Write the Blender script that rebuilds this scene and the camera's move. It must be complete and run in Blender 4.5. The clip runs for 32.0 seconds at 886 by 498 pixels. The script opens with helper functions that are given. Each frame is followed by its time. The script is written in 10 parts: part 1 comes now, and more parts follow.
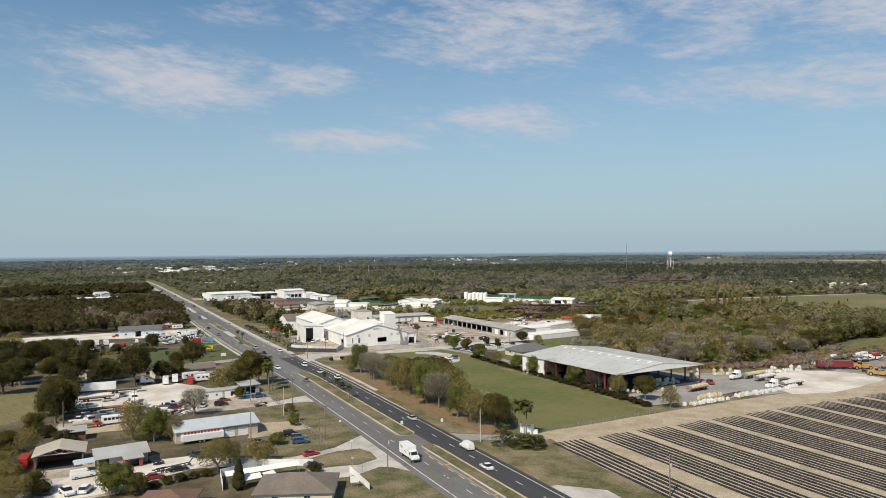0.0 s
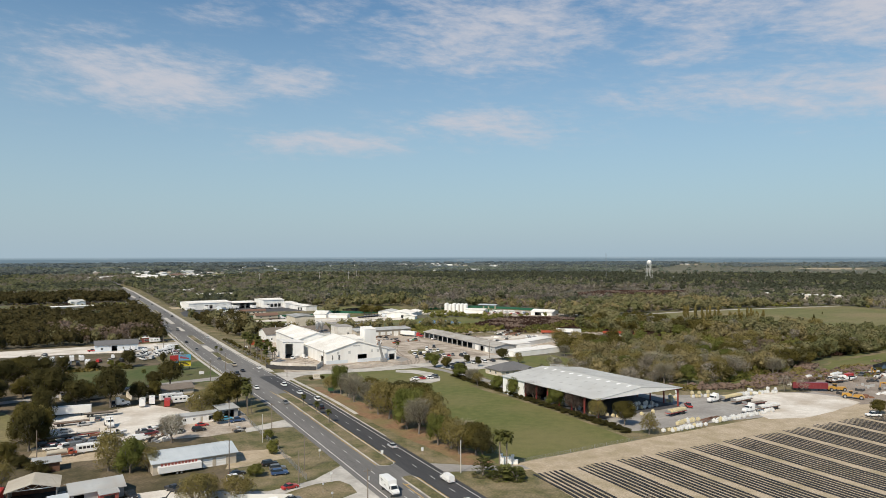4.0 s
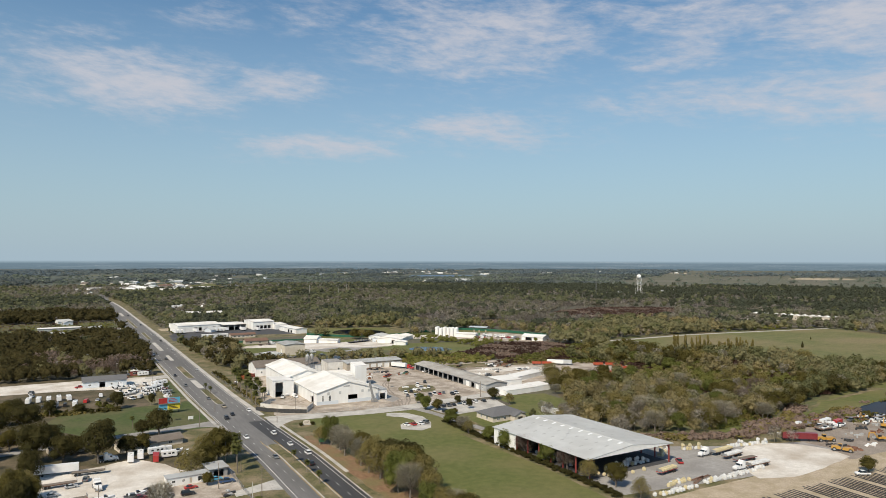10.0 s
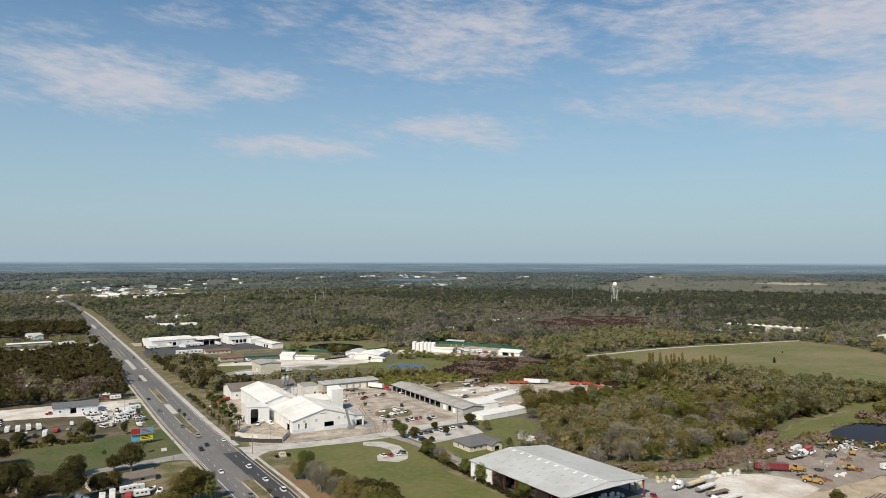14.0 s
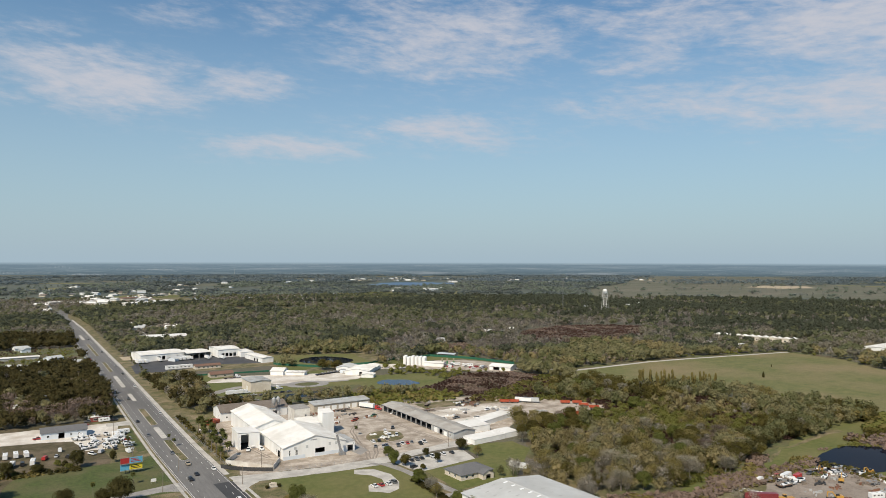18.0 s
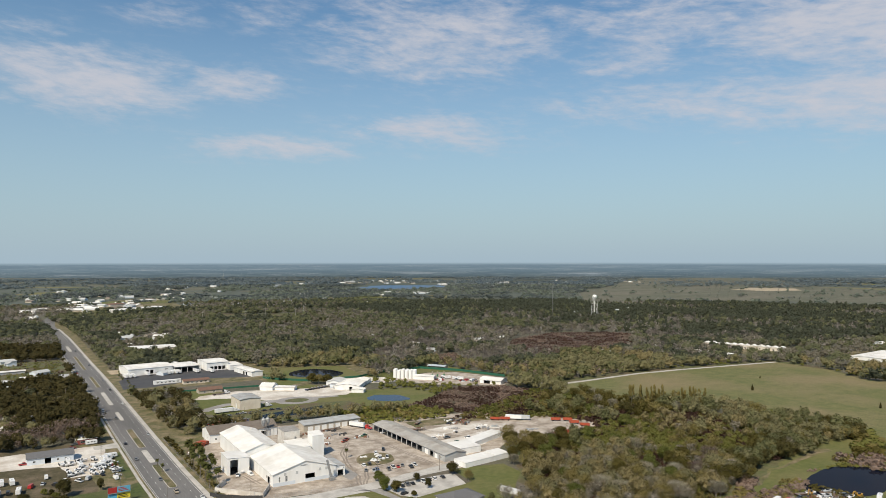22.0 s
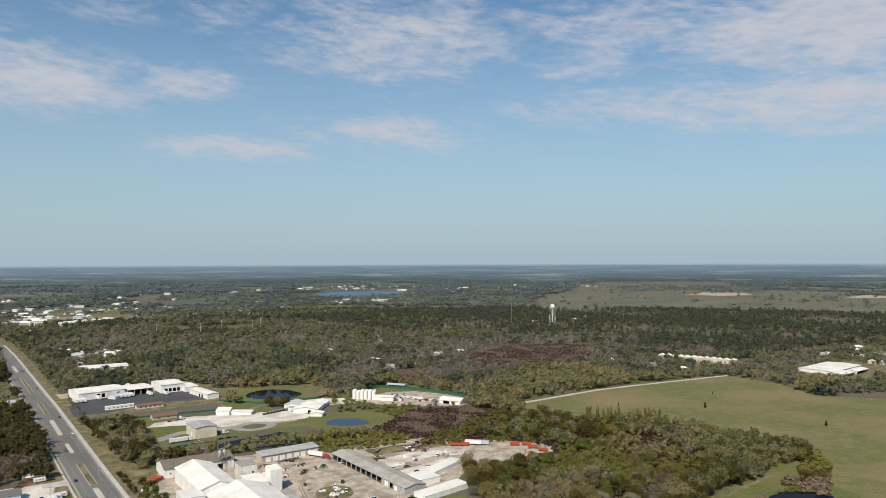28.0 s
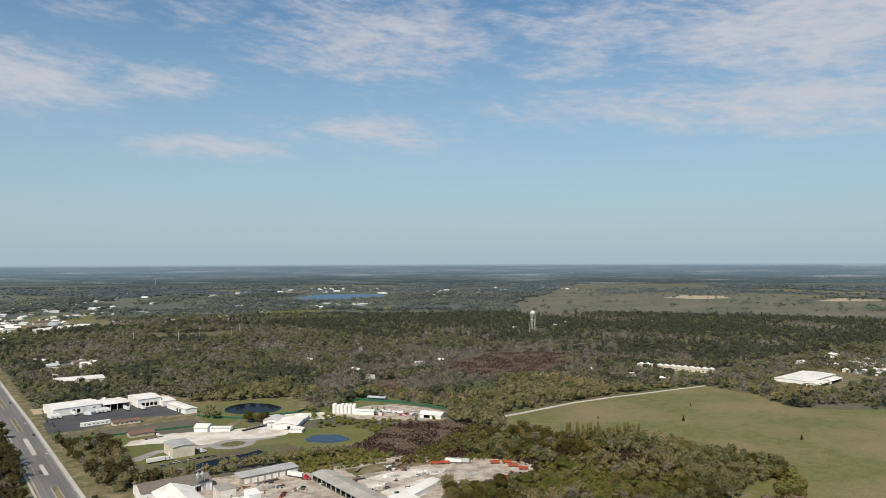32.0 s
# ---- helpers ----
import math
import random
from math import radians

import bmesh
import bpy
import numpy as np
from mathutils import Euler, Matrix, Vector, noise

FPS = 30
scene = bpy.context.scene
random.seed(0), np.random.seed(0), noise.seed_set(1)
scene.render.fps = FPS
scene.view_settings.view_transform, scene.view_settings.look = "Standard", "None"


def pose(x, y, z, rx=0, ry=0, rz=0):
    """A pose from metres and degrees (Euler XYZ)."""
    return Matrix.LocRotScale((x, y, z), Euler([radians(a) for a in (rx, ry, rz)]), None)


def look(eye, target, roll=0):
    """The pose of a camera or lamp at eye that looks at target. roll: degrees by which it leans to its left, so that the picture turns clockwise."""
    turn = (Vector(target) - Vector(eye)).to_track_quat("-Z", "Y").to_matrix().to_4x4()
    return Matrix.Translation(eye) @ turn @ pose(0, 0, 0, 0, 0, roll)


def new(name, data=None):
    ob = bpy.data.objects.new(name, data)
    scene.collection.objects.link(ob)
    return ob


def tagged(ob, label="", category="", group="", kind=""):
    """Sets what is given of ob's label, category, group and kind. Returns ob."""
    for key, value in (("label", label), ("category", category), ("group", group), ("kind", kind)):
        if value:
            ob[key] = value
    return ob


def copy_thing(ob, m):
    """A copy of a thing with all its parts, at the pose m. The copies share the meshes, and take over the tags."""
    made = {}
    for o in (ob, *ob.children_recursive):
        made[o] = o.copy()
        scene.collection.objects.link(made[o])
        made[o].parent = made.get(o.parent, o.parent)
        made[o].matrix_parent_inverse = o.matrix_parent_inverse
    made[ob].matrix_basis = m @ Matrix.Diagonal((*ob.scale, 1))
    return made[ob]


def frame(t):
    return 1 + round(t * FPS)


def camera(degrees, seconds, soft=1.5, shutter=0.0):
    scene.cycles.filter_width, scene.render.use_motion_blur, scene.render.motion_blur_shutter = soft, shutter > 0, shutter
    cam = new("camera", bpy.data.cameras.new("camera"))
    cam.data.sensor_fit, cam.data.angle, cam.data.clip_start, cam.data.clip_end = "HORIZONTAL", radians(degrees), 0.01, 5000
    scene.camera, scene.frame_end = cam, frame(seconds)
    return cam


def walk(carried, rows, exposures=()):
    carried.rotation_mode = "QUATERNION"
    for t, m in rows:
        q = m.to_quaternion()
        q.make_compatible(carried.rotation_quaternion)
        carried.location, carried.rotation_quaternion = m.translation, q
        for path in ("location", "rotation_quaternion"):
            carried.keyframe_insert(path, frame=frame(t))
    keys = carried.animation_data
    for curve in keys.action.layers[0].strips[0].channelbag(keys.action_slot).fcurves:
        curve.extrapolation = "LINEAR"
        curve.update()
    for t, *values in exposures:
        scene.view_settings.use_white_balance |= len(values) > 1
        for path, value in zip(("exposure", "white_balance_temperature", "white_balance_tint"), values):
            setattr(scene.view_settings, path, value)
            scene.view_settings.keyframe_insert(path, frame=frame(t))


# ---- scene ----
cam = camera(64.2, 32.0, soft=0.5)
# seconds, x, y, z, pitch, roll, yaw
LEAF_THIN = 0.52
EXPO, SUN_POWER, SKY_POWER = 0.0, 4.9, 0.095
AIR, DUST, OZONE = 1.0, 0.3, 2.5
CLOUD_MIX, CLOUD_WHITE = 0.9, (6.0, 6.05, 6.6, 1)
HAZE, SKY_TINT = (3.95, 5.1, 5.9, 1), (0.90, 1.10, 1.12, 1)
# backdrop land, woods then open; LAND_FAR has distance haze in its colour
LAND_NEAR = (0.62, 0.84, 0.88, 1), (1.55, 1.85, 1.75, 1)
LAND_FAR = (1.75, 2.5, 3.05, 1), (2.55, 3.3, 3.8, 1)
ROWS = [
    (0.0, -0.00, 0.00, 56.00, 0.11, 0.49, -25.40),
    (0.1, -0.05, -0.00, 56.02, 0.13, 0.46, -25.97),
    (0.2, -0.10, -0.01, 56.03, 0.14, 0.44, -26.93),
    (0.3, -0.15, -0.01, 56.05, 0.16, 0.42, -27.70),
    (0.4, -0.20, -0.02, 56.07, 0.18, 0.40, -28.42),
    (0.5, -0.25, -0.02, 56.08, 0.19, 0.38, -28.43),
    (0.7, -0.31, -0.03, 56.17, 0.19, 0.35, -28.21),
    (1.0, -0.40, -0.04, 56.29, 0.18, 0.31, -27.89),
    (1.5, -0.42, -0.03, 56.88, 0.19, 0.27, -27.37),
    (2.0, -0.39, 0.00, 57.78, 0.22, 0.22, -27.05),
    (2.5, -0.33, 0.06, 59.05, 0.26, 0.18, -26.83),
    (3.0, -0.28, 0.13, 60.57, 0.32, 0.15, -26.70),
    (3.5, -0.25, 0.19, 62.22, 0.36, 0.12, -26.83),
    (5.5, -0.32, 0.38, 69.01, 0.49, 0.02, -27.28),
    (6.5, -0.39, 0.43, 72.48, 0.54, -0.02, -27.42),
    (7.5, -0.45, 0.47, 76.04, 0.60, -0.04, -27.38),
    (8.5, -0.54, 0.58, 79.64, 0.66, -0.06, -27.43),
    (9.5, -0.65, 0.75, 83.24, 0.71, -0.09, -27.65),
    (10.5, -0.72, 0.90, 86.85, 0.77, -0.13, -27.91),
    (11.5, -0.67, 0.92, 90.51, 0.80, -0.14, -28.26),
    (12.5, -0.56, 0.80, 94.26, 0.82, -0.13, -28.72),
    (13.5, -0.46, 0.66, 98.05, 0.83, -0.13, -29.27),
    (14.5, -0.48, 0.61, 101.80, 0.84, -0.16, -29.89),
    (16.5, -0.70, 0.76, 109.19, 0.87, -0.18, -30.30),
    (17.5, -0.82, 0.92, 112.83, 0.87, -0.15, -30.33),
    (18.5, -0.88, 1.18, 116.36, 0.87, -0.07, -30.44),
    (19.5, -0.84, 1.51, 119.87, 0.86, -0.00, -30.58),
    (20.5, -0.75, 1.88, 123.43, 0.85, 0.02, -30.79),
    (21.5, -0.65, 2.19, 126.93, 0.86, 0.02, -31.05),
    (22.5, -0.59, 2.36, 130.27, 0.88, 0.04, -31.41),
    (23.5, -0.59, 2.35, 133.51, 0.90, 0.08, -31.92),
    (24.5, -0.68, 2.22, 136.76, 0.93, 0.12, -32.48),
    (25.5, -0.83, 2.00, 140.05, 0.95, 0.14, -33.05),
    (27.5, -1.10, 1.52, 146.61, 1.00, 0.19, -34.22),
    (28.5, -1.15, 1.33, 149.90, 1.02, 0.23, -34.80),
    (29.5, -1.11, 1.26, 153.33, 1.04, 0.28, -35.27),
    (30.5, -1.01, 1.34, 157.01, 1.05, 0.28, -35.61),
    (31.5, -0.86, 1.53, 160.94, 1.03, 0.23, -35.91),
    (32.0, -0.77, 1.66, 162.96, 1.00, 0.18, -36.08),
]

walk(cam, [(t, pose(x, y, z, 90 + pitch, roll, yaw)) for t, x, y, z, pitch, roll, yaw in ROWS], exposures=((0.0, EXPO), (32.0, EXPO)))

# ---- sky and sun: the sun stands high behind the camera's left shoulder ----
SUN_AZ, SUN_EL = radians(234.0), radians(46.0)      # clockwise from +y
sun = new("sun", bpy.data.lights.new("sun", "SUN"))
sun.data.energy, sun.data.angle, sun.data.color = SUN_POWER, radians(0.53), (1.0, 0.888, 0.715)
sun.matrix_world = look((math.sin(SUN_AZ) * math.cos(SUN_EL) * 900, math.cos(SUN_AZ) * math.cos(SUN_EL) * 900, math.sin(SUN_EL) * 900), (0, 0, 0))

# thin clouds: azimuth, elevation, half width, half height in degrees, strength
CLOUDS = [
    (3.9, 12.9, 6.6, 1.8, 1.0), (-0.3, 11.7, 4.0, 1.1, 0.6), (14.0, 13.5, 4.4, 1.1, 0.85),
    (17.5, 8.8, 5.6, 0.85, 0.8), (31.2, 10.3, 7.4, 1.25, 0.75), (30.9, 17.6, 9.0, 2.6, 0.85),
    (29.0, 14.9, 2.6, 1.3, 0.6), (37.6, 18.4, 5.2, 1.7, 0.6), (46.4, 15.3, 4.6, 1.1, 0.7),
    (64.3, 16.6, 9.4, 2.8, 1.15), (52.5, 12.0, 10.5, 1.3, 0.8), (63.5, 11.3, 8.2, 1.9, 1.0), (50.0, 18.6, 9.0, 2.0, 0.7),
    (62.5, 13.8, 7.2, 1.8, 0.7), (9.7, 18.2, 3.0, 0.9, 0.6), (0.5, 15.4, 7.5, 1.4, 0.45), (17.2, 18.6, 4.0, 1.2, 0.5),
]


def build_world():
    w = bpy.data.worlds.new("daylight")
    scene.world = w
    w.use_nodes = True
    nt = w.node_tree
    nt.nodes.clear()
    N, L = nt.nodes.new, nt.links.new

    def math_node(op, a, b=None, c=None):
        n = N("ShaderNodeMath")
        n.operation = op
        for i, v in enumerate((a, b, c)):
            if v is None:
                continue
            if isinstance(v, (int, float)):
                n.inputs[i].default_value = v
            else:
                L(v, n.inputs[i])
        return n.outputs[0]

    sky = N("ShaderNodeTexSky")
    sky.sky_type, sky.sun_disc = "NISHITA", False
    sky.sun_elevation, sky.sun_rotation = SUN_EL, SUN_AZ
    sky.altitude, sky.air_density, sky.dust_density, sky.ozone_density = 0.0, AIR, DUST, OZONE
    tc = N("ShaderNodeTexCoord")
    sep = N("ShaderNodeSeparateXYZ")
    L(tc.outputs["Generated"], sep.inputs[0])
    az = math_node("MULTIPLY", math_node("ARCTAN2", sep.outputs[0], sep.outputs[1]), 180 / math.pi)
    el = math_node("MULTIPLY", math_node("ARCSINE", sep.outputs[2]), 180 / math.pi)
    # wisps: noise drawn out along the wind, coarse and fine
    comb = N("ShaderNodeCombineXYZ")
    tilt = math_node("ADD", az, math_node("MULTIPLY", el, 0.8))
    L(math_node("MULTIPLY", tilt, 0.19), comb.inputs[0])
    L(math_node("MULTIPLY", el, 0.62), comb.inputs[1])
    nz = N("ShaderNodeTexNoise")
    nz.inputs["Scale"].default_value, nz.inputs["Detail"].default_value, nz.inputs["Roughness"].default_value = 1.0, 9.0, 0.62
    nz.inputs["Distortion"].default_value = 0.5
    L(comb.outputs[0], nz.inputs["Vector"])
    fine = N("ShaderNodeTexNoise")
    fine.inputs["Scale"].default_value, fine.inputs["Detail"].default_value, fine.inputs["Roughness"].default_value = 3.6, 7.0, 0.6
    L(comb.outputs[0], fine.inputs["Vector"])
    total = None
    for a, e, ra, re, k in CLOUDS:
        u = math_node("MULTIPLY", math_node("SUBTRACT", az, a), 0.8 / ra)
        v = math_node("MULTIPLY", math_node("SUBTRACT", el, e), 0.72 / re)
        r2 = math_node("ADD", math_node("MULTIPLY", u, u), math_node("MULTIPLY", v, v))
        g = math_node("MULTIPLY", math_node("EXPONENT", math_node("MULTIPLY", r2, -0.9)), k)
        total = g if total is None else math_node("MAXIMUM", total, g)
    wisp = math_node("ADD", math_node("MULTIPLY", nz.outputs["Fac"], 0.62), math_node("MULTIPLY", fine.outputs["Fac"], 0.38))
    dens = N("ShaderNodeMapRange")
    dens.interpolation_type = "SMOOTHSTEP"
    dens.inputs[1].default_value, dens.inputs[2].default_value = 0.06, 0.82
    L(math_node("ADD", math_node("MULTIPLY", total, 0.64), math_node("MULTIPLY", math_node("SUBTRACT", wisp, 0.5), 1.85)), dens.inputs[0])
    cover = math_node("MULTIPLY", math_node("MULTIPLY", dens.outputs[0], math_node("MINIMUM", math_node("MULTIPLY", total, 2.2), 1.0)), CLOUD_MIX)
    tinted = N("ShaderNodeMix")
    tinted.data_type, tinted.blend_type = "RGBA", "MULTIPLY"
    tinted.inputs[0].default_value = 1.0
    L(sky.outputs[0], tinted.inputs[6])
    tinted.inputs[7].default_value = SKY_TINT
    # pale haze low over the land
    low = N("ShaderNodeMapRange")
    low.inputs[1].default_value, low.inputs[2].default_value, low.inputs[3].default_value, low.inputs[4].default_value = 0.0, 20.0, 1.0, 0.0
    L(el, low.inputs[0])
    hazy = N("ShaderNodeMix")
    hazy.data_type = "RGBA"
    L(math_node("POWER", low.outputs[0], 1.15), hazy.inputs[0])
    L(tinted.outputs[2], hazy.inputs[6])
    hazy.inputs[7].default_value = HAZE
    mix = N("ShaderNodeMix")
    mix.data_type = "RGBA"
    L(cover, mix.inputs[0])
    L(hazy.outputs[2], mix.inputs[6])
    mix.inputs[7].default_value = CLOUD_WHITE
    # far land under the horizon, past the built ground: woods and pale clearings, bluer with distance as haze painted
    # into the colour
    woods = None
    for across, up, detail, k in ((0.17, 5.0, 3.0, 0.34), (0.55, 17.0, 4.0, 0.36), (2.6, 34.0, 5.0, 0.30)):
        flat = N("ShaderNodeCombineXYZ")
        L(math_node("MULTIPLY", az, across), flat.inputs[0])
        L(math_node("MULTIPLY", el, up), flat.inputs[1])
        flat.inputs[2].default_value = across
        n = N("ShaderNodeTexNoise")
        n.inputs["Scale"].default_value, n.inputs["Detail"].default_value, n.inputs["Roughness"].default_value = 1.0, detail, 0.6
        L(flat.outputs[0], n.inputs["Vector"])
        w2 = math_node("MULTIPLY", n.outputs["Fac"], k)
        woods = w2 if woods is None else math_node("ADD", woods, w2)
    open_land = N("ShaderNodeMapRange")
    open_land.inputs[1].default_value, open_land.inputs[2].default_value = 0.48, 0.64
    L(woods, open_land.inputs[0])
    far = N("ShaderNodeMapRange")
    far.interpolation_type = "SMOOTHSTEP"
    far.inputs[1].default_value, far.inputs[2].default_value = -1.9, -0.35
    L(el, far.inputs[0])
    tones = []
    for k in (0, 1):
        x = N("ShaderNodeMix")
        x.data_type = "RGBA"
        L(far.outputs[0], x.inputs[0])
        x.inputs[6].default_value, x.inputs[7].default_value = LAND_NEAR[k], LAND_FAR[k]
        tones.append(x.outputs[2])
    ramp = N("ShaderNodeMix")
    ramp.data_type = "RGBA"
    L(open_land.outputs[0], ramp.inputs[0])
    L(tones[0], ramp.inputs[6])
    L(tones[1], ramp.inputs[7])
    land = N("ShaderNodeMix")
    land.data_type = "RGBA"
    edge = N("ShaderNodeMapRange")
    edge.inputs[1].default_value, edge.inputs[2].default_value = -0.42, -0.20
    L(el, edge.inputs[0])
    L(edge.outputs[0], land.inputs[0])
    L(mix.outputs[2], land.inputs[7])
    # towns: pale specks of roofs in patches of the far land
    specks = N("ShaderNodeCombineXYZ")
    L(math_node("MULTIPLY", az, 9.0), specks.inputs[0])
    L(math_node("MULTIPLY", el, 34.0), specks.inputs[1])
    roof = N("ShaderNodeTexNoise")
    roof.inputs["Scale"].default_value, roof.inputs["Detail"].default_value = 1.0, 3.0
    L(specks.outputs[0], roof.inputs["Vector"])
    towns = N("ShaderNodeCombineXYZ")
    L(math_node("MULTIPLY", az, 0.13), towns.inputs[0])
    L(math_node("MULTIPLY", el, 3.4), towns.inputs[1])
    town = N("ShaderNodeTexNoise")
    town.inputs["Scale"].default_value, town.inputs["Detail"].default_value = 1.0, 3.0
    L(towns.outputs[0], town.inputs["Vector"])
    built = N("ShaderNodeMapRange")
    built.inputs[1].default_value, built.inputs[2].default_value = 1.14, 1.22
    L(math_node("ADD", roof.outputs["Fac"], town.outputs["Fac"]), built.inputs[0])
    with_towns = N("ShaderNodeMix")
    with_towns.data_type = "RGBA"
    L(math_node("MULTIPLY", built.outputs[0], 0.7), with_towns.inputs[0])
    L(ramp.outputs[2], with_towns.inputs[6])
    with_towns.inputs[7].default_value = (4.2, 4.6, 4.8, 1)
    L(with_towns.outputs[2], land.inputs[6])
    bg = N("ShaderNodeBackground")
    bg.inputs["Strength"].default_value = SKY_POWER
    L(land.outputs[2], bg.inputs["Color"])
    out = N("ShaderNodeOutputWorld")
    L(bg.outputs[0], out.inputs["Surface"])


build_world()

# ---- materials ----


def mat(name, c1, c2, size=1.0, rough=0.8, metal=0.0, bump=0.0, c3=None, size3=20.0, amount3=0.5, rand=0.0, stretch=(1, 1, 1), tint=0.0, detail=4.0, spec=None, soft=(0.3, 0.7), world=False, through_light=0.0, grit=None):
    """A surface with grain of the given size in metres, and stains (c3) of a second, larger size."""
    m = bpy.data.materials.new(name)
    m.use_nodes = True
    nt = m.node_tree
    N, L = nt.nodes.new, nt.links.new
    bsdf = nt.nodes["Principled BSDF"]
    if world:
        coord = N("ShaderNodeNewGeometry").outputs["Position"]
    else:
        coord = N("ShaderNodeTexCoord").outputs["Object"]
    mp = N("ShaderNodeMapping")
    mp.inputs["Scale"].default_value = stretch
    L(coord, mp.inputs[0])
    n1 = N("ShaderNodeTexNoise")
    n1.inputs["Scale"].default_value, n1.inputs["Detail"].default_value = 1.0 / size, detail
    L(mp.outputs[0], n1.inputs["Vector"])
    r1 = N("ShaderNodeMapRange")
    r1.inputs[1].default_value, r1.inputs[2].default_value = soft
    L(n1.outputs["Fac"], r1.inputs[0])

    def blend(fac, a, b, kind="MIX"):
        x = N("ShaderNodeMix")
        x.data_type, x.blend_type = "RGBA", kind
        for sock, v in ((x.inputs[0], fac), (x.inputs[6], a), (x.inputs[7], b)):
            if isinstance(v, (int, float)):
                sock.default_value = v
            elif isinstance(v, tuple):
                sock.default_value = (*v[:3], 1)
            else:
                L(v, sock)
        return x.outputs[2]

    col = blend(r1.outputs[0], c1, c2)
    if c3:
        n3 = N("ShaderNodeTexNoise")
        n3.inputs["Scale"].default_value, n3.inputs["Detail"].default_value = 1.0 / size3, 5.0
        L(mp.outputs[0], n3.inputs["Vector"])
        r3 = N("ShaderNodeMapRange")
        r3.inputs[1].default_value, r3.inputs[2].default_value = 0.42, 0.66
        r3.inputs[4].default_value = amount3
        L(n3.outputs["Fac"], r3.inputs[0])
        col = blend(r3.outputs[0], col, c3)
    if grit:
        g = N("ShaderNodeTexNoise")
        g.inputs["Scale"].default_value, g.inputs["Detail"].default_value, g.inputs["Roughness"].default_value = 1.0 / grit[0], 5.0, 0.75
        L(coord, g.inputs["Vector"])
        gr = N("ShaderNodeMapRange")
        gr.inputs[1].default_value, gr.inputs[2].default_value = 0.3, 0.7
        gr.inputs[3].default_value, gr.inputs[4].default_value = 1 - grit[1], 1 + grit[1]
        L(g.outputs["Fac"], gr.inputs[0])
        gh = N("ShaderNodeHueSaturation")
        L(gr.outputs[0], gh.inputs["Value"])
        L(col, gh.inputs["Color"])
        col = gh.outputs[0]
    if rand or tint:
        if tint:
            at = N("ShaderNodeAttribute")
            at.attribute_name = "tint"
            both = N("ShaderNodeMath")
            both.operation = "MULTIPLY_ADD"
            L(N("ShaderNodeObjectInfo").outputs["Random"], both.inputs[0])
            both.inputs[1].default_value = 0.5
            half = N("ShaderNodeMath")
            half.operation = "MULTIPLY"
            half.inputs[1].default_value = 0.5
            L(at.outputs["Fac"], half.inputs[0])
            L(half.outputs[0], both.inputs[2])
            val, k = both.outputs[0], tint
        else:
            val, k = N("ShaderNodeObjectInfo").outputs["Random"], rand
        rr = N("ShaderNodeMapRange")
        rr.inputs[3].default_value, rr.inputs[4].default_value = 1 - k, 1 + k
        L(val, rr.inputs[0])
        hs = N("ShaderNodeHueSaturation")
        L(rr.outputs[0], hs.inputs["Value"])
        rh = N("ShaderNodeMapRange")
        rh.inputs[3].default_value, rh.inputs[4].default_value = 0.5 + 0.008 * k, 0.5 - 0.008 * k
        L(val, rh.inputs[0])
        L(rh.outputs[0], hs.inputs["Hue"])
        L(col, hs.inputs["Color"])
        col = hs.outputs[0]
    L(col, bsdf.inputs["Base Color"])
    bsdf.inputs["Roughness"].default_value, bsdf.inputs["Metallic"].default_value = rough, metal
    if spec is not None:
        bsdf.inputs["Specular IOR Level"].default_value = spec
    if through_light:
        bsdf.inputs["Transmission Weight"].default_value = 0.0
        bsdf.inputs["Subsurface Weight"].default_value = through_light
    if bump:
        b = N("ShaderNodeBump")
        b.inputs["Strength"].default_value, b.inputs["Distance"].default_value = 0.6, bump
        L(n1.outputs["Fac"], b.inputs["Height"])
        L(b.outputs[0], bsdf.inputs["Normal"])
    return m


def glass(name, colour=(0.02, 0.025, 0.03), rough=0.06, ior=1.5):
    m = bpy.data.materials.new(name)
    m.use_nodes = True
    b = m.node_tree.nodes["Principled BSDF"]
    b.inputs["Base Color"].default_value, b.inputs["Roughness"].default_value = (*colour, 1), rough
    b.inputs["IOR"].default_value = ior
    return m


M = {}
M["forest_floor"] = mat("forest floor", (0.085, 0.075, 0.052), (0.140, 0.120, 0.088), 6, 0.95, c3=(0.090, 0.095, 0.055), size3=90, amount3=0.8, bump=0.3, grit=(2.0, 0.4))
# far floor: distance haze is put into this paler, cooler base colour
M["far_floor"] = mat("litter and grass of far woods, paled for haze", (0.075, 0.088, 0.068), (0.110, 0.120, 0.092), 60, 0.95, c3=(0.060, 0.072, 0.058), size3=300, amount3=0.8, detail=8)
M["lawn"] = mat("mown lawn", (0.084, 0.099, 0.020), (0.120, 0.128, 0.033), 3.4, 0.95, soft=(0.36, 0.64), c3=(0.180, 0.150, 0.062), size3=44, amount3=0.55, detail=9, bump=0.05, grit=(0.6, 0.18))
M["meadow_green"] = mat("dark green mown field", (0.042, 0.063, 0.012), (0.077, 0.099, 0.022), 2.4, 0.95, c3=(0.125, 0.105, 0.050), size3=20, amount3=0.6, detail=9, grit=(0.8, 0.35))
M["dry_lawn"] = mat("dry roadside grass", (0.070, 0.074, 0.024), (0.132, 0.116, 0.047), 2.4, 0.95, soft=(0.35, 0.65), c3=(0.26, 0.20, 0.125), size3=10, amount3=0.8, detail=10, bump=0.05, grit=(0.6, 0.5))
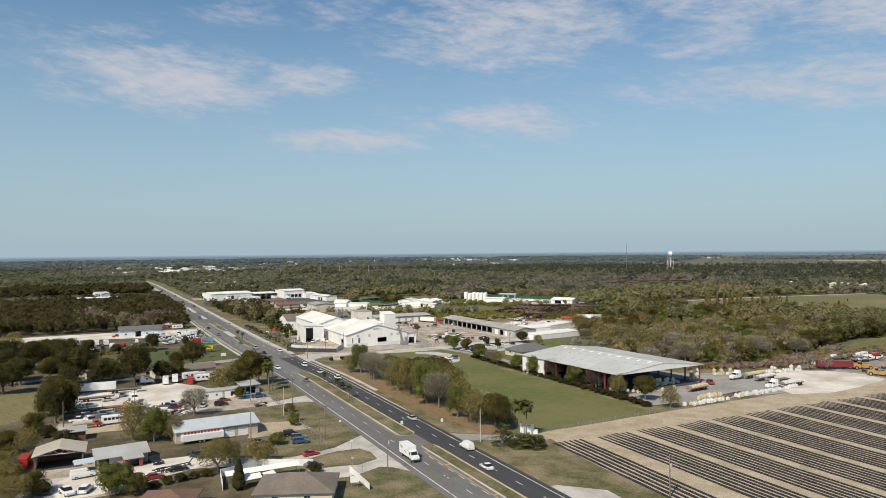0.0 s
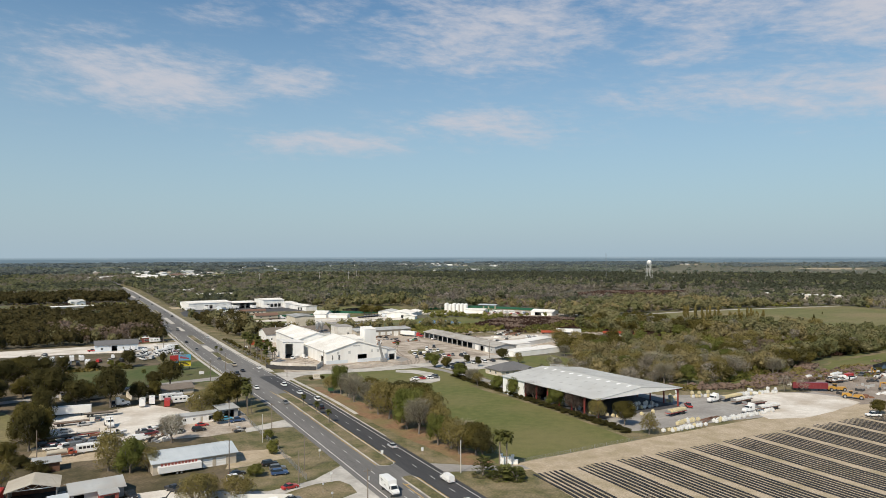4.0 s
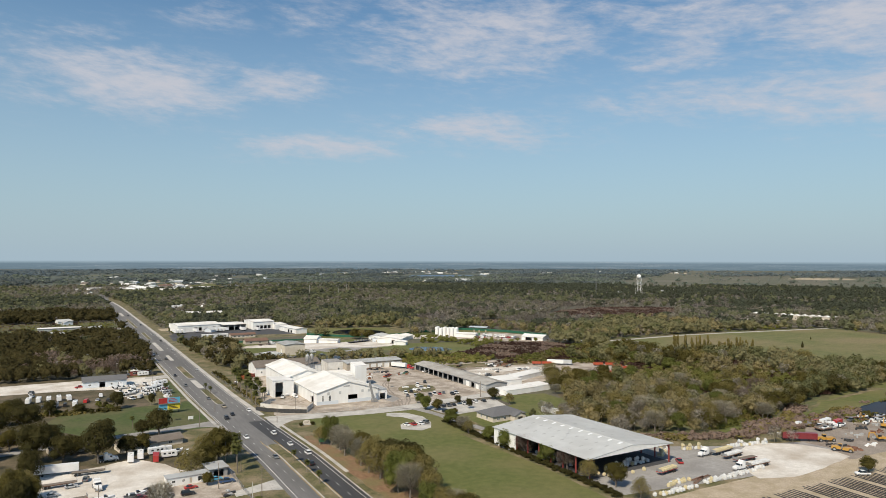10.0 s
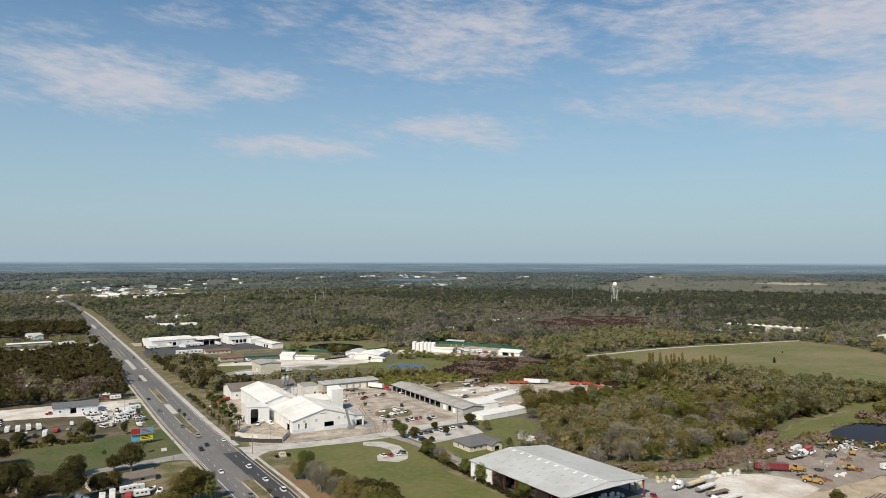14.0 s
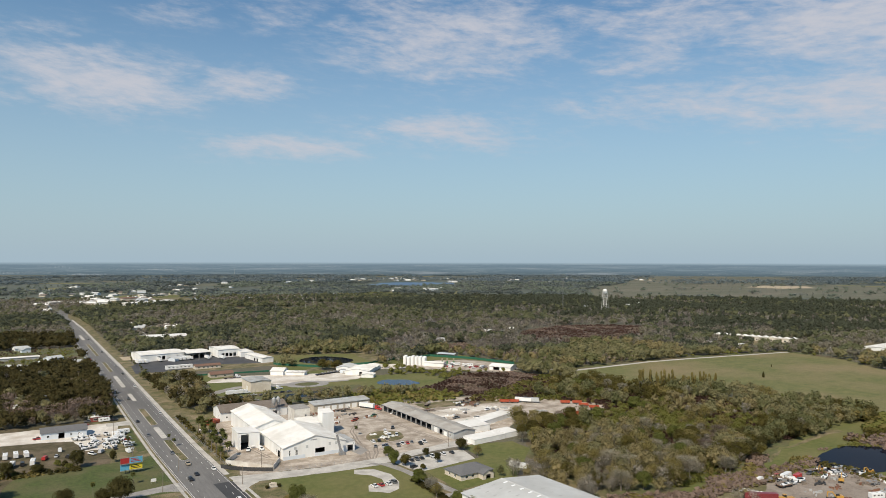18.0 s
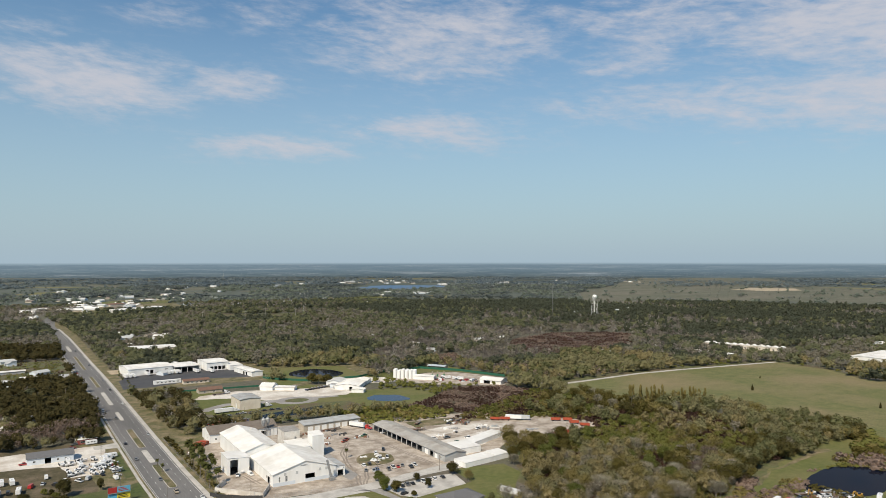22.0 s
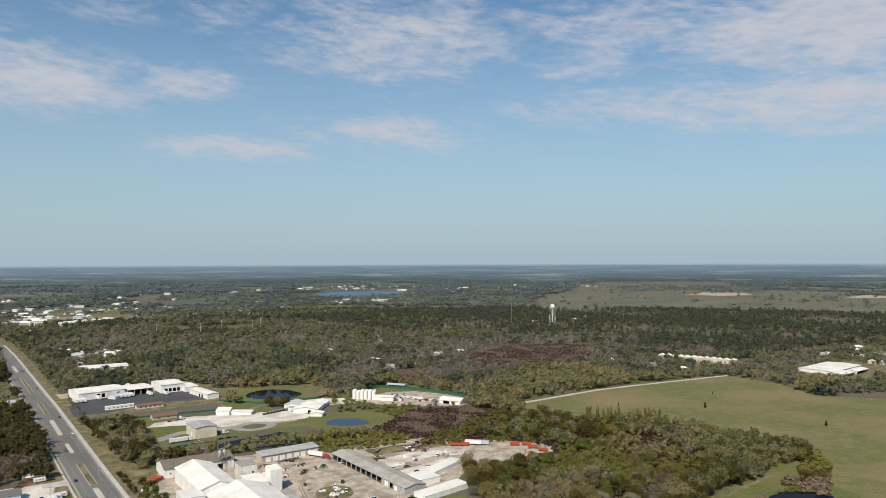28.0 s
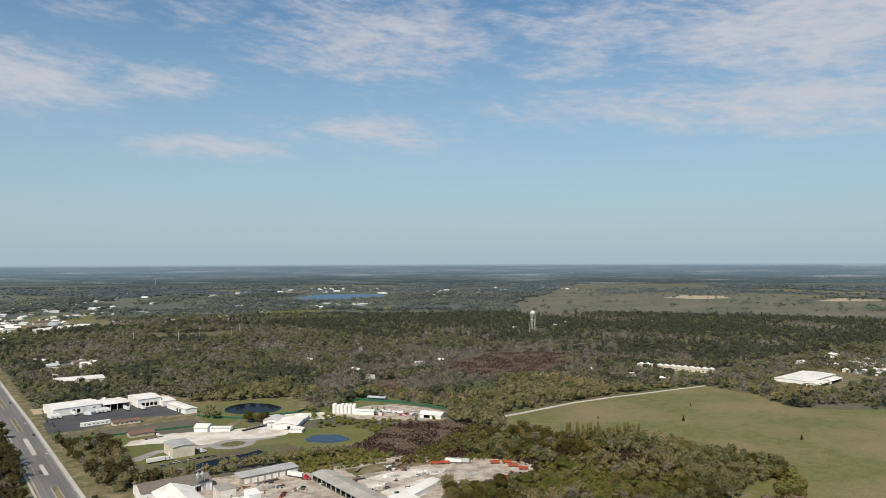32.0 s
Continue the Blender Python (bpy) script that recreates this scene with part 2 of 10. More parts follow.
# base colour lowered to take in the shade of the trees
M["home_grass"] = mat("worn brown-green house grass, darkened for tree shade", (0.050, 0.044, 0.017), (0.094, 0.075, 0.036), 3.5, 0.95, c3=(0.175, 0.132, 0.088), size3=14, amount3=0.7, detail=8, bump=0.05, grit=(0.8, 0.45))
M["pasture"] = mat("pasture grass", (0.100, 0.108, 0.031), (0.150, 0.145, 0.049), 10, 0.95, c3=(0.215, 0.165, 0.085), size3=80, amount3=0.8, detail=12, bump=0.1, grit=(1.8, 0.38))
M["marsh"] = mat("dead reddish marsh growth", (0.060, 0.032, 0.024), (0.110, 0.066, 0.048), 3.5, 0.95, c3=(0.080, 0.080, 0.036), size3=24, amount3=0.6, detail=8, bump=0.5, grit=(1.2, 0.35))
M["scrub"] = mat("low green scrub", (0.070, 0.088, 0.026), (0.130, 0.125, 0.055), 4.0, 0.95, c3=(0.115, 0.075, 0.048), size3=28, amount3=0.8, detail=8, bump=0.5, grit=(1.5, 0.35))
M["soil"] = mat("sandy field soil", (0.375, 0.302, 0.213), (0.46, 0.378, 0.278), 1.6, 0.95, c3=(0.28, 0.23, 0.135), size3=7, amount3=0.7, detail=8, bump=0.08, grit=(0.5, 0.32))
M["mulch"] = mat("pine straw and leaf litter", (0.16, 0.085, 0.045), (0.25, 0.155, 0.085), 1.4, 0.95, c3=(0.15, 0.14, 0.055), size3=8, amount3=0.7, detail=7, grit=(0.6, 0.25))
M["prairie"] = mat("pale dry prairie", (0.078, 0.083, 0.050), (0.115, 0.115, 0.074), 60, 0.95, c3=(0.150, 0.132, 0.094), size3=300, amount3=0.8, detail=10, stretch=(1, 1.9, 1), grit=(22, 0.4))
M["lime_yard"] = mat("packed shell yard", (0.58, 0.54, 0.48), (0.70, 0.66, 0.60), 2.5, 0.95, c3=(0.42, 0.36, 0.29), size3=16, amount3=0.9, detail=7, bump=0.04, grit=(0.6, 0.14))
M["dirt_yard"] = mat("dusty work yard", (0.36, 0.305, 0.245), (0.53, 0.465, 0.395), 3.2, 0.95, c3=(0.23, 0.185, 0.140), size3=9, amount3=0.9, detail=8, bump=0.05, grit=(0.7, 0.25))
M["old_dirt"] = mat("oily trodden yard dirt", (0.19, 0.155, 0.125), (0.27, 0.225, 0.185), 2.5, 0.95, c3=(0.33, 0.285, 0.24), size3=11, amount3=0.7, detail=8, bump=0.05, grit=(0.7, 0.3))
M["concrete"] = mat("weathered concrete", (0.44, 0.415, 0.375), (0.55, 0.525, 0.48), 1.2, 0.9, c3=(0.30, 0.28, 0.25), size3=7, amount3=0.7, detail=7)
M["lot"] = mat("pale worn yard paving", (0.27, 0.255, 0.235), (0.34, 0.325, 0.305), 2.0, 0.9, c3=(0.215, 0.20, 0.185), size3=12, amount3=0.7, detail=7, grit=(0.7, 0.16))
M["asphalt"] = mat("grey worn asphalt", (0.142, 0.137, 0.131), (0.186, 0.179, 0.170), 1.2, 0.88, c3=(0.104, 0.100, 0.096), size3=14, amount3=0.7, stretch=(1, 0.12, 1), detail=7, grit=(0.5, 0.16))
M["asphalt_new"] = mat("dark fresh asphalt", (0.036, 0.036, 0.038), (0.052, 0.051, 0.052), 1.2, 0.8, c3=(0.070, 0.069, 0.068), size3=14, amount3=0.6, stretch=(1, 0.12, 1), detail=6, grit=(0.5, 0.2))
# real asphalt in the depot yard; on floor slabs it paints indoor shade
M["asphalt_and_floor_shade"] = mat("dark yard asphalt and floor shade", (0.048, 0.048, 0.052), (0.066, 0.066, 0.070), 3.0, 0.85, c3=(0.09, 0.088, 0.086), size3=18, amount3=0.5)
M["line"] = mat("white road paint", (0.62, 0.61, 0.58), (0.74, 0.73, 0.70), 0.6, 0.7)
M["line_yellow"] = mat("yellow road paint", (0.52, 0.33, 0.07), (0.60, 0.40, 0.10), 0.6, 0.7)
M["white_metal"] = mat("white painted sheet metal", (0.77, 0.77, 0.75), (0.84, 0.84, 0.82), 5.0, 0.55, c3=(0.60, 0.58, 0.54), size3=7, amount3=0.5, stretch=(1, 1, 0.25))
M["white_roof"] = mat("dusty white sheet roof", (0.69, 0.68, 0.65), (0.79, 0.78, 0.75), 5.0, 0.8, c3=(0.54, 0.51, 0.46), size3=12, amount3=0.6, spec=0.12)
M["grey_roof"] = mat("galvanised grey roof sheet", (0.47, 0.48, 0.475), (0.53, 0.54, 0.535), 4.0, 0.8, c3=(0.42, 0.42, 0.41), size3=15, amount3=0.7, spec=0.12)
M["tan_roof"] = mat("dusty tan roof sheet", (0.43, 0.40, 0.345), (0.50, 0.465, 0.405), 4.0, 0.8, c3=(0.36, 0.325, 0.27), size3=7, amount3=0.7, spec=0.12)
M["tin_roof"] = mat("weathered tin roof", (0.34, 0.355, 0.36), (0.46, 0.47, 0.47), 2.5, 0.8, c3=(0.26, 0.235, 0.205), size3=5, amount3=0.6, spec=0.12)
M["blue_roof"] = mat("pale blue-grey metal roof", (0.42, 0.46, 0.49), (0.49, 0.53, 0.56), 3.0, 0.8, c3=(0.34, 0.39, 0.44), size3=8, amount3=0.5, spec=0.12)
M["shingle_dark"] = mat("dark grey shingles", (0.105, 0.105, 0.110), (0.155, 0.155, 0.158), 0.5, 0.9, c3=(0.12, 0.12, 0.12), size3=4)
M["shingle_brown"] = mat("weathered grey-brown shingles", (0.150, 0.125, 0.102), (0.210, 0.178, 0.148), 0.5, 0.9, c3=(0.12, 0.098, 0.08), size3=4)
M["shed_roof"] = mat("weathered warm grey roof sheet", (0.37, 0.355, 0.33), (0.45, 0.435, 0.405), 4.0, 0.8, c3=(0.29, 0.265, 0.235), size3=9, amount3=0.7, spec=0.12)
M["shingle_rust"] = mat("rust-brown shingles", (0.150, 0.085, 0.060), (0.205, 0.122, 0.088), 0.5, 0.9, c3=(0.12, 0.07, 0.05), size3=4)
M["cream"] = mat("cream rendered wall", (0.56, 0.50, 0.41), (0.64, 0.58, 0.49), 3.0, 0.85, c3=(0.48, 0.42, 0.34), size3=5, amount3=0.5)
M["dirty_white"] = mat("dirty white rendered wall", (0.58, 0.545, 0.49), (0.68, 0.65, 0.60), 3.0, 0.85, c3=(0.42, 0.375, 0.32), size3=4, amount3=0.7)
M["tan_wall"] = mat("tan block wall", (0.42, 0.37, 0.30), (0.50, 0.45, 0.375), 2.0, 0.9, c3=(0.34, 0.30, 0.24), size3=5)
M["blue_wall"] = mat("pale blue-white wall", (0.58, 0.63, 0.68), (0.66, 0.70, 0.74), 2.0, 0.8, c3=(0.52, 0.55, 0.58), size3=4)
M["red_steel"] = mat("red oxide steel", (0.22, 0.040, 0.035), (0.30, 0.060, 0.050), 1.5, 0.6, c3=(0.18, 0.07, 0.05), size3=3)
M["dark"] = mat("dark opening lining", (0.022, 0.021, 0.020), (0.035, 0.033, 0.031), 2.0, 0.9)
M["grey_metal"] = mat("grey steel", (0.28, 0.28, 0.28), (0.36, 0.36, 0.36), 1.0, 0.5, metal=0.4)
M["dark_metal"] = mat("dark steel", (0.045, 0.045, 0.047), (0.075, 0.073, 0.072), 1.0, 0.5, metal=0.3)
M["rust"] = mat("rusted steel", (0.16, 0.075, 0.045), (0.25, 0.12, 0.07), 0.6, 0.85, c3=(0.10, 0.055, 0.04), size3=2)
M["bark"] = mat("grey bark", (0.120, 0.100, 0.082), (0.200, 0.175, 0.150), 0.3, 0.95, bump=0.02, stretch=(1, 1, 0.3))
M["palm_bark"] = mat("palm trunk", (0.15, 0.125, 0.095), (0.23, 0.195, 0.155), 0.2, 0.95, stretch=(1, 1, 3))
M["pole_wood"] = mat("weathered pole wood", (0.15, 0.12, 0.095), (0.22, 0.185, 0.15), 0.3, 0.9, stretch=(1, 1, 0.2))
M["concrete_pole"] = mat("pale concrete pole", (0.42, 0.40, 0.36), (0.50, 0.48, 0.44), 0.6, 0.85)
M["tyre"] = mat("tyre rubber", (0.018, 0.018, 0.018), (0.03, 0.03, 0.03), 0.3, 0.85)
M["glass"] = glass("dark window glass")
M["water"] = glass("dark pond water", (0.005, 0.008, 0.018), 0.05, 1.06)
M["lake_water"] = glass("pale blue lake water", (0.055, 0.115, 0.20), 0.35, 1.12)
M["pond_blue"] = glass("blue pond water", (0.022, 0.045, 0.085), 0.12, 1.15)
M["plastic_black"] = mat("black mulch film", (0.010, 0.009, 0.008), (0.022, 0.019, 0.016), 1.2, 0.6, c3=(0.06, 0.048, 0.035), size3=3, amount3=0.5, bump=0.1)


def leaf_mat(name, c1, c2, tint, rand=0.0):
    """Leaves: dull on the face, and thin enough to let some light through."""
    m = mat(name, c1, c2, 4.5, 0.8, tint=tint * 1.15, rand=rand, spec=0.15)
    nt = m.node_tree
    bsdf = nt.nodes["Principled BSDF"]
    thin = nt.nodes.new("ShaderNodeBsdfTranslucent")
    nt.links.new(bsdf.inputs["Base Color"].links[0].from_socket, thin.inputs["Color"])
    both = nt.nodes.new("ShaderNodeMixShader")
    both.inputs[0].default_value = LEAF_THIN
    nt.links.new(bsdf.outputs[0], both.inputs[1])
    nt.links.new(thin.outputs[0], both.inputs[2])
    nt.links.new(both.outputs[0], nt.nodes["Material Output"].inputs["Surface"])
    return m


M["leaf_oak"] = leaf_mat("oak foliage", (0.091, 0.081, 0.022), (0.157, 0.132, 0.039), 0.2)
M["leaf_dark"] = leaf_mat("dark evergreen foliage", (0.057, 0.054, 0.018), (0.106, 0.093, 0.033), 0.22)
M["leaf_spring"] = leaf_mat("fresh spring foliage", (0.119, 0.139, 0.033), (0.183, 0.189, 0.057), 0.2)
M["leaf_olive"] = leaf_mat("thin olive-brown foliage", (0.213, 0.180, 0.062), (0.311, 0.259, 0.100), 0.18)
M["leaf_twig"] = leaf_mat("bare grey twigs", (0.365, 0.334, 0.251), (0.520, 0.480, 0.366), 0.12)
M["leaf_mauve"] = leaf_mat("bare brown-mauve twigs", (0.253, 0.186, 0.146), (0.374, 0.284, 0.229), 0.16)
M["leaf_rosy"] = leaf_mat("bare rosy twigs", (0.23, 0.175, 0.145), (0.32, 0.25, 0.21), 0.14)
M["leaf_bright"] = leaf_mat("pale green scrub leaves", (0.168, 0.180, 0.045), (0.254, 0.243, 0.076), 0.18)
M["leaf_palm"] = leaf_mat("palm fronds", (0.105, 0.115, 0.035), (0.165, 0.168, 0.058), 0.22)
M["leaf_palmetto"] = leaf_mat("palmetto fans", (0.135, 0.150, 0.045), (0.205, 0.210, 0.075), 0.3)
M["wood_oak"] = leaf_mat("mixed oak woodland", (0.188, 0.179, 0.090), (0.293, 0.270, 0.140), 0.2)
M["wood_dark"] = leaf_mat("dark evergreen woodland", (0.121, 0.125, 0.054), (0.206, 0.206, 0.097), 0.2)
M["wood_olive"] = leaf_mat("thin spring woodland", (0.248, 0.212, 0.101), (0.360, 0.299, 0.152), 0.18)
M["wood_twig"] = leaf_mat("leafless grey woodland", (0.366, 0.326, 0.266), (0.519, 0.464, 0.384), 0.14)
M["wood_gloom"] = leaf_mat("dense dark oak woodland", (0.053, 0.049, 0.018), (0.106, 0.088, 0.036), 0.25)
# mid and far leaf colours carry distance haze: greyer, then paler and bluer
M["mid_dark"] = leaf_mat("dark pine woodland, haze and cloud shade in colour", (0.075, 0.085, 0.056), (0.120, 0.130, 0.087), 0.2)
M["mid_oak"] = leaf_mat("mixed green woodland greyed for haze", (0.156, 0.166, 0.087), (0.240, 0.245, 0.137), 0.2)
M["mid_olive"] = leaf_mat("thin olive woodland greyed for haze", (0.216, 0.199, 0.145), (0.296, 0.271, 0.209), 0.18)
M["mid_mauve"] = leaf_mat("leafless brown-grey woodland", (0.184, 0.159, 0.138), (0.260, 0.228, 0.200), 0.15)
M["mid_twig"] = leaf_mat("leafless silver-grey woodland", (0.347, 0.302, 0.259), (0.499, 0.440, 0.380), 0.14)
M["far_dark"] = leaf_mat("far evergreen woodland, haze tint in colour", (0.139, 0.167, 0.160), (0.210, 0.234, 0.221), 0.2)
M["far_oak"] = leaf_mat("far mixed woodland, haze tint in colour", (0.180, 0.211, 0.167), (0.262, 0.296, 0.238), 0.2)
M["far_twig"] = leaf_mat("far leafless woodland, haze tint in colour", (0.244, 0.253, 0.230), (0.345, 0.353, 0.325), 0.15)
M["hazed_dark"] = leaf_mat("evergreen woodland blue-grey with painted haze", (0.140, 0.185, 0.208), (0.195, 0.240, 0.263), 0.15)
M["hazed_oak"] = leaf_mat("mixed woodland blue-grey with painted haze", (0.183, 0.222, 0.229), (0.243, 0.283, 0.285), 0.15)
M["sign_yellow"] = mat("bright yellow sign print", (0.70, 0.55, 0.03), (0.78, 0.62, 0.05), 0.8, 0.5)
M["bag_white"] = mat("white woven bulk bag", (0.60, 0.60, 0.59), (0.74, 0.74, 0.73), 0.5, 0.75, c3=(0.48, 0.47, 0.45), size3=1.6, amount3=0.5, rand=0.08)
M["bag_cream"] = mat("cream woven bulk bag", (0.55, 0.47, 0.28), (0.66, 0.58, 0.38), 0.5, 0.75, c3=(0.46, 0.40, 0.27), size3=1.6, amount3=0.5, rand=0.08)

# ---- helpers for meshes ----
from mathutils.geometry import tessellate_polygon


def bm_box(bm, x0, x1, y0, y1, z0, z1, m=None):
    """An axis-aligned box added to bm, turned by m."""
    v = [bm.verts.new((x, y, z)) for z in (z0, z1) for x, y in ((x0, y0), (x1, y0), (x1, y1), (x0, y1))]
    for f in ((3, 2, 1, 0), (4, 5, 6, 7), (0, 1, 5, 4), (1, 2, 6, 5), (2, 3, 7, 6), (3, 0, 4, 7)):
        bm.faces.new([v[i] for i in f])
    if m is not None:
        bmesh.ops.transform(bm, matrix=m, verts=v)
    return v


def bm_prism(bm, outline, a, b, axis="y"):
    """A closed outline in a plane, drawn out from a to b along the axis."""
    def at(p, d):
        return {"x": (d, p[0], p[1]), "y": (p[0], d, p[1]), "z": (p[0], p[1], d)}[axis]
    lo = [bm.verts.new(at(p, a)) for p in outline]
    hi = [bm.verts.new(at(p, b)) for p in outline]
    n = len(outline)
    bm.faces.new(lo)
    bm.faces.new(hi[::-1])
    for i in range(n):
        bm.faces.new((lo[i], hi[i], hi[(i + 1) % n], lo[(i + 1) % n]))
    return lo + hi


def bm_tube(bm, p, q, r0, r1=None, n=8):
    """A tapered round bar from p to q."""
    p, q = Vector(p), Vector(q)
    r1 = r0 if r1 is None else r1
    turn = (q - p).to_track_quat("Z", "Y").to_matrix()
    rings = []
    for c, r in ((p, r0), (q, r1)):
        rings.append([bm.verts.new(c + turn @ Vector((r * math.cos(2 * math.pi * i / n), r * math.sin(2 * math.pi * i / n), 0))) for i in range(n)])
    for i in range(n):
        bm.faces.new((rings[0][i], rings[0][(i + 1) % n], rings[1][(i + 1) % n], rings[1][i]))
    bm.faces.new(rings[0][::-1])
    bm.faces.new(rings[1])


def bm_lathe(bm, profile, n=16, centre=(0, 0)):
    """A turned body from (radius, height) pairs."""
    rings = []
    for r, z in profile:
        rings.append([bm.verts.new((centre[0] + r * math.cos(2 * math.pi * i / n), centre[1] + r * math.sin(2 * math.pi * i / n), z)) for i in range(n)])
    for a, b in zip(rings, rings[1:]):
        for i in range(n):
            bm.faces.new((a[i], a[(i + 1) % n], b[(i + 1) % n], b[i]))
    bm.faces.new(rings[0][::-1])
    bm.faces.new(rings[-1])


def finish(bm, name, material, smooth=False):
    bmesh.ops.recalc_face_normals(bm, faces=bm.faces)
    me = bpy.data.meshes.new(name)
    bm.to_mesh(me)
    bm.free()
    me.materials.append(material)
    if smooth:
        for p in me.polygons:
            p.use_smooth = True
    return me


def part(name, bm, material, parent, label="", smooth=False):
    """bm as one mesh object under a thing or under a part."""
    ob = new(name, finish(bm, name, material, smooth))
    ob.parent = parent
    if label:
        ob["label"] = label
    return ob


def part_of(name, mesh, parent, m=None):
    """One more part on a mesh that is already there."""
    ob = new(name, mesh)
    ob.parent = parent
    if m is not None:
        ob.matrix_basis = m
    return ob


def thing(name, label, category, at=(0, 0, 0), rz=0.0, group="", kind=""):
    ob = new(name)
    ob.empty_display_size = 0.5
    ob.matrix_basis = pose(*at, 0, 0, rz)
    return tagged(ob, label, category, group, kind)


def ragged(points, step=5.0, wobble=0.8):
    """An outline with its edges broken up, so that grass and dirt meet unevenly."""
    out = []
    n = len(points)
    for i in range(n):
        a, b = Vector(points[i]), Vector(points[(i + 1) % n])
        k = max(1, int((b - a).length / step))
        for j in range(k):
            p = a.lerp(b, j / k)
            q = noise.noise_vector(Vector((p.x * 0.11, p.y * 0.11, 3.7))) * wobble
            r = noise.noise_vector(Vector((p.x * 0.45, p.y * 0.45, 9.1))) * wobble * 0.5
            out.append((p.x + q.x + r.x, p.y + q.y + r.y))
    return out


def sheet(name, points, material, z, label, category, wobble=0.8, step=5.0, kind="structure"):
    """A flat piece of ground cover."""
    pts = ragged(points, step, wobble) if wobble else list(points)
    tris = tessellate_polygon([[Vector((x, y, 0)) for x, y in pts]])
    fix = []
    for i, j, k in tris:
        (xa, ya), (xb, yb), (xc, yc) = pts[i], pts[j], pts[k]
        fix.append((i, j, k) if (xb - xa) * (yc - ya) - (yb - ya) * (xc - xa) > 0 else (i, k, j))
    me = bpy.data.meshes.new(name)
    me.from_pydata([(x, y, z) for x, y in pts], [], fix)
    me.materials.append(material)
    return tagged(new(name, me), label, category, kind=kind)


def rect(x0, x1, y0, y1):
    return [(x0, y0), (x1, y0), (x1, y1), (x0, y1)]


# ---- ground ----
bm = bmesh.new()
bmesh.ops.create_grid(bm, x_segments=24, y_segments=24, size=7000)
ground = tagged(new("ground", finish(bm, "ground", M["forest_floor"])), "flat ground of brown litter and dark undergrowth", "ground", kind="structure")

# big covers first, each a few centimetres above the last
FIELD = [(486, 566), (600, 572), (660, 566), (815, 545), (812, 475), (772, 410), (800, 374), (870, 320), (980, 240), (900, 150), (700, 120), (560, 150), (500, 215), (482, 253), (511, 262), (533, 285), (536, 317), (540, 362), (536, 392), (530, 414), (506, 428), (480, 442), (464, 456), (452, 520)]
MARSH = [(287, 551), (319, 566), (380, 606), (428, 590), (445, 540), (425, 500), (386, 471), (335, 482), (315, 512)]
MARSH_B = [(595, 799), (640, 870), (690, 925), (809, 967), (897, 929), (915, 882), (850, 815), (794, 768), (683, 712), (621, 752)]
MARSH_C = [(478, 818), (522, 835), (500, 765), (443, 742)]
POND = [(372, 226), (383, 244), (410, 252), (430, 254), (446, 250), (455, 236), (446, 222), (430, 214), (400, 211), (384, 216)]
POND_B = [(260, 770), (276, 792), (300, 798), (316, 778), (322, 750), (306, 730), (284, 734), (264, 750)]
POND_C = [(280, 604), (294, 613), (304, 606), (313, 600), (315, 578), (303, 573), (287, 580), (277, 594)]
LAKE = [(1250, 2815), (1350, 2985), (1504, 3200), (1663, 3165), (1837, 3023), (1770, 2860), (1600, 2745), (1396, 2690), (1270, 2725)]
PRAIRIE = [(1490, 1530), (1520, 1680), (1900, 2099), (2512, 2536), (3463, 3362), (4109, 3635), (4300, 2900), (3200, 1900), (3080, 1202), (2600, 960), (2197, 884), (2051, 999), (1966, 1119), (2050, 1300), (1932, 1383), (1716, 1431)]
FAR_FIELDS = []
r_f = random.Random(77)
for i in range(46):
    d, az = 2000 * (2.5 ** r_f.random()), radians(r_f.uniform(-4, 66))
    cx, cy = d * math.sin(az), d * math.cos(az)
    rx, ry, turn = r_f.uniform(70, 330) * d / 3500, r_f.uniform(40, 150) * d / 3000, r_f.uniform(0, 3.1)
    pts = []
    for k in range(9):
        a, q = 6.283 * k / 9, r_f.uniform(0.7, 1.2)
        u, v = rx * q * math.cos(a), ry * q * math.sin(a)
        pts.append((cx + u * math.cos(turn) - v * math.sin(turn), cy + u * math.sin(turn) + v * math.cos(turn)))
    if not any(math.hypot(cx - x, cy - y) < 500 for x, y in ((1500, 2900), (640, 1390), (268, 1930))):
        FAR_FIELDS.append(pts)
for i, pts in enumerate(FAR_FIELDS):
    sheet("far_field", pts, M[("prairie", "pasture", "scrub", "prairie")[i % 4]], 0.03 + 0.0018 * i, "far open field between woods", "field", 12.0, 40.0)
sheet("far_ground", [(2100 * math.sin(radians(k)), 2100 * math.cos(radians(k))) for k in range(-16, 77, 6)] + [(5800 * math.sin(radians(k)), 5800 * math.cos(radians(k))) for k in range(76, -17, -6)], M["far_floor"], 0.015, "grassy ground between far woods, paled for haze", "ground", 0.0)
sheet("verge_grass", rect(40, 122, 100, 560), M["dry_lawn"], 0.02, "patchy dry roadside grass beside the highway", "grass", 2.0)
sheet("verge_grass", [(40, 560), (110, 560), (100, 760), (92, 1100), (90, 1690), (50, 1690), (52, 1100), (50, 700)], M["dry_lawn"], 0.02, "patchy dry roadside grass beside the highway", "grass", 2.0)
sheet("yard_grass", [(108, 178), (330, 176), (330, 236), (290, 244), (240, 312), (226, 300), (180, 366), (108, 372)], M["dry_lawn"], 0.026, "rough dry grass round the barn and lawn", "grass", 1.0)
sheet("rough_grass", [(222, 690), (262, 700), (360, 690), (430, 752), (370, 850), (232, 885)], M["dry_lawn"], 0.028, "rough dry grass behind the depot", "grass", 3.0)
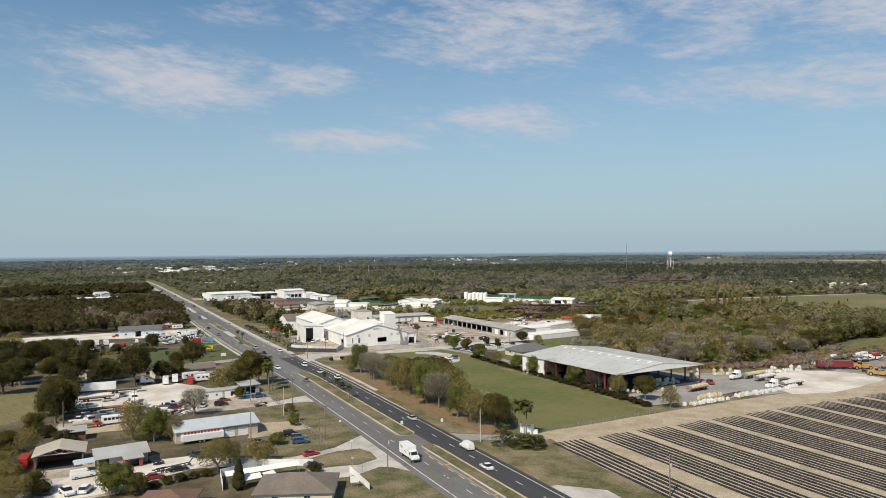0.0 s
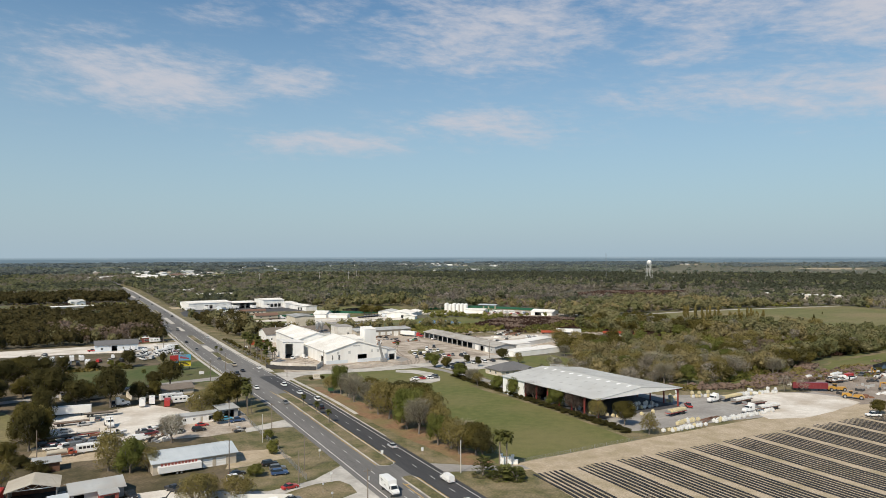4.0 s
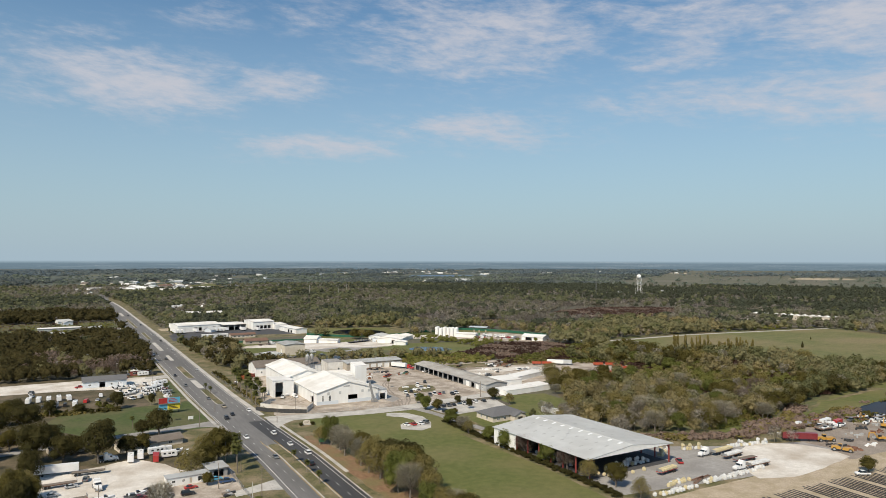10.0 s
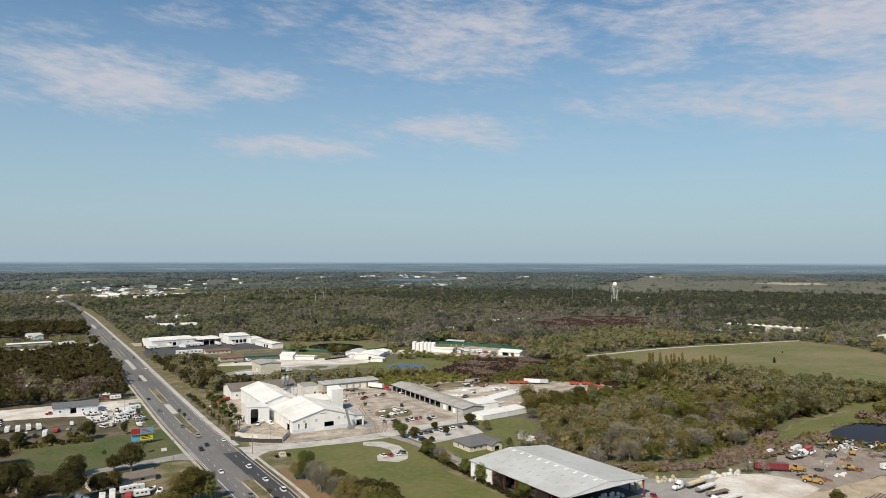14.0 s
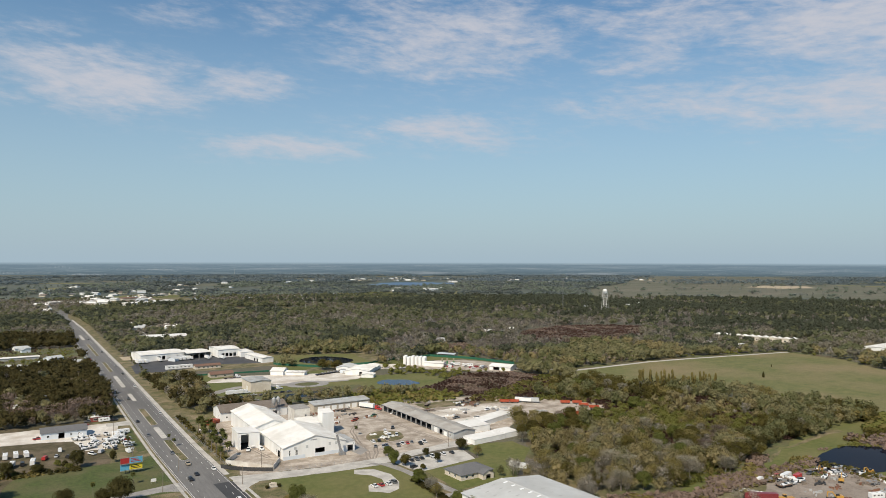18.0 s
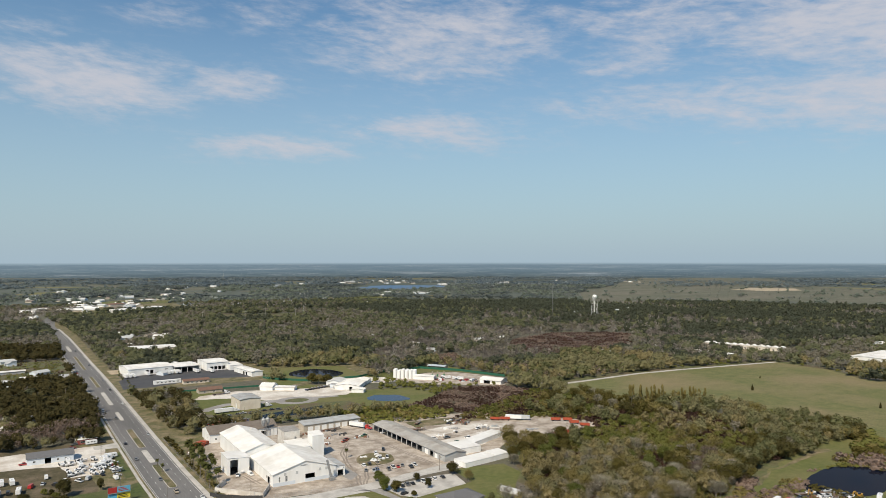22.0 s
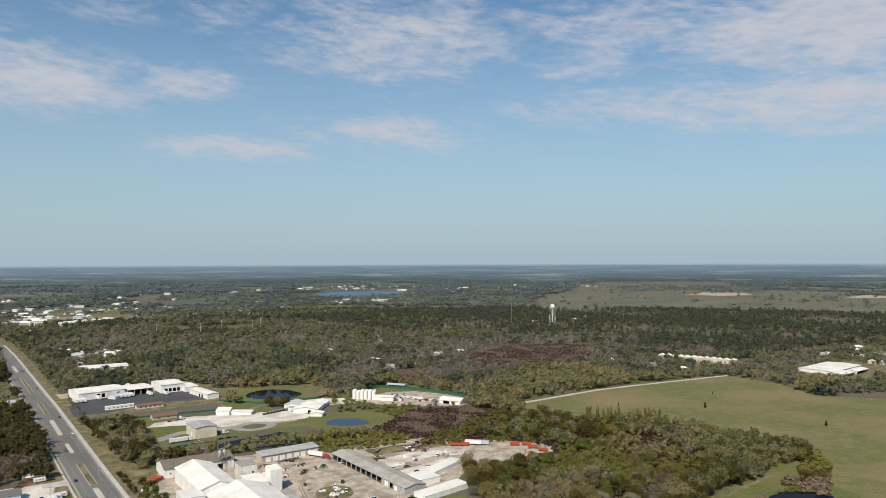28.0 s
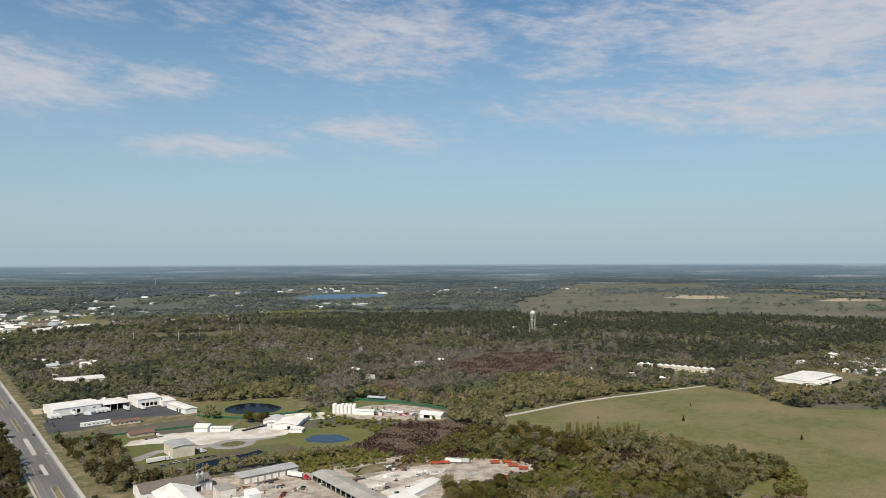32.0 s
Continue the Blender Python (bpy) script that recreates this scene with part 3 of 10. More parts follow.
sheet("rough_grass", [(96, 1000), (232, 1000), (236, 1116), (130, 1126), (94, 1094)], M["dry_lawn"], 0.028, "rough dry grass round the store", "grass", 3.0)
sheet("rough_grass", [(884, 426), (1066, 414), (1090, 524), (1210, 430), (1240, 590), (1090, 570), (884, 534)], M["dry_lawn"], 0.028, "rough dry grass round the packing house", "grass", 3.0)
sheet("rough_grass", [(850, 586), (945, 586), (905, 724), (850, 724)], M["dry_lawn"], 0.028, "rough dry grass round the white row", "grass", 3.0)
sheet("old_field", [(-90, 845), (52, 842), (50, 1032), (-90, 1036)], M["scrub"], 0.03, "rough brown old field by the highway", "field", 4.0)
sheet("lawn", [(184, 302), (222, 304), (262, 345), (264, 366), (229, 372), (226, 345), (186, 338)], M["lawn"], 0.055, "green lawn round the office", "lawn", 0.6)
sheet("home_ground", [(-90, 90), (40, 90), (40, 560), (-90, 560)], M["home_grass"], 0.02, "worn dry grass round houses and yards", "grass", 2.0)
sheet("lawn", [(112, 181), (168, 183), (170, 240), (166, 300), (176, 300), (178, 352), (165, 362), (108, 366), (112, 300)], M["lawn"], 0.05, "wide mown green lawn beside the storage barn", "lawn", 0.5)
sheet("pasture_margin", [(660 + (x - 660) * 1.09, 380 + (y - 380) * 1.11) for x, y in FIELD], M["scrub"], 0.027, "rough scrubby margin of the pasture", "grass", 4.0)
sheet("pasture", FIELD, M["pasture"], 0.05, "broad green and tan pasture", "field", 3.0)
sheet("bank_grass", [(345, 205), (372, 262), (440, 284), (520, 300), (552, 340), (552, 180), (420, 170)], M["pasture"], 0.036, "rough tan-green grass round the pond", "grass", 3.0)
sheet("marsh", MARSH, M["marsh"], 0.05, "reddish brown dead marsh growth", "marsh", 4.0)
sheet("marsh", MARSH_B, M["marsh"], 0.05, "reddish brown dead marsh growth", "marsh", 5.0)
sheet("marsh", MARSH_C, M["marsh"], 0.05, "reddish brown dead marsh growth", "marsh", 5.0)
sheet("mown_path", [(316, 259), (342, 254), (365, 255), (393, 267), (421, 270), (456, 276), (480, 272), (500, 262), (476, 258), (441, 263), (416, 260), (387, 257), (355, 245), (337, 246), (310, 252), (284, 240), (262, 243), (282, 247)], M["lawn"], 0.062, "mown pale green track along the thicket", "grass", 1.2)
sheet("bright_patch", [(479, 286), (500, 290), (530, 289), (512, 272), (494, 268), (470, 275)], M["lawn"], 0.062, "bright green grass beside the thicket", "grass", 2.0)
sheet("scrubland", [(238, 247), (280, 232), (330, 238), (372, 262), (480, 280), (500, 380), (452, 520), (440, 560), (300, 490), (380, 440), (380, 405), (300, 410), (250, 330)], M["scrub"], 0.03, "tangled green and brown scrub", "scrub", 3.0)
sheet("field_soil", [(112, 60), (340, 60), (340, 186), (286, 183), (168, 183), (118, 178), (114, 150)], M["soil"], 0.05, "sandy tan soil of a bedded field", "field", 0.8)
def rounded(pts, rounds=2):
    """Corners cut off an outline, twice over."""
    for _ in range(rounds):
        out = []
        for (xa, ya), (xb, yb) in zip(pts, pts[1:] + pts[:1]):
            out += [(xa * 0.75 + xb * 0.25, ya * 0.75 + yb * 0.25), (xa * 0.25 + xb * 0.75, ya * 0.25 + yb * 0.75)]
        pts = out
    return pts


for pts, lab in ((POND, "dark pond with grassy banks"), (POND_B, "small round pond in a green lawn"), (POND_C, "small blue pond by the marsh"), (LAKE, "distant pale blue lake")):
    sheet("pond_water", rounded(pts), M["lake_water" if "lake" in lab else "pond_blue" if "blue" in lab else "water"], 0.12, lab, "pond", 40.0 if "lake" in lab else 1.5, 60.0 if "lake" in lab else 5.0, kind="structure")
sheet("meadow", [(252, 552), (300, 546), (352, 566), (346, 628), (300, 642), (258, 632)], M["lawn"], 0.035, "green grass round a small pond", "lawn", 2.0)
sheet("meadow", [(228, 690), (262, 720), (330, 715), (340, 800), (250, 830), (232, 800)], M["lawn"], 0.05, "green lawn round a small pond", "lawn", 2.0)
sheet("meadow", [(100, 640), (190, 560), (270, 560), (280, 620), (262, 700), (200, 680), (130, 740), (96, 745)], M["lawn"], 0.04, "green grass round the cream works building", "lawn", 2.0)
sheet("meadow", [(-14, 404), (10, 372), (61, 368), (62, 400), (56, 440), (-6, 434)], M["meadow_green"], 0.04, "green mown field by the billboards", "lawn", 1.5)
sheet("roadside_grass", [(57, 377), (65.5, 382), (63.0, 416), (61.5, 444), (57, 442), (56.5, 400)], M["meadow_green"], 0.06, "green mown grass between pavement and yards", "grass", 0.5)
sheet("roadside_grass", [(56, 456), (61.0, 458), (60.2, 488), (59.6, 518), (56, 518)], M["meadow_green"], 0.075, "green mown grass between pavement and yards", "grass", 0.4)
sheet("roadside_grass", [(52, 588), (59.0, 586), (59.0, 626), (53, 630)], M["lawn"], 0.06, "green mown grass between pavement and yards", "grass", 0.5)
sheet("barn_lot", [(176, 196), (250, 188), (318, 198), (300, 214), (262, 226), (232, 240), (222, 300), (172, 300)], M["lot"], 0.07, "pale worn paving round the storage barn", "yard", 0.6)
sheet("shell_yard", [(235, 186), (249, 181), (275, 184), (297, 189), (300, 200), (294, 213), (287, 218), (278, 224), (262, 218), (250, 208), (240, 198)], M["lime_yard"], 0.09, "blinding white packed shell yard", "yard", 1.0)
sheet("machine_yard", [(292, 186), (400, 186), (392, 216), (366, 240), (330, 234), (300, 215), (302, 198)], M["old_dirt"], 0.08, "brown dirt yard for old machinery", "yard", 1.5)
sheet("works_yard", [(98, 378), (168, 370), (205, 372), (252, 372), (300, 410), (372, 392), (398, 420), (380, 445), (346, 500), (253, 510), (230, 530), (120, 545), (104, 470)], M["dirt_yard"], 0.07, "dusty tan yard of the processing works", "yard", 1.5)
sheet("sand_lot", [(-13, 300), (-8, 276), (3, 264), (28, 268), (42, 296), (34, 312), (24, 326), (10, 321), (-13, 317)], M["lime_yard"], 0.07, "white sandy truck lot", "yard", 1.2)
sheet("boat_yard", [(-60, 514), (6, 508), (25, 502), (28, 474), (46, 473), (54, 545), (8, 548), (-60, 545)], M["lime_yard"], 0.07, "pale gravel boat and car yard", "yard", 1.5)
sheet("depot_grass", [(88, 752), (235, 752), (238, 800), (180, 800), (92, 780)], M["dry_lawn"], 0.06, "dry grass beside the depot yard", "grass", 1.5)
sheet("depot_yard", [(92, 766), (120, 766), (180, 790), (222, 778), (240, 800), (236, 868), (180, 862), (104, 846), (94, 820)], M["asphalt_and_floor_shade"], 0.07, "black asphalt yard of the distribution depot", "yard", 0.0)


# ---- highway ----
def strip(name, x0, x1, y0, y1, z, material, label, category, kind="structure", th=0.0, step=40.0):
    bm = bmesh.new()
    n = max(1, int((y1 - y0) / step))
    ys = [y0 + (y1 - y0) * i / n for i in range(n + 1)]
    rows = [[bm.verts.new((x + bend(y), y, z)) for x in (x0, x1)] for y in ys]
    for a, b in zip(rows, rows[1:]):
        bm.faces.new((a[0], a[1], b[1], b[0]))
    if th:
        ext = bmesh.ops.extrude_face_region(bm, geom=bm.faces[:])
        bmesh.ops.translate(bm, vec=(0, 0, -th), verts=[g for g in ext["geom"] if isinstance(g, bmesh.types.BMVert)])
    return tagged(new(name, finish(bm, name, material)), label, category, kind=kind)


def bend(y):
    """How far the highway's middle lies from x = 82: straight past the houses, then a slow sway."""
    ys = (0, 300, 380, 450, 550, 830, 990, 1310, 1555, 1690, 1819, 1880)
    xs = (0, 0, -3.5, -6, -7.5, -10, -13, -18, -27, -22, -8, 4)
    return float(np.interp(y, ys, xs)) if y > 300 else 0.0


ROAD_END = 1880.0
road_s = strip("road_south_lanes", 69.0, 84.3, 40, 345, 0.10, M["asphalt"], "worn grey asphalt carriageway with dashed lane lines", "road", step=12)
strip("road_south_lanes", 70.4, 84.3, 345, ROAD_END, 0.10, M["asphalt"], "worn grey asphalt carriageway with dashed lane lines", "road", step=12)
strip("road_north_lanes", 84.3, 93.2, 372, ROAD_END, 0.10, M["asphalt"], "worn grey asphalt carriageway with dashed lane lines", "road", step=12)
road_n = strip("road_fresh_lanes", 84.3, 94.0, 40, 372, 0.10, M["asphalt_new"], "dark fresh asphalt carriageway with dashed lane lines", "road", step=12)
strip("pavement", 93.5, 96.2, 385, 1500, 0.16, M["concrete"], "pale concrete pavement along the highway", "pavement", th=0.16, step=12)
strip("pavement", 96.4, 98.0, 268, 372, 0.12, M["concrete"], "pale concrete pavement along the highway", "pavement", th=0.12, step=12)
strip("pavement", 67.4, 69.0, 345, 1500, 0.12, M["concrete"], "pale concrete pavement along the highway", "pavement", th=0.12, step=12)
strip("kerb", 93.2, 93.5, 385, 1500, 0.20, M["concrete"], "pale concrete kerb of the highway", "kerb", th=0.15, step=12)
strip("kerb", 94.0, 94.5, 230, 372, 0.20, M["concrete"], "pale concrete kerb of the highway", "kerb", th=0.15, step=12)
strip("kerb", 70.1, 70.4, 345, 1500, 0.20, M["concrete"], "pale concrete kerb of the highway", "kerb", th=0.15, step=12)

# ---- trees: crowns of many small leaf faces ----
RNG = np.random.default_rng(7)
SCATTER = 0.45                       # how far a leaf's own tilt shows in its shading


def leaf_cloud(rng, n, lumps, size, flat=0.5, low=0.84):
    """n leaf faces on the shells of several lumps (x, y, z, rx, rz): three corners each, and the way out of the crown, by which they are shaded."""
    tri = np.zeros((n, 4, 3))
    w = np.array([l[3] * l[4] for l in lumps])
    pick = rng.choice(len(lumps), n, p=w / w.sum())
    L = np.array(lumps)[pick]
    d = rng.normal(size=(n, 3))
    d[:, 2] += 0.25
    d /= np.linalg.norm(d, axis=1)[:, None]
    rad = rng.uniform(low, 1.05, n)[:, None]
    c = L[:, :3] + d * rad * np.stack([L[:, 3], L[:, 3], L[:, 4]], 1)
    nrm = d + rng.normal(scale=flat, size=(n, 3))
    nrm /= np.linalg.norm(nrm, axis=1)[:, None]
    a = np.cross(nrm, rng.normal(size=(n, 3)))
    a /= np.linalg.norm(a, axis=1)[:, None]
    b = np.cross(nrm, a)
    s = size * rng.uniform(0.6, 1.4, n)[:, None]
    for k, ang in enumerate((0, 2.1, 4.2)):
        tri[:, k] = c + s * (math.cos(ang) * a + math.sin(ang) * b) * rng.uniform(0.7, 1.3, (n, 1))
    tri[:, 3] = d * 0.75 + nrm * SCATTER + np.array([0, 0, 0.45])
    tri[:, 3] /= np.linalg.norm(tri[:, 3], axis=1)[:, None]
    return tri


def faced(tri):
    """Triangles with their own normals as a fourth row, turned upward."""
    nrm = np.cross(tri[:, 1] - tri[:, 0], tri[:, 2] - tri[:, 0])
    nrm /= np.maximum(np.linalg.norm(nrm, axis=1), 1e-9)[:, None]
    nrm[nrm[:, 2] < 0] *= -1
    return np.concatenate([tri, nrm[:, None]], 1)


def twig_cloud(rng, n, h, r, width):
    """Slivers that fan up and out from a trunk: a leafless crown."""
    z0 = rng.uniform(0.3, 0.85, n) * h
    az = rng.uniform(0, 2 * math.pi, n)
    ln = rng.uniform(0.09, 0.24, n) * h
    up = rng.uniform(0.2, 1.6, n)
    d = np.stack([np.cos(az), np.sin(az), up], 1)
    d /= np.linalg.norm(d, axis=1)[:, None]
    rr = np.sqrt(rng.uniform(0.0, 0.72, n)) * r * np.sqrt(np.clip(1.15 - (z0 / h - 0.55) ** 2 * 8, 0.15, 1.0))
    p = np.stack([np.cos(az) * rr, np.sin(az) * rr, z0], 1)
    q = p + d * ln[:, None]
    q[:, 2] = np.minimum(q[:, 2], h)
    side = np.cross(d, rng.normal(size=(n, 3)))
    side /= np.linalg.norm(side, axis=1)[:, None]
    return faced(np.stack([p - side * width, p + side * width, q + side * width * 0.4], 1))


def mesh_from_tris(name, tris, material, tint=None):
    n = len(tris)
    me = bpy.data.meshes.new(name)
    me.vertices.add(3 * n)
    me.vertices.foreach_set("co", np.ascontiguousarray(tris[:, :3], np.float32).ravel())
    me.loops.add(3 * n)
    me.loops.foreach_set("vertex_index", np.arange(3 * n, dtype=np.int32))
    me.polygons.add(n)
    me.polygons.foreach_set("loop_start", np.arange(0, 3 * n, 3, dtype=np.int32))
    me.polygons.foreach_set("loop_total", np.full(n, 3, np.int32))
    if tint is not None:
        at = me.attributes.new("tint", "FLOAT", "FACE")
        at.data.foreach_set("value", np.ascontiguousarray(tint, np.float32))
    if tris.shape[1] == 4:
        at = me.attributes.new("custom_normal", "FLOAT_VECTOR", "POINT")
        at.data.foreach_set("vector", np.ascontiguousarray(np.repeat(tris[:, 3], 3, 0), np.float32).ravel())
    me.materials.append(material)
    me.update(calc_edges=True)
    return me


def round_lumps(rng, r, h, base, k):
    """Lumps for a broad crown of radius r between base and h."""
    out = [(0, 0, (base + h) / 2, r * 0.62, (h - base) * 0.46)]
    for i in range(k):
        a = 2 * math.pi * (i + rng.uniform(0, 0.7)) / k
        q = r * rng.uniform(0.40, 0.66)
        z = base + (h - base) * rng.uniform(0.22, 0.75)
        out.append((q * math.cos(a), q * math.sin(a), z, r * rng.uniform(0.30, 0.46), (h - base) * rng.uniform(0.20, 0.32)))
    for i in range(k - 1):                               # smaller heads over the top
        a = 2 * math.pi * (i + rng.uniform(0, 0.9)) / max(1, k - 1)
        q = r * rng.uniform(0.12, 0.5)
        out.append((q * math.cos(a), q * math.sin(a), base + (h - base) * rng.uniform(0.66, 0.86), r * rng.uniform(0.18, 0.30), (h - base) * rng.uniform(0.12, 0.19)))
    return out


def core(lumps, k, full=0.74):
    """A plain eight-sided heart for the larger lumps of a crown, so that no light ground shows through."""
    out = []
    for x, y, z, r, h in lumps[:k]:
        turn = (x * 7.1 + y * 3.3 + z) % 1.571
        d = [np.array((math.cos(turn + 1.571 * i), math.sin(turn + 1.571 * i), 0.0)) for i in range(4)]
        c, size, up = np.array((x, y, z)), np.array((r, r, h)) * full, np.array((0, 0, 1.0))
        for i in range(4):
            a, b = d[i], d[(i + 1) % 4]
            for tip, tris in ((up, (a, b)), (-up, (b, a))):
                way = (a + b) * 0.6 + tip * 0.7 + up * 0.45
                out.append([c + tris[0] * size, c + tris[1] * size, c + tip * size, way / np.linalg.norm(way)])
    return np.array(out)


def far_templates(kind, n, fine):
    """Six crowns of about n leaf faces; fine: the leaf size factor."""
    rng = np.random.default_rng(sum(map(ord, kind)) + n)
    out = []
    heart, low = (0.90, 0.90) if n < 140 else (0.74, 0.82)
    few = 2 if n < 40 else 1 if n < 70 else 0
    for i in range(6):
        if kind == "pine":
            lm = [(0, 0, 0.62, 0.22, 0.34), (0.05, 0, 0.82, 0.15, 0.18), (-0.06, 0.07, 0.5, 0.2, 0.18)]
            t = np.concatenate([leaf_cloud(rng, int(n * 0.85), lm, 0.080 * fine, 0.3, low), core(lm, 3, heart)])
        elif kind == "bare":                             # a broom of fine stems under a thin haze of twigs
            lm = round_lumps(rng, 0.40, 0.96, 0.25, 4)
            stems = np.array([[(-0.012, 0, 0), (0.012, 0, 0), (rng.uniform(-0.16, 0.16), rng.uniform(-0.16, 0.16), rng.uniform(0.7, 1.0))] for _ in range(4)])
            t = np.concatenate([leaf_cloud(rng, int(n * 0.45), lm, 0.052 * fine, 0.55, low), twig_cloud(rng, int(n * 0.75), 1.0, 0.36, 0.010 * fine + 0.002), faced(stems)])
        elif kind == "olive":                            # thin open crown, light between the leaves
            lm = round_lumps(rng, 0.48, 1.0, 0.15, 6)
            t = np.concatenate([leaf_cloud(rng, int(n * 0.8), lm, 0.070 * fine, 0.4, low), twig_cloud(rng, int(n * 0.2), 1.0, 0.4, 0.010 * fine), core(lm, 4 - few, heart * 0.86)])
        elif kind == "shrub":
            lm = round_lumps(rng, 0.62, 0.95, 0.05, 5)
            t = np.concatenate([leaf_cloud(rng, int(n * 0.9), lm, 0.092 * fine, 0.4, low), core(lm, 4 - few, heart)])
        else:
            lm = round_lumps(rng, 0.52, 1.0, 0.12, 6)
            t = np.concatenate([leaf_cloud(rng, int(n * 0.85), lm, 0.080 * fine, 0.34, low), core(lm, 5 - few, heart)])
        out.append(t)
    return out


def inside(pts, x, y):
    """Which of the points lie within the outline."""
    res = np.zeros(len(x), bool)
    n = len(pts)
    for i in range(n):
        (xa, ya), (xb, yb) = pts[i], pts[(i + 1) % n]
        cross = (ya > y) != (yb > y)
        with np.errstate(divide="ignore", invalid="ignore"):
            xi = (xb - xa) * (y - ya) / (yb - ya) + xa
        res ^= cross & (x < xi)
    return res


THICKET = [(240, 262), (282, 246), (330, 254), (372, 276), (430, 296), (430, 350), (400, 398), (372, 384), (302, 398), (262, 344), (238, 305)]
CLEAR = [
    [(292, 180), (410, 180), (400, 225), (366, 246), (325, 240), (296, 216)], [(-140, 850), (54, 840), (52, 1035), (-140, 1040)],
    [(238, 247), (282, 226), (330, 238), (372, 262), (372, 274), (330, 250), (282, 243), (240, 262)],
    rect(52, 108, 0, 560), [(54, 560), (102, 560), (98, 640), (93, 760), (96, 1100), (84, 1500), (48, 1900), (28, 1900), (58, 1400), (52, 1100), (56, 700)],
    [(-200, 0), (60, 0), (60, 556), (-90, 556), (-200, 500)], [(100, 0), (400, 0), (410, 180), (400, 200), (320, 200), (232, 242), (222, 305), (100, 370)],
    [(100, 360), (240, 300), (262, 345), (300, 405), (372, 388), (400, 420), (384, 450), (348, 502), (262, 512), (230, 540), (118, 548), (96, 520)],
    FIELD, POND, [(240, 700), (330, 690), (345, 800), (250, 835)], [(255, 560), (300, 545), (345, 560), (340, 625), (300, 640), (262, 630)], [(1200, 2690), (1390, 2640), (1620, 2700), (1790, 2830), (1860, 3030), (1670, 3190), (1500, 3230), (1330, 3000), (1230, 2830)], [(88, 740), (200, 735), (240, 755), (345, 715), (350, 800), (250, 835), (240, 900), (90, 905)],
    [(133, 556), (180, 552), (232, 566), (275, 566), (262, 625), (318, 640), (318, 690), (262, 715), (230, 750), (92, 760), (96, 702), (131, 690)],
    [(340, 680), (365, 632), (425, 592), (470, 600), (458, 650), (440, 745), (405, 740)], MARSH, MARSH_B, MARSH_C,
    [(132, 1042), (198, 1034), (206, 1092), (138, 1096)], rect(1085, 1180, 1165, 1215), [(130, 1188), (190, 1176), (228, 1215), (222, 1262), (195, 1300), (150, 1262)], [(890, 430), (1060, 420), (1080, 520), (890, 530)], [(860, 590), (935, 590), (900, 715), (860, 715)],
    [(226, 240), (282, 218), (340, 231), (380, 256), (440, 276), (440, 288), (372, 270), (330, 248), (282, 240), (236, 262)],
    [(316, 260), (365, 256), (393, 268), (456, 277), (456, 262), (416, 258), (387, 255), (355, 243), (310, 250), (284, 238), (262, 240), (282, 248)],
    [(420, 272), (500, 286), (560, 290), (560, 180), (430, 180)],
    [(350, 220), (372, 263), (480, 285), (530, 285), (530, 200), (400, 190)],
    [(452, 590), (486, 562), (560, 562), (660, 560), (815, 540), (815, 552), (660, 580), (560, 578), (490, 580), (458, 604)],
]
GROVE = [(2870, 2580), (3452, 2829), (3605, 2576), (3774, 2316), (3163, 1912), (2811, 1920), (3019, 2192), (2686, 2236)]
TOWN = [(107, 1841), (153, 2191), (254, 2420), (361, 2539), (396, 2309), (421, 1920), (339, 1737), (241, 1695)]
GLADE = [(376, 1590), (396, 1725), (489, 1652), (606, 1645), (511, 1486)]
DITCH_MEADOW = [(120, 552), (180, 552), (240, 552), (262, 562), (262, 600), (235, 606), (160, 602), (130, 592)]
CLEAR += FAR_FIELDS + [GLADE, DITCH_MEADOW]
FAR_TYPES = ("oak", "dark", "pine", "bare", "mauve", "olive", "bright", "gloom")


def scatter(n_try, r0, r1, spacing):
    """Places at about even spacing between two distances, within the camera's arc of view."""
    a = RNG.uniform(radians(-14), radians(74), n_try)
    r = np.sqrt(RNG.uniform(r0 * r0, r1 * r1, n_try))
    x, y = r * np.sin(a), r * np.cos(a)
    keep = np.ones(n_try, bool)
    for c in CLEAR:
        keep &= ~inside(c, x, y)
    in_open = inside(PRAIRIE, x, y)
    belt = np.zeros(n_try)
    belt[in_open] = patch_noise(x[in_open] * 0.35 + y[in_open] * 0.5, y[in_open] - x[in_open] * 0.6, 150, 6.6)
    keep &= ~(in_open & (belt < 0.68) & (RNG.uniform(size=n_try) < 0.985))
    keep |= inside(GROVE, x, y) & (patch_noise(x, y, 160, 8.8) > -0.08)
    x, y = x[keep], y[keep]
    cell = {}
    out = []
    for px, py in zip(x, y):
        k = (int(px // spacing), int(py // spacing))
        if k in cell:
            continue
        cell[k] = 1
        out.append((px, py))
    return np.array(out)


def patch_noise(x, y, s, seed):
    return np.array([noise.fractal(Vector((a / s, b / s, seed)), 1.0, 2.0, 3) for a, b in zip(x, y)])


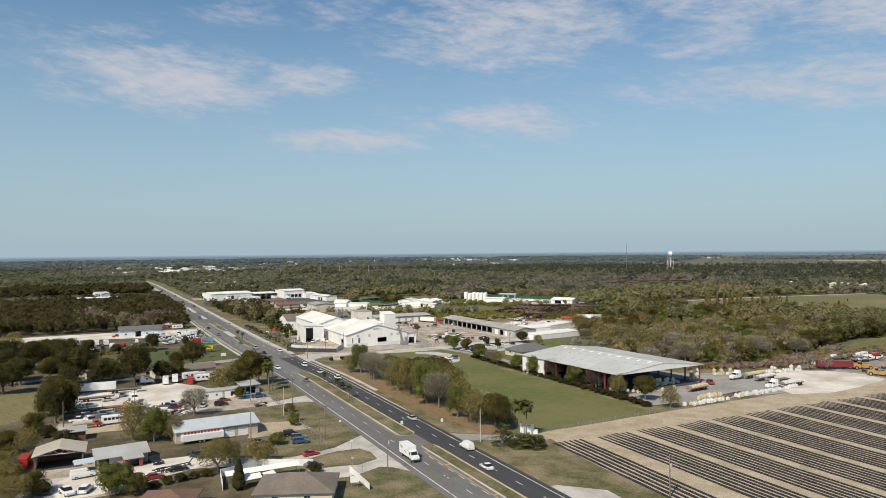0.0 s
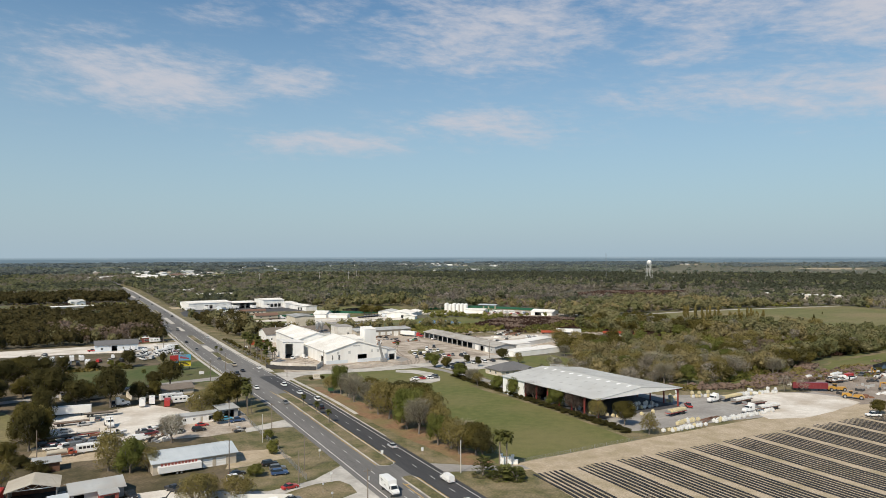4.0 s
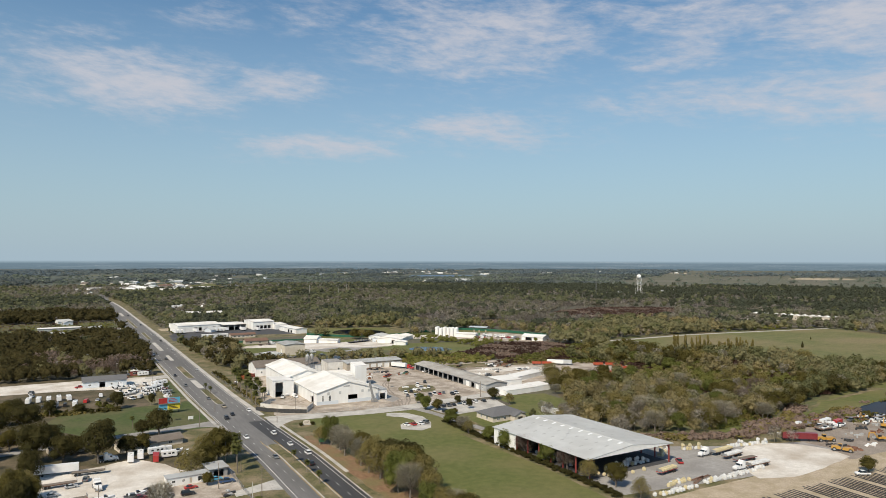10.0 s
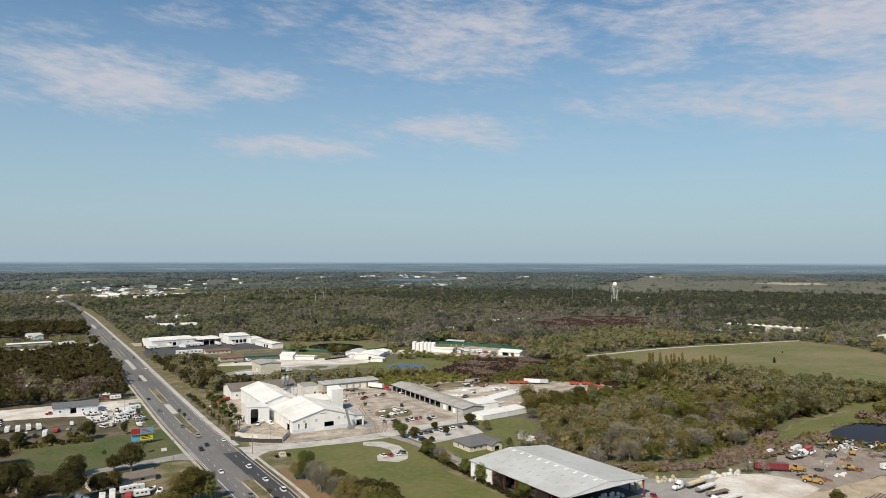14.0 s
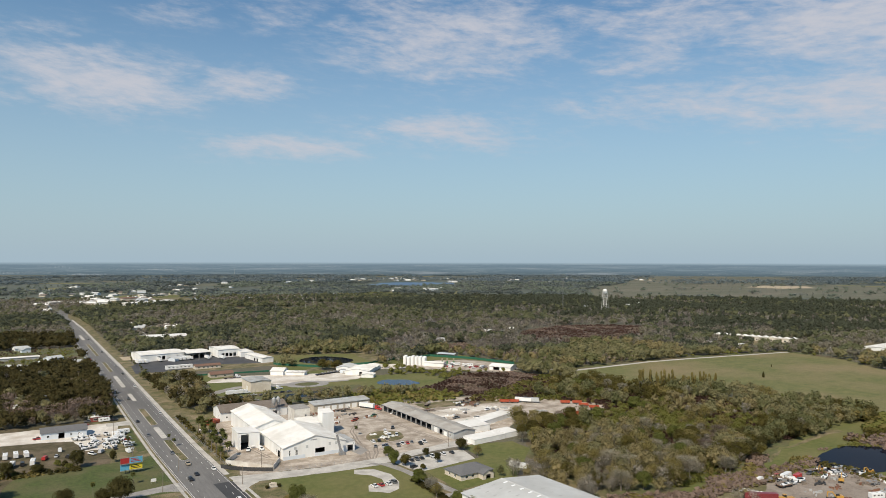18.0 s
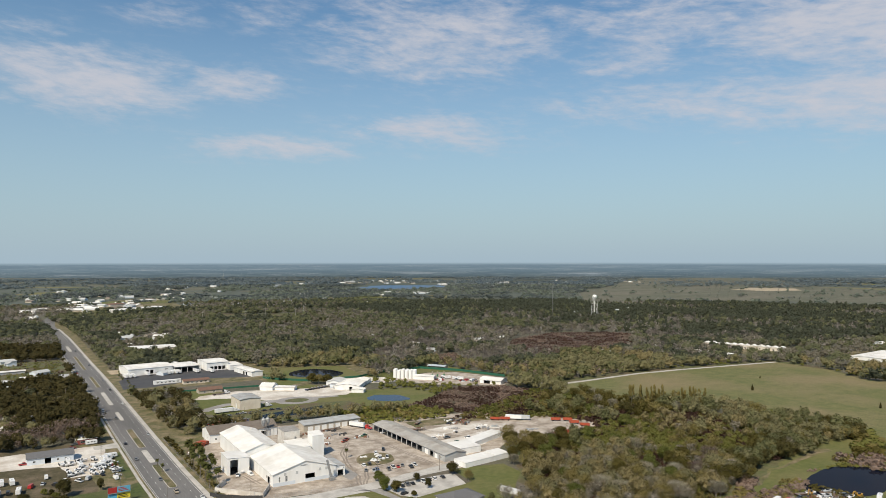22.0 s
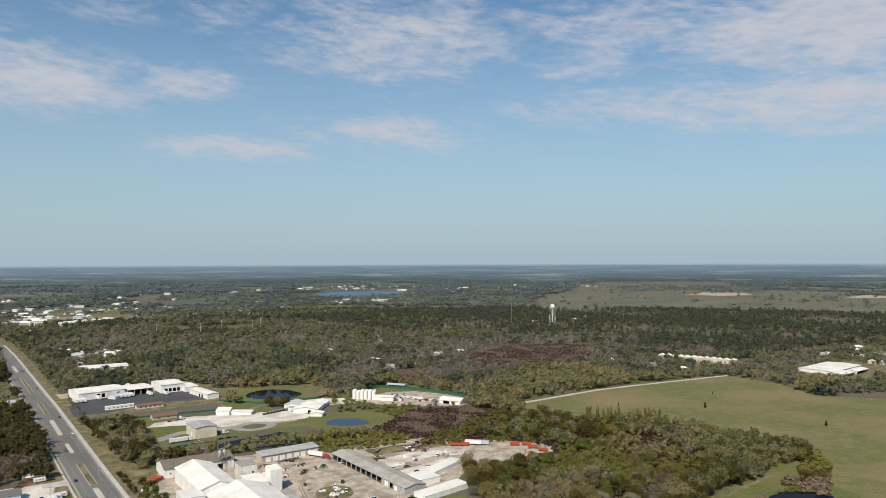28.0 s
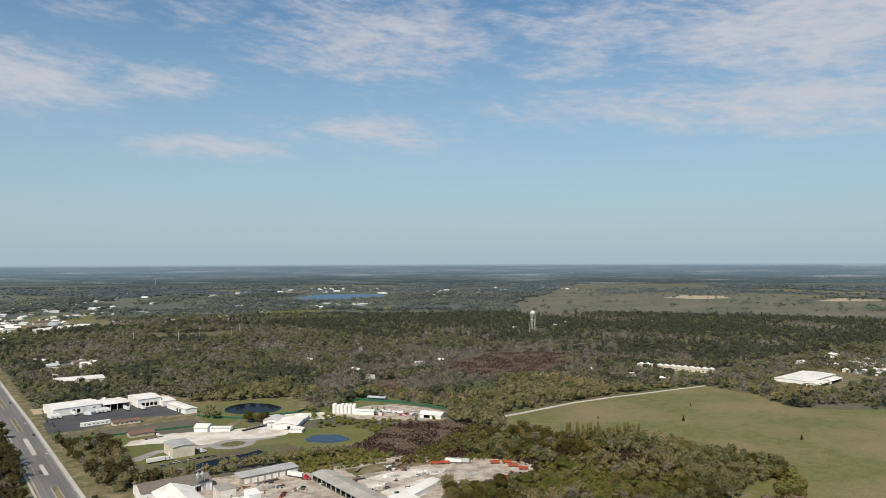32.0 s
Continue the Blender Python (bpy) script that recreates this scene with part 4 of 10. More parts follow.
def forest():
    bands = [(300, 560, 5.6, 320, 0.62), (560, 700, 6.0, 140, 0.95), (700, 1300, 8.2, 60, 1.38), (1300, 2200, 12.0, 36, 1.8), (2200, 3500, 18.0, 22, 2.2), (3500, 5150, 24.0, 16, 2.3)]
    bag = {}
    for r0, r1, sp, n_leaf, fine in bands:
        temp = {k: far_templates({"mauve": "bare", "bright": "shrub", "gloom": "oak"}.get(k, k), n_leaf, fine) for k in FAR_TYPES}
        area = radians(88) / 2 * (r1 * r1 - r0 * r0)
        pts = scatter(int(area / sp ** 2 * 2.6), r0, r1, sp)
        x, y = pts[:, 0], pts[:, 1]
        d = np.hypot(x, y)
        p1 = patch_noise(x, y, 150 if r1 < 1400 else 420, 1.5)
        p3 = patch_noise(x, y, 70 if r1 < 1400 else 240, 4.4)
        u = np.clip(0.5 + 0.80 * p3 + (RNG.uniform(size=len(x)) - 0.5) * 0.62, 0, 0.999)
        scale = max(1.0, sp / 6.0)
        for i in range(len(x)):
            k = zone_kind(x[i], y[i], d[i], p1[i], u[i])
            if k is None:
                continue
            low = 0.42 if k == "bright" else 0.85 if k == "bare" else 1.0
            h = RNG.uniform(5.5, 13.5) * low * (1.3 if k == "pine" else 1.0) * (1.0 if scale < 2.5 else 1.1)
            if d[i] < 620 and x[i] > 200 and y[i] < 560:
                h *= 0.92
            wide = max(h, 5.0) * RNG.uniform(0.68, 1.05) * (0.75 if k in ("bare", "mauve", "pine") and d[i] > 700 else 1.2 if d[i] > 700 else 1.1) * (1 + 0.40 * (scale - 1))
            t = temp[k][RNG.integers(6)]
            a = RNG.uniform(0, 6.28)
            ca, sa = math.cos(a), math.sin(a)
            q = np.empty_like(t)
            q[:, :, 0] = (t[:, :, 0] * ca - t[:, :, 1] * sa) * wide + x[i]
            q[:, :, 1] = (t[:, :, 0] * sa + t[:, :, 1] * ca) * wide + y[i]
            q[:, :, 2] = t[:, :, 2] * h
            q[:, 3] = np.stack([t[:, 3, 0] * ca - t[:, 3, 1] * sa, t[:, 3, 0] * sa + t[:, 3, 1] * ca, t[:, 3, 2]], 1)
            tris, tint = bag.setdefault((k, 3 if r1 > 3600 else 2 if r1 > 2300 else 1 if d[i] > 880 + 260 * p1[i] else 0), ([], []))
            tris.append(q)
            tint.append(np.full(len(t), RNG.uniform(0, 1)) * 0.9 + RNG.uniform(0, 0.1, len(t)))
    names = {"oak": ("wood_oak", "distant woodland of mixed green oaks"), "dark": ("wood_dark", "distant woodland of dark evergreen trees"), "pine": ("wood_dark", "distant stand of dark pines"), "bare": ("wood_twig", "distant leafless grey trees"), "mauve": ("leaf_mauve", "distant leafless brown trees"), "olive": ("wood_olive", "distant woodland just coming into leaf"), "gloom": ("wood_gloom", "dense dark oaks beside the highway"), "bright": ("leaf_bright", "low pale green scrub among the trees")}
    # farther tiers switch to leaf colours with more haze mixed in
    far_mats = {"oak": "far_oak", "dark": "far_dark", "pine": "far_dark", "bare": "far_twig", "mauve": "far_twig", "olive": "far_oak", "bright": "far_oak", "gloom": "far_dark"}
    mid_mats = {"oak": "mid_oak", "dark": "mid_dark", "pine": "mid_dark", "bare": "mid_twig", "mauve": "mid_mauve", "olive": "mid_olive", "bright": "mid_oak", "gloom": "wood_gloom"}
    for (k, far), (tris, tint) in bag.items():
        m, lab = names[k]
        tagged(new("woodland", mesh_from_tris("woodland_" + k, np.concatenate(tris), M[(m, mid_mats[k], far_mats[k], "hazed_dark" if k in ("dark", "pine", "gloom") else "hazed_oak")[far]], np.concatenate(tint))), lab, "woods", kind="stuff")


BRIGHT_SCRUB = [(384, 424), (430, 392), (478, 344), (440, 306), (412, 290), (368, 312), (326, 352), (345, 385)]


def within(pts, x, y):
    return bool(inside(pts, np.array([x]), np.array([y]))[0])


def zone_kind(x, y, d, p1, u):
    """What grows at a place."""
    az = math.degrees(math.atan2(x, y))
    if 88 < x < 145 and y < 720:                         # strip beside the works
        return "oak" if u < 0.42 else "gloom" if u < 0.78 else "olive" if u < 0.93 else "bare"
    if x < 60 and d < 1200:                              # west of the highway
        return "gloom" if u < 0.86 else "oak" if u < 0.96 else "mauve"
    if u > 0.32 and within(TOWN, x, y):
        return None
    if within(PRAIRIE, x, y):
        return "bare" if u < 0.5 else "olive"
    if 430 < x < 640 and 545 < y < 720:                  # oaks along the farm road
        return "oak" if u < 0.46 else "dark" if u < 0.70 else "olive" if u < 0.84 else "bare" if u < 0.95 else "mauve"
    if 290 < x < 450 and 555 < y < 690:                  # low scrub before the tank works
        return "bright" if u < 0.72 else "olive" if u < 0.82 else None
    if y < 620 and x > 220:                              # scrub behind the storage barn
        if within(BRIGHT_SCRUB, x, y):
            return "bright" if u < 0.60 else "olive" if u < 0.76 else "bare" if u < 0.87 else "oak" if u < 0.93 else None
        if x < 338 and y < 350:
            return "bare" if u < 0.34 else "olive" if u < 0.70 else "oak" if u < 0.86 else "bright" if u < 0.94 else None
        if x > 430 and y < 350 or y < 290:
            return "dark" if u < 0.40 else "oak" if u < 0.78 else "olive" if u < 0.92 else "bare"
        if p1 < -0.22 and u > 0.3:
            return None
        if p1 > 0.05:
            return "bright" if u < 0.50 else "oak" if u < 0.68 else "olive" if u < 0.93 else "bare"
        return "dark" if u < 0.16 else "oak" if u < 0.50 else "olive" if u < 0.80 else "bare" if u < 0.92 else "bright"
    if 720 < d < 1180 and az + 16 * p1 > 46:                       # dark wood east of the pasture, its kinds chosen darker for a cloud's shadow
        return "dark" if u < 0.52 else "oak" if u < 0.74 else "bare" if u < 0.85 else "olive"
    if 560 < d < (1480 if 26 < az + 9 * p1 < 47 else 1180) + 200 * p1 and az > 14:
        if az > 26 + 10 * p1:                            # leafless swamp wood
            return "mauve" if u < 0.32 else "bare" if u < 0.62 else "olive" if u < 0.80 else "oak" if u < 0.92 else "dark"
        if p1 < -0.05:
            return "bare" if u < 0.28 else "olive" if u < 0.60 else "oak" if u < 0.85 else "bright"
        return "dark" if u < 0.26 else "pine" if u < 0.36 else "oak" if u < 0.66 else "olive" if u < 0.86 else "bare"
    if d < 2200:
        if az + 14 * p1 > 30 or (az + 14 * p1 > 25 and d > 1650 + 300 * p1):            # the dark pine belt, its dark leaf colour also standing for a cloud's shadow
            return "dark" if u < 0.50 else "pine" if u < 0.66 else "oak" if u < 0.76 else "mauve" if u < 0.94 else "bare"
        return "dark" if u < 0.26 else "oak" if u < 0.60 else "mauve" if u < 0.67 else "olive" if u < 0.88 else "bare"
    if p1 < -0.12:
        return None if u < 0.75 else "olive"
    return "dark" if u < 0.46 else "oak" if u < 0.72 else "bare" if u < 0.86 else "mauve"


def undergrowth(name, outline, spacing, mats, h0, h1, label, leaves=16, size=0.34, seed=3):
    """Low bushes and dead stalks over a piece of ground."""
    r = np.random.default_rng(seed)
    xs, ys = [p[0] for p in outline], [p[1] for p in outline]
    n = int((max(xs) - min(xs)) * (max(ys) - min(ys)) / spacing ** 2)
    x, y = r.uniform(min(xs), max(xs), n), r.uniform(min(ys), max(ys), n)
    ok = inside(outline, x, y)
    x, y = x[ok], y[ok]
    temps = [leaf_cloud(r, leaves, round_lumps(r, 0.7, 1.0, 0.0, 3), size, 0.45) for _ in range(6)]
    bags = {m: ([], []) for m in mats}
    p = patch_noise(x, y, 26, seed + 0.5)
    for i in range(len(x)):
        m = mats[int(np.clip((p[i] * 1.3 + 0.5 + r.normal(0, 0.18)) * len(mats), 0, len(mats) - 1))]
        h = r.uniform(h0, h1)
        w = h * r.uniform(0.9, 1.6)
        one = temps[r.integers(6)]
        q = one * np.array([w, w, h]) + np.array([x[i], y[i], 0])
        q[:, 3] = one[:, 3]
        bags[m][0].append(q)
        bags[m][1].append(np.full(len(q), r.uniform(0, 1)) * 0.8 + r.uniform(0, 0.2, len(q)))
    for m, (q, tt) in bags.items():
        if q:
            tagged(new(name, mesh_from_tris(name, np.concatenate(q), M[m], np.concatenate(tt))), label, "undergrowth", kind="stuff")


forest()
M["leaf_marsh"] = leaf_mat("dead reddish stalks", (0.074, 0.041, 0.032), (0.118, 0.072, 0.055), 0.25)
undergrowth("marsh_growth", MARSH, 1.8, ("leaf_marsh", "leaf_marsh", "leaf_marsh", "leaf_mauve"), 0.4, 1.4, "low dead reddish brown marsh bushes", 14, 0.34, 3)
undergrowth("marsh_growth", MARSH_B, 3.4, ("leaf_marsh", "leaf_marsh", "leaf_mauve"), 0.5, 1.8, "low dead reddish brown marsh bushes", 14, 0.34, 4)
undergrowth("marsh_growth", MARSH_C, 3.4, ("leaf_marsh", "leaf_marsh", "leaf_mauve"), 0.5, 1.8, "low dead reddish brown marsh bushes", 14, 0.34, 5)
undergrowth("scrub_growth", [(240, 258), (283, 240), (330, 248), (372, 272), (372, 262), (330, 238), (283, 229), (240, 246)], 1.5, ("leaf_mauve", "leaf_mauve", "leaf_olive"), 0.6, 2.2, "tangled brown scrub along the ditch", 16, 0.34, 6)
undergrowth("scrub_growth", [(250, 300), (282, 246), (330, 254), (372, 276), (480, 286), (498, 380), (452, 520), (440, 556), (300, 486), (384, 444), (384, 405), (300, 405)], 2.5, ("leaf_marsh", "leaf_olive", "leaf_olive", "leaf_bright", "leaf_bright"), 0.8, 3.0, "tangled green and brown scrub among trees", 18, 0.30, 7)
undergrowth("scrub_growth", [(358, 226), (368, 246), (384, 256), (392, 250), (376, 238), (368, 222)], 1.8, ("leaf_olive", "leaf_bright"), 0.5, 1.6, "rough tufts along the pond bank", 14, 0.34, 8)
undergrowth("scrub_growth", [(-80, 845), (52, 842), (50, 1030), (-80, 1036)], 5.0, ("leaf_marsh", "leaf_olive", "leaf_bright"), 0.6, 2.0, "rough brown scrub on an old field", 12, 0.36, 9)
undergrowth("scrub_growth", [(234, 500), (300, 496), (316, 512), (292, 548), (262, 560), (232, 556)], 3.0, ("leaf_olive", "leaf_bright"), 0.8, 3.4, "green scrub behind the works yard", 18, 0.30, 10)
undergrowth("scrub_growth", [(459, 266), (491, 255), (470, 240), (449, 232), (449, 245), (448, 262)], 2.2, ("leaf_mauve", "leaf_olive", "leaf_oak", "leaf_mauve"), 0.9, 2.8, "dense brush round the pond", 18, 0.36, 21)
undergrowth("scrub_growth", [(527, 299), (540, 283), (510, 262), (483, 250), (476, 266), (505, 278)], 3.0, ("leaf_oak", "leaf_oak", "leaf_olive", "leaf_bright"), 2.0, 4.8, "dense dark shrubs beside the pasture", 22, 0.34, 22)
undergrowth("scrub_growth", [(306, 254), (334, 247), (369, 246), (397, 250), (391, 242), (374, 236), (344, 231), (313, 231), (295, 238)], 1.7, ("leaf_mauve", "leaf_mauve", "leaf_olive", "leaf_mauve"), 0.7, 2.2, "brown dead brush between path and yard", 16, 0.34, 23)
undergrowth("scrub_growth", [(284, 238), (312, 230), (339, 231), (360, 236), (357, 243), (337, 244), (310, 249)], 1.5, ("leaf_mauve", "leaf_mauve", "leaf_olive", "leaf_mauve"), 0.6, 2.0, "brown dead brush south of the mown track", 16, 0.34, 12)
undergrowth("scrub_growth", [(389, 242), (392, 222), (391, 206), (400, 200), (381, 198), (379, 215), (378, 232)], 1.5, ("leaf_mauve", "leaf_olive", "leaf_oak"), 0.6, 1.8, "reeds and brown brush on the pond bank", 16, 0.34, 13)
undergrowth("scrub_growth", [(410, 256), (440, 256), (456, 246), (452, 240), (436, 252), (412, 253)], 1.7, ("leaf_mauve", "leaf_olive", "leaf_bright"), 0.5, 1.6, "reeds and brown brush on the pond bank", 16, 0.34, 14)
undergrowth("scrub_growth", [(-28, 431), (24, 431), (24, 437), (-4, 441), (-28, 441)], 1.6, ("leaf_dark", "leaf_oak", "leaf_olive"), 0.6, 1.9, "low hedge of dark bushes by the mown field", 16, 0.34, 15)
undergrowth("scrub_growth", [(95.5, 400), (100, 400), (97, 470), (96, 545), (91, 545), (93, 470)], 1.6, ("leaf_dark", "leaf_oak", "leaf_olive"), 0.5, 1.6, "rough brush along the works fence", 16, 0.34, 16)

# ---- road paint, medians, side roads ----


def paint(name, x0, x1, y0, y1, material, parent, z=0.108, step=12):
    bm = bmesh.new()
    n = max(1, int((y1 - y0) / step))
    ys = [y0 + (y1 - y0) * i / n for i in range(n + 1)]
    rows = [[bm.verts.new((x + bend(y), y, z)) for x in (x0, x1)] for y in ys]
    for a, b in zip(rows, rows[1:]):
        bm.faces.new((a[0], a[1], b[1], b[0]))
    return part(name, bm, material, parent)


paint("edge_line", 70.7, 70.95, 40, 330, M["line"], road_s)
paint("edge_line", 71.1, 71.3, 345, 1500, M["line"], road_s)
paint("edge_line", 92.3, 92.5, 40, 1500, M["line"], road_n)
paint("edge_line", 84.9, 85.1, 60, 184, M["line_yellow"], road_n)
paint("edge_line", 84.9, 85.1, 200, 330, M["line_yellow"], road_n)
paint("edge_line", 78.55, 78.75, 200, 330, M["line_yellow"], road_s)
paint("edge_line", 79.0, 79.25, 60, 181, M["line_yellow"], road_s)
for y in (78, 90.5, 103, 115.5, 128, 140.5, 153, 166, 179):
    paint("cross_bar", 79.25, 80.2, y, y + 0.5, M["line_yellow"], road_s)
dash_bm = bmesh.new()
bm_box(dash_bm, -0.09, 0.09, -1.6, 1.6, 0.0, 0.008)
DASH = finish(dash_bm, "dash", M["line"])
rest = bmesh.new()
for x in (75.2, 88.7):
    y = 60.0
    while y < 1400:
        if y < 640:
            part_of("dash", DASH, road_n if x > 80 else road_s, pose(x + bend(y), y, 0.105))
        else:
            bm_box(rest, x + bend(y) - 0.1, x + bend(y) + 0.1, y - 1.6, y + 1.6, 0.103, 0.111)
        y += 12.19
part("far_dashes", rest, M["line"], road_s)
y = 70.0
while y < 176:
    part_of("dash", DASH, road_s, pose(78.4, y, 0.105))
    y += 6.1


def median(x0, x1, y0, y1, label, top="dry_lawn"):
    """A raised island with rounded ends, kerbed all round."""
    def outline(grow):
        w = (x1 - x0) / 2 + grow
        pts = []
        for k in range(9):
            a = math.pi * k / 8
            pts.append((w * math.cos(a), y1 + w * 0.8 * math.sin(a) - w * 0.8))
        for k in range(9):
            a = math.pi + math.pi * k / 8
            pts.append((w * math.cos(a), y0 + w * 0.8 * math.sin(a) + w * 0.8))
        n = max(1, int((y1 - y0) / 20))
        left = [(-w, y1 + (y0 - y1) * k / n) for k in range(1, n)]
        right = [(w, y0 + (y1 - y0) * k / n) for k in range(1, n)]
        pts = pts[:9] + left + pts[9:] + right
        mid = (x0 + x1) / 2
        return [(mid + p[0] + bend(p[1]), p[1]) for p in pts]
    m = thing("median", label, "traffic island", kind="structure")
    bm = bmesh.new()
    bm_prism(bm, outline(0.0), 0.02, 0.26, "z")
    part("kerb", bm, M["concrete"], m)
    bm = bmesh.new()
    bm_prism(bm, outline(-0.45), 0.2, 0.30, "z")
    part("grass_top" if top != "concrete" else "paved_top", bm, M[top], m)


median(79.0, 84.6, 198, 322, "raised grass median with pale kerbs and young palms")
median(80.3, 84.6, 60, 186, "raised grass median with pale kerbs")
median(79.6, 84.4, 424, 476, "raised grass median with a pair of young palms")
median(79.8, 83.4, 482, 516, "bare concrete traffic island", "concrete")
median(79.6, 84.4, 524, 584, "raised grass median on the highway")
median(80.5, 83.5, 620, 655, "bare concrete traffic island", "concrete")
median(80.2, 83.8, 690, 760, "bare concrete traffic island", "concrete")
median(80, 84, 792, 866, "raised grass median on the highway")
median(80, 84, 928, 1058, "raised grass median on the highway")
median(80, 84, 1120, 1190, "bare concrete traffic island", "concrete")

sheet("side_street", [(91, 380), (102, 378), (138, 372), (172, 373), (205, 379), (236, 384), (236, 372), (206, 370), (176, 363), (168, 360), (140, 361), (103, 365), (97, 360), (91, 352)], M["concrete"], 0.11, "pale dusty concrete side street to the works", "road", 0.5)
sheet("works_drive", [(168, 366), (178, 362), (180, 345), (186, 338), (222, 344), (226, 364), (214, 366), (190, 364), (185, 368)], M["concrete"], 0.115, "pale concrete car park by the office", "car park", 0.4)
sheet("works_drive", [(160, 364), (168, 366), (174, 344), (176, 318), (180, 300), (184, 300), (182, 320), (178, 346), (176, 362)], M["lot"], 0.12, "narrow paved drive by the lawn", "drive", 0.3)
sheet("lay_by", [(153, 359), (163, 354), (167, 342), (165, 328), (160, 318), (153, 315), (145, 322), (149, 331), (157, 328), (159, 337), (157, 345), (150, 352)], M["concrete"], 0.11, "pale concrete lay-by on the lawn", "drive", 0.4)
sheet("driveway", [(70.5, 206), (65.4, 201.5), (58.3, 195.6), (52.8, 193.6), (44, 191.5), (30, 199), (14, 203), (-14, 200), (-14, 190), (12, 194), (28, 191), (42, 184.5), (50, 189), (57.4, 191.6), (64.1, 191.2), (65.6, 186.5), (65.4, 179.6), (59, 177), (51.2, 178.4), (46, 178), (47, 171), (52.4, 168.4), (57, 169.6), (63.4, 172.6), (66.5, 170.5), (69.5, 164.5), (70.5, 164.5)], M["concrete"], 0.08, "pale sandy concrete driveway off the highway", "drive", 0.4, 3.0)
sheet("driveway", [(70, 272), (70, 258), (62, 260), (52, 258), (52, 264), (62, 268)], M["concrete"], 0.08, "pale concrete driveway apron", "drive", 0.4)
sheet("dirt_patch", [(22, 262), (40, 258), (56, 262), (57, 300), (42, 300), (28, 276)], M["dirt_yard"], 0.065, "trampled sandy ground of the truck lot", "ground", 1.5)
sheet("dirt_patch", [(-20, 180), (8, 182), (14, 190), (24, 198), (22, 204), (10, 202), (4, 206), (-4, 216), (-18, 216)], M["dirt_yard"], 0.06, "trampled sandy yard between sheds", "ground", 1.5)
sheet("gravel_drive", [(-13, 181), (0, 183), (8, 188), (16, 190), (27, 196), (24, 205), (12, 206), (4, 200), (-8, 201), (-14, 194)], M["lime_yard"], 0.085, "pale gravel drive between sheds", "drive", 1.2)
sheet("rough_field", [(-62, 272), (-30, 270), (-22, 284), (-20, 318), (-30, 338), (-62, 340)], M["pasture"], 0.05, "open brown-green field behind trees", "field", 2.5)
sheet("dirt_patch", [(-16, 244), (14, 246), (20, 266), (-16, 270)], M["soil"], 0.06, "bare sandy ground behind the sheds", "ground", 1.5)
sheet("dirt_patch", [(38, 216), (58, 220), (57, 232), (42, 236)], M["soil"], 0.06, "bare sandy ground by the storage units", "ground", 1.5)
sheet("back_road", [(70, 384), (70, 366), (56, 372), (20, 366), (-40, 352), (-90, 340), (-90, 347), (-40, 359), (20, 373), (52, 380)], M["lot"], 0.08, "narrow paved side road past the houses", "road", 0.4)
sheet("driveway", [(62, 548), (62, 532), (46, 534), (46, 544)], M["concrete"], 0.08, "pale concrete driveway apron", "drive", 0.4)
sheet("driveway", [(93, 176), (93, 140), (96, 140), (104, 132), (104, 120), (93, 120)], M["concrete"], 0.09, "cracked pale concrete apron by the field", "drive", 0.5)
sheet("farm_track", [(92, 196), (112, 182), (118, 180), (118, 176), (110, 177), (92, 186)], M["lot"], 0.09, "grey track beside the lawn", "track", 0.4)
sheet("headland", [(112, 182), (168, 186), (250, 190), (330, 190), (330, 183), (200, 178), (116, 175)], M["soil"], 0.075, "bare sandy headland track", "track", 0.6)
sheet("mulch_bed", [(97, 330), (101, 330), (112, 240), (112, 186), (104, 184), (98, 240)], M["mulch"], 0.06, "rusty pine straw under the roadside trees", "ground", 1.2)
sheet("pond_bank", [(352, 222), (372, 262), (440, 270), (474, 262), (470, 222), (440, 200), (400, 200), (380, 212)], M["lawn"], 0.048, "rough green bank of the pond", "grass", 2.0)
sheet("grass_strip", [(226, 248), (282, 228), (338, 240), (378, 264), (470, 284), (472, 276), (380, 256), (340, 231), (282, 220), (224, 240)], M["dry_lawn"], 0.055, "rough grass strip along the ditch", "grass", 1.0)
sheet("farm_road", [(440, 606), (458, 600), (486, 569), (520, 570), (600, 575), (660, 570), (820, 548), (820, 543), (660, 564), (600, 569), (520, 564), (484, 563), (455, 592), (438, 600)], M["concrete"], 0.08, "pale sandy farm road along the pasture", "road", 0.6)
sheet("cream_drive", [(128, 624), (160, 645), (190, 640), (262, 634), (262, 624), (190, 628), (160, 634), (140, 618)], M["lot"], 0.075, "pale looping drive round the cream hall", "drive", 0.6)
sheet("cream_drive", [(150, 692), (186, 700), (214, 690), (270, 672), (284, 640), (270, 628), (196, 640), (178, 664), (140, 676)], M["lime_yard"], 0.08, "pale gravel yard between low buildings", "yard", 1.0)
ring = [(221 + 20 * math.cos(a), 626 + 17 * math.sin(a)) for a in np.linspace(0, 2 * math.pi, 24, endpoint=False)]
sheet("turning_circle", ring, M["lot"], 0.085, "paved turning circle", "drive", 0.3)
sheet("circle_island", [(221 + 11 * math.cos(a), 626 + 9 * math.sin(a)) for a in np.linspace(0, 2 * math.pi, 20, endpoint=False)], M["scrub"], 0.12, "planted island inside the turning circle", "planting", 0.4)
sheet("marsh_meadow", DITCH_MEADOW, M["scrub"], 0.05, "rough wet meadow along a ditch", "grass", 2.0)
sheet("ditch_water", [(170, 576), (182, 585), (201, 588), (218, 588), (232, 592), (236, 584), (213, 574), (194, 567), (171, 565)], M["water"], 0.11, "dark water standing in a ditch", "ditch", 1.5)
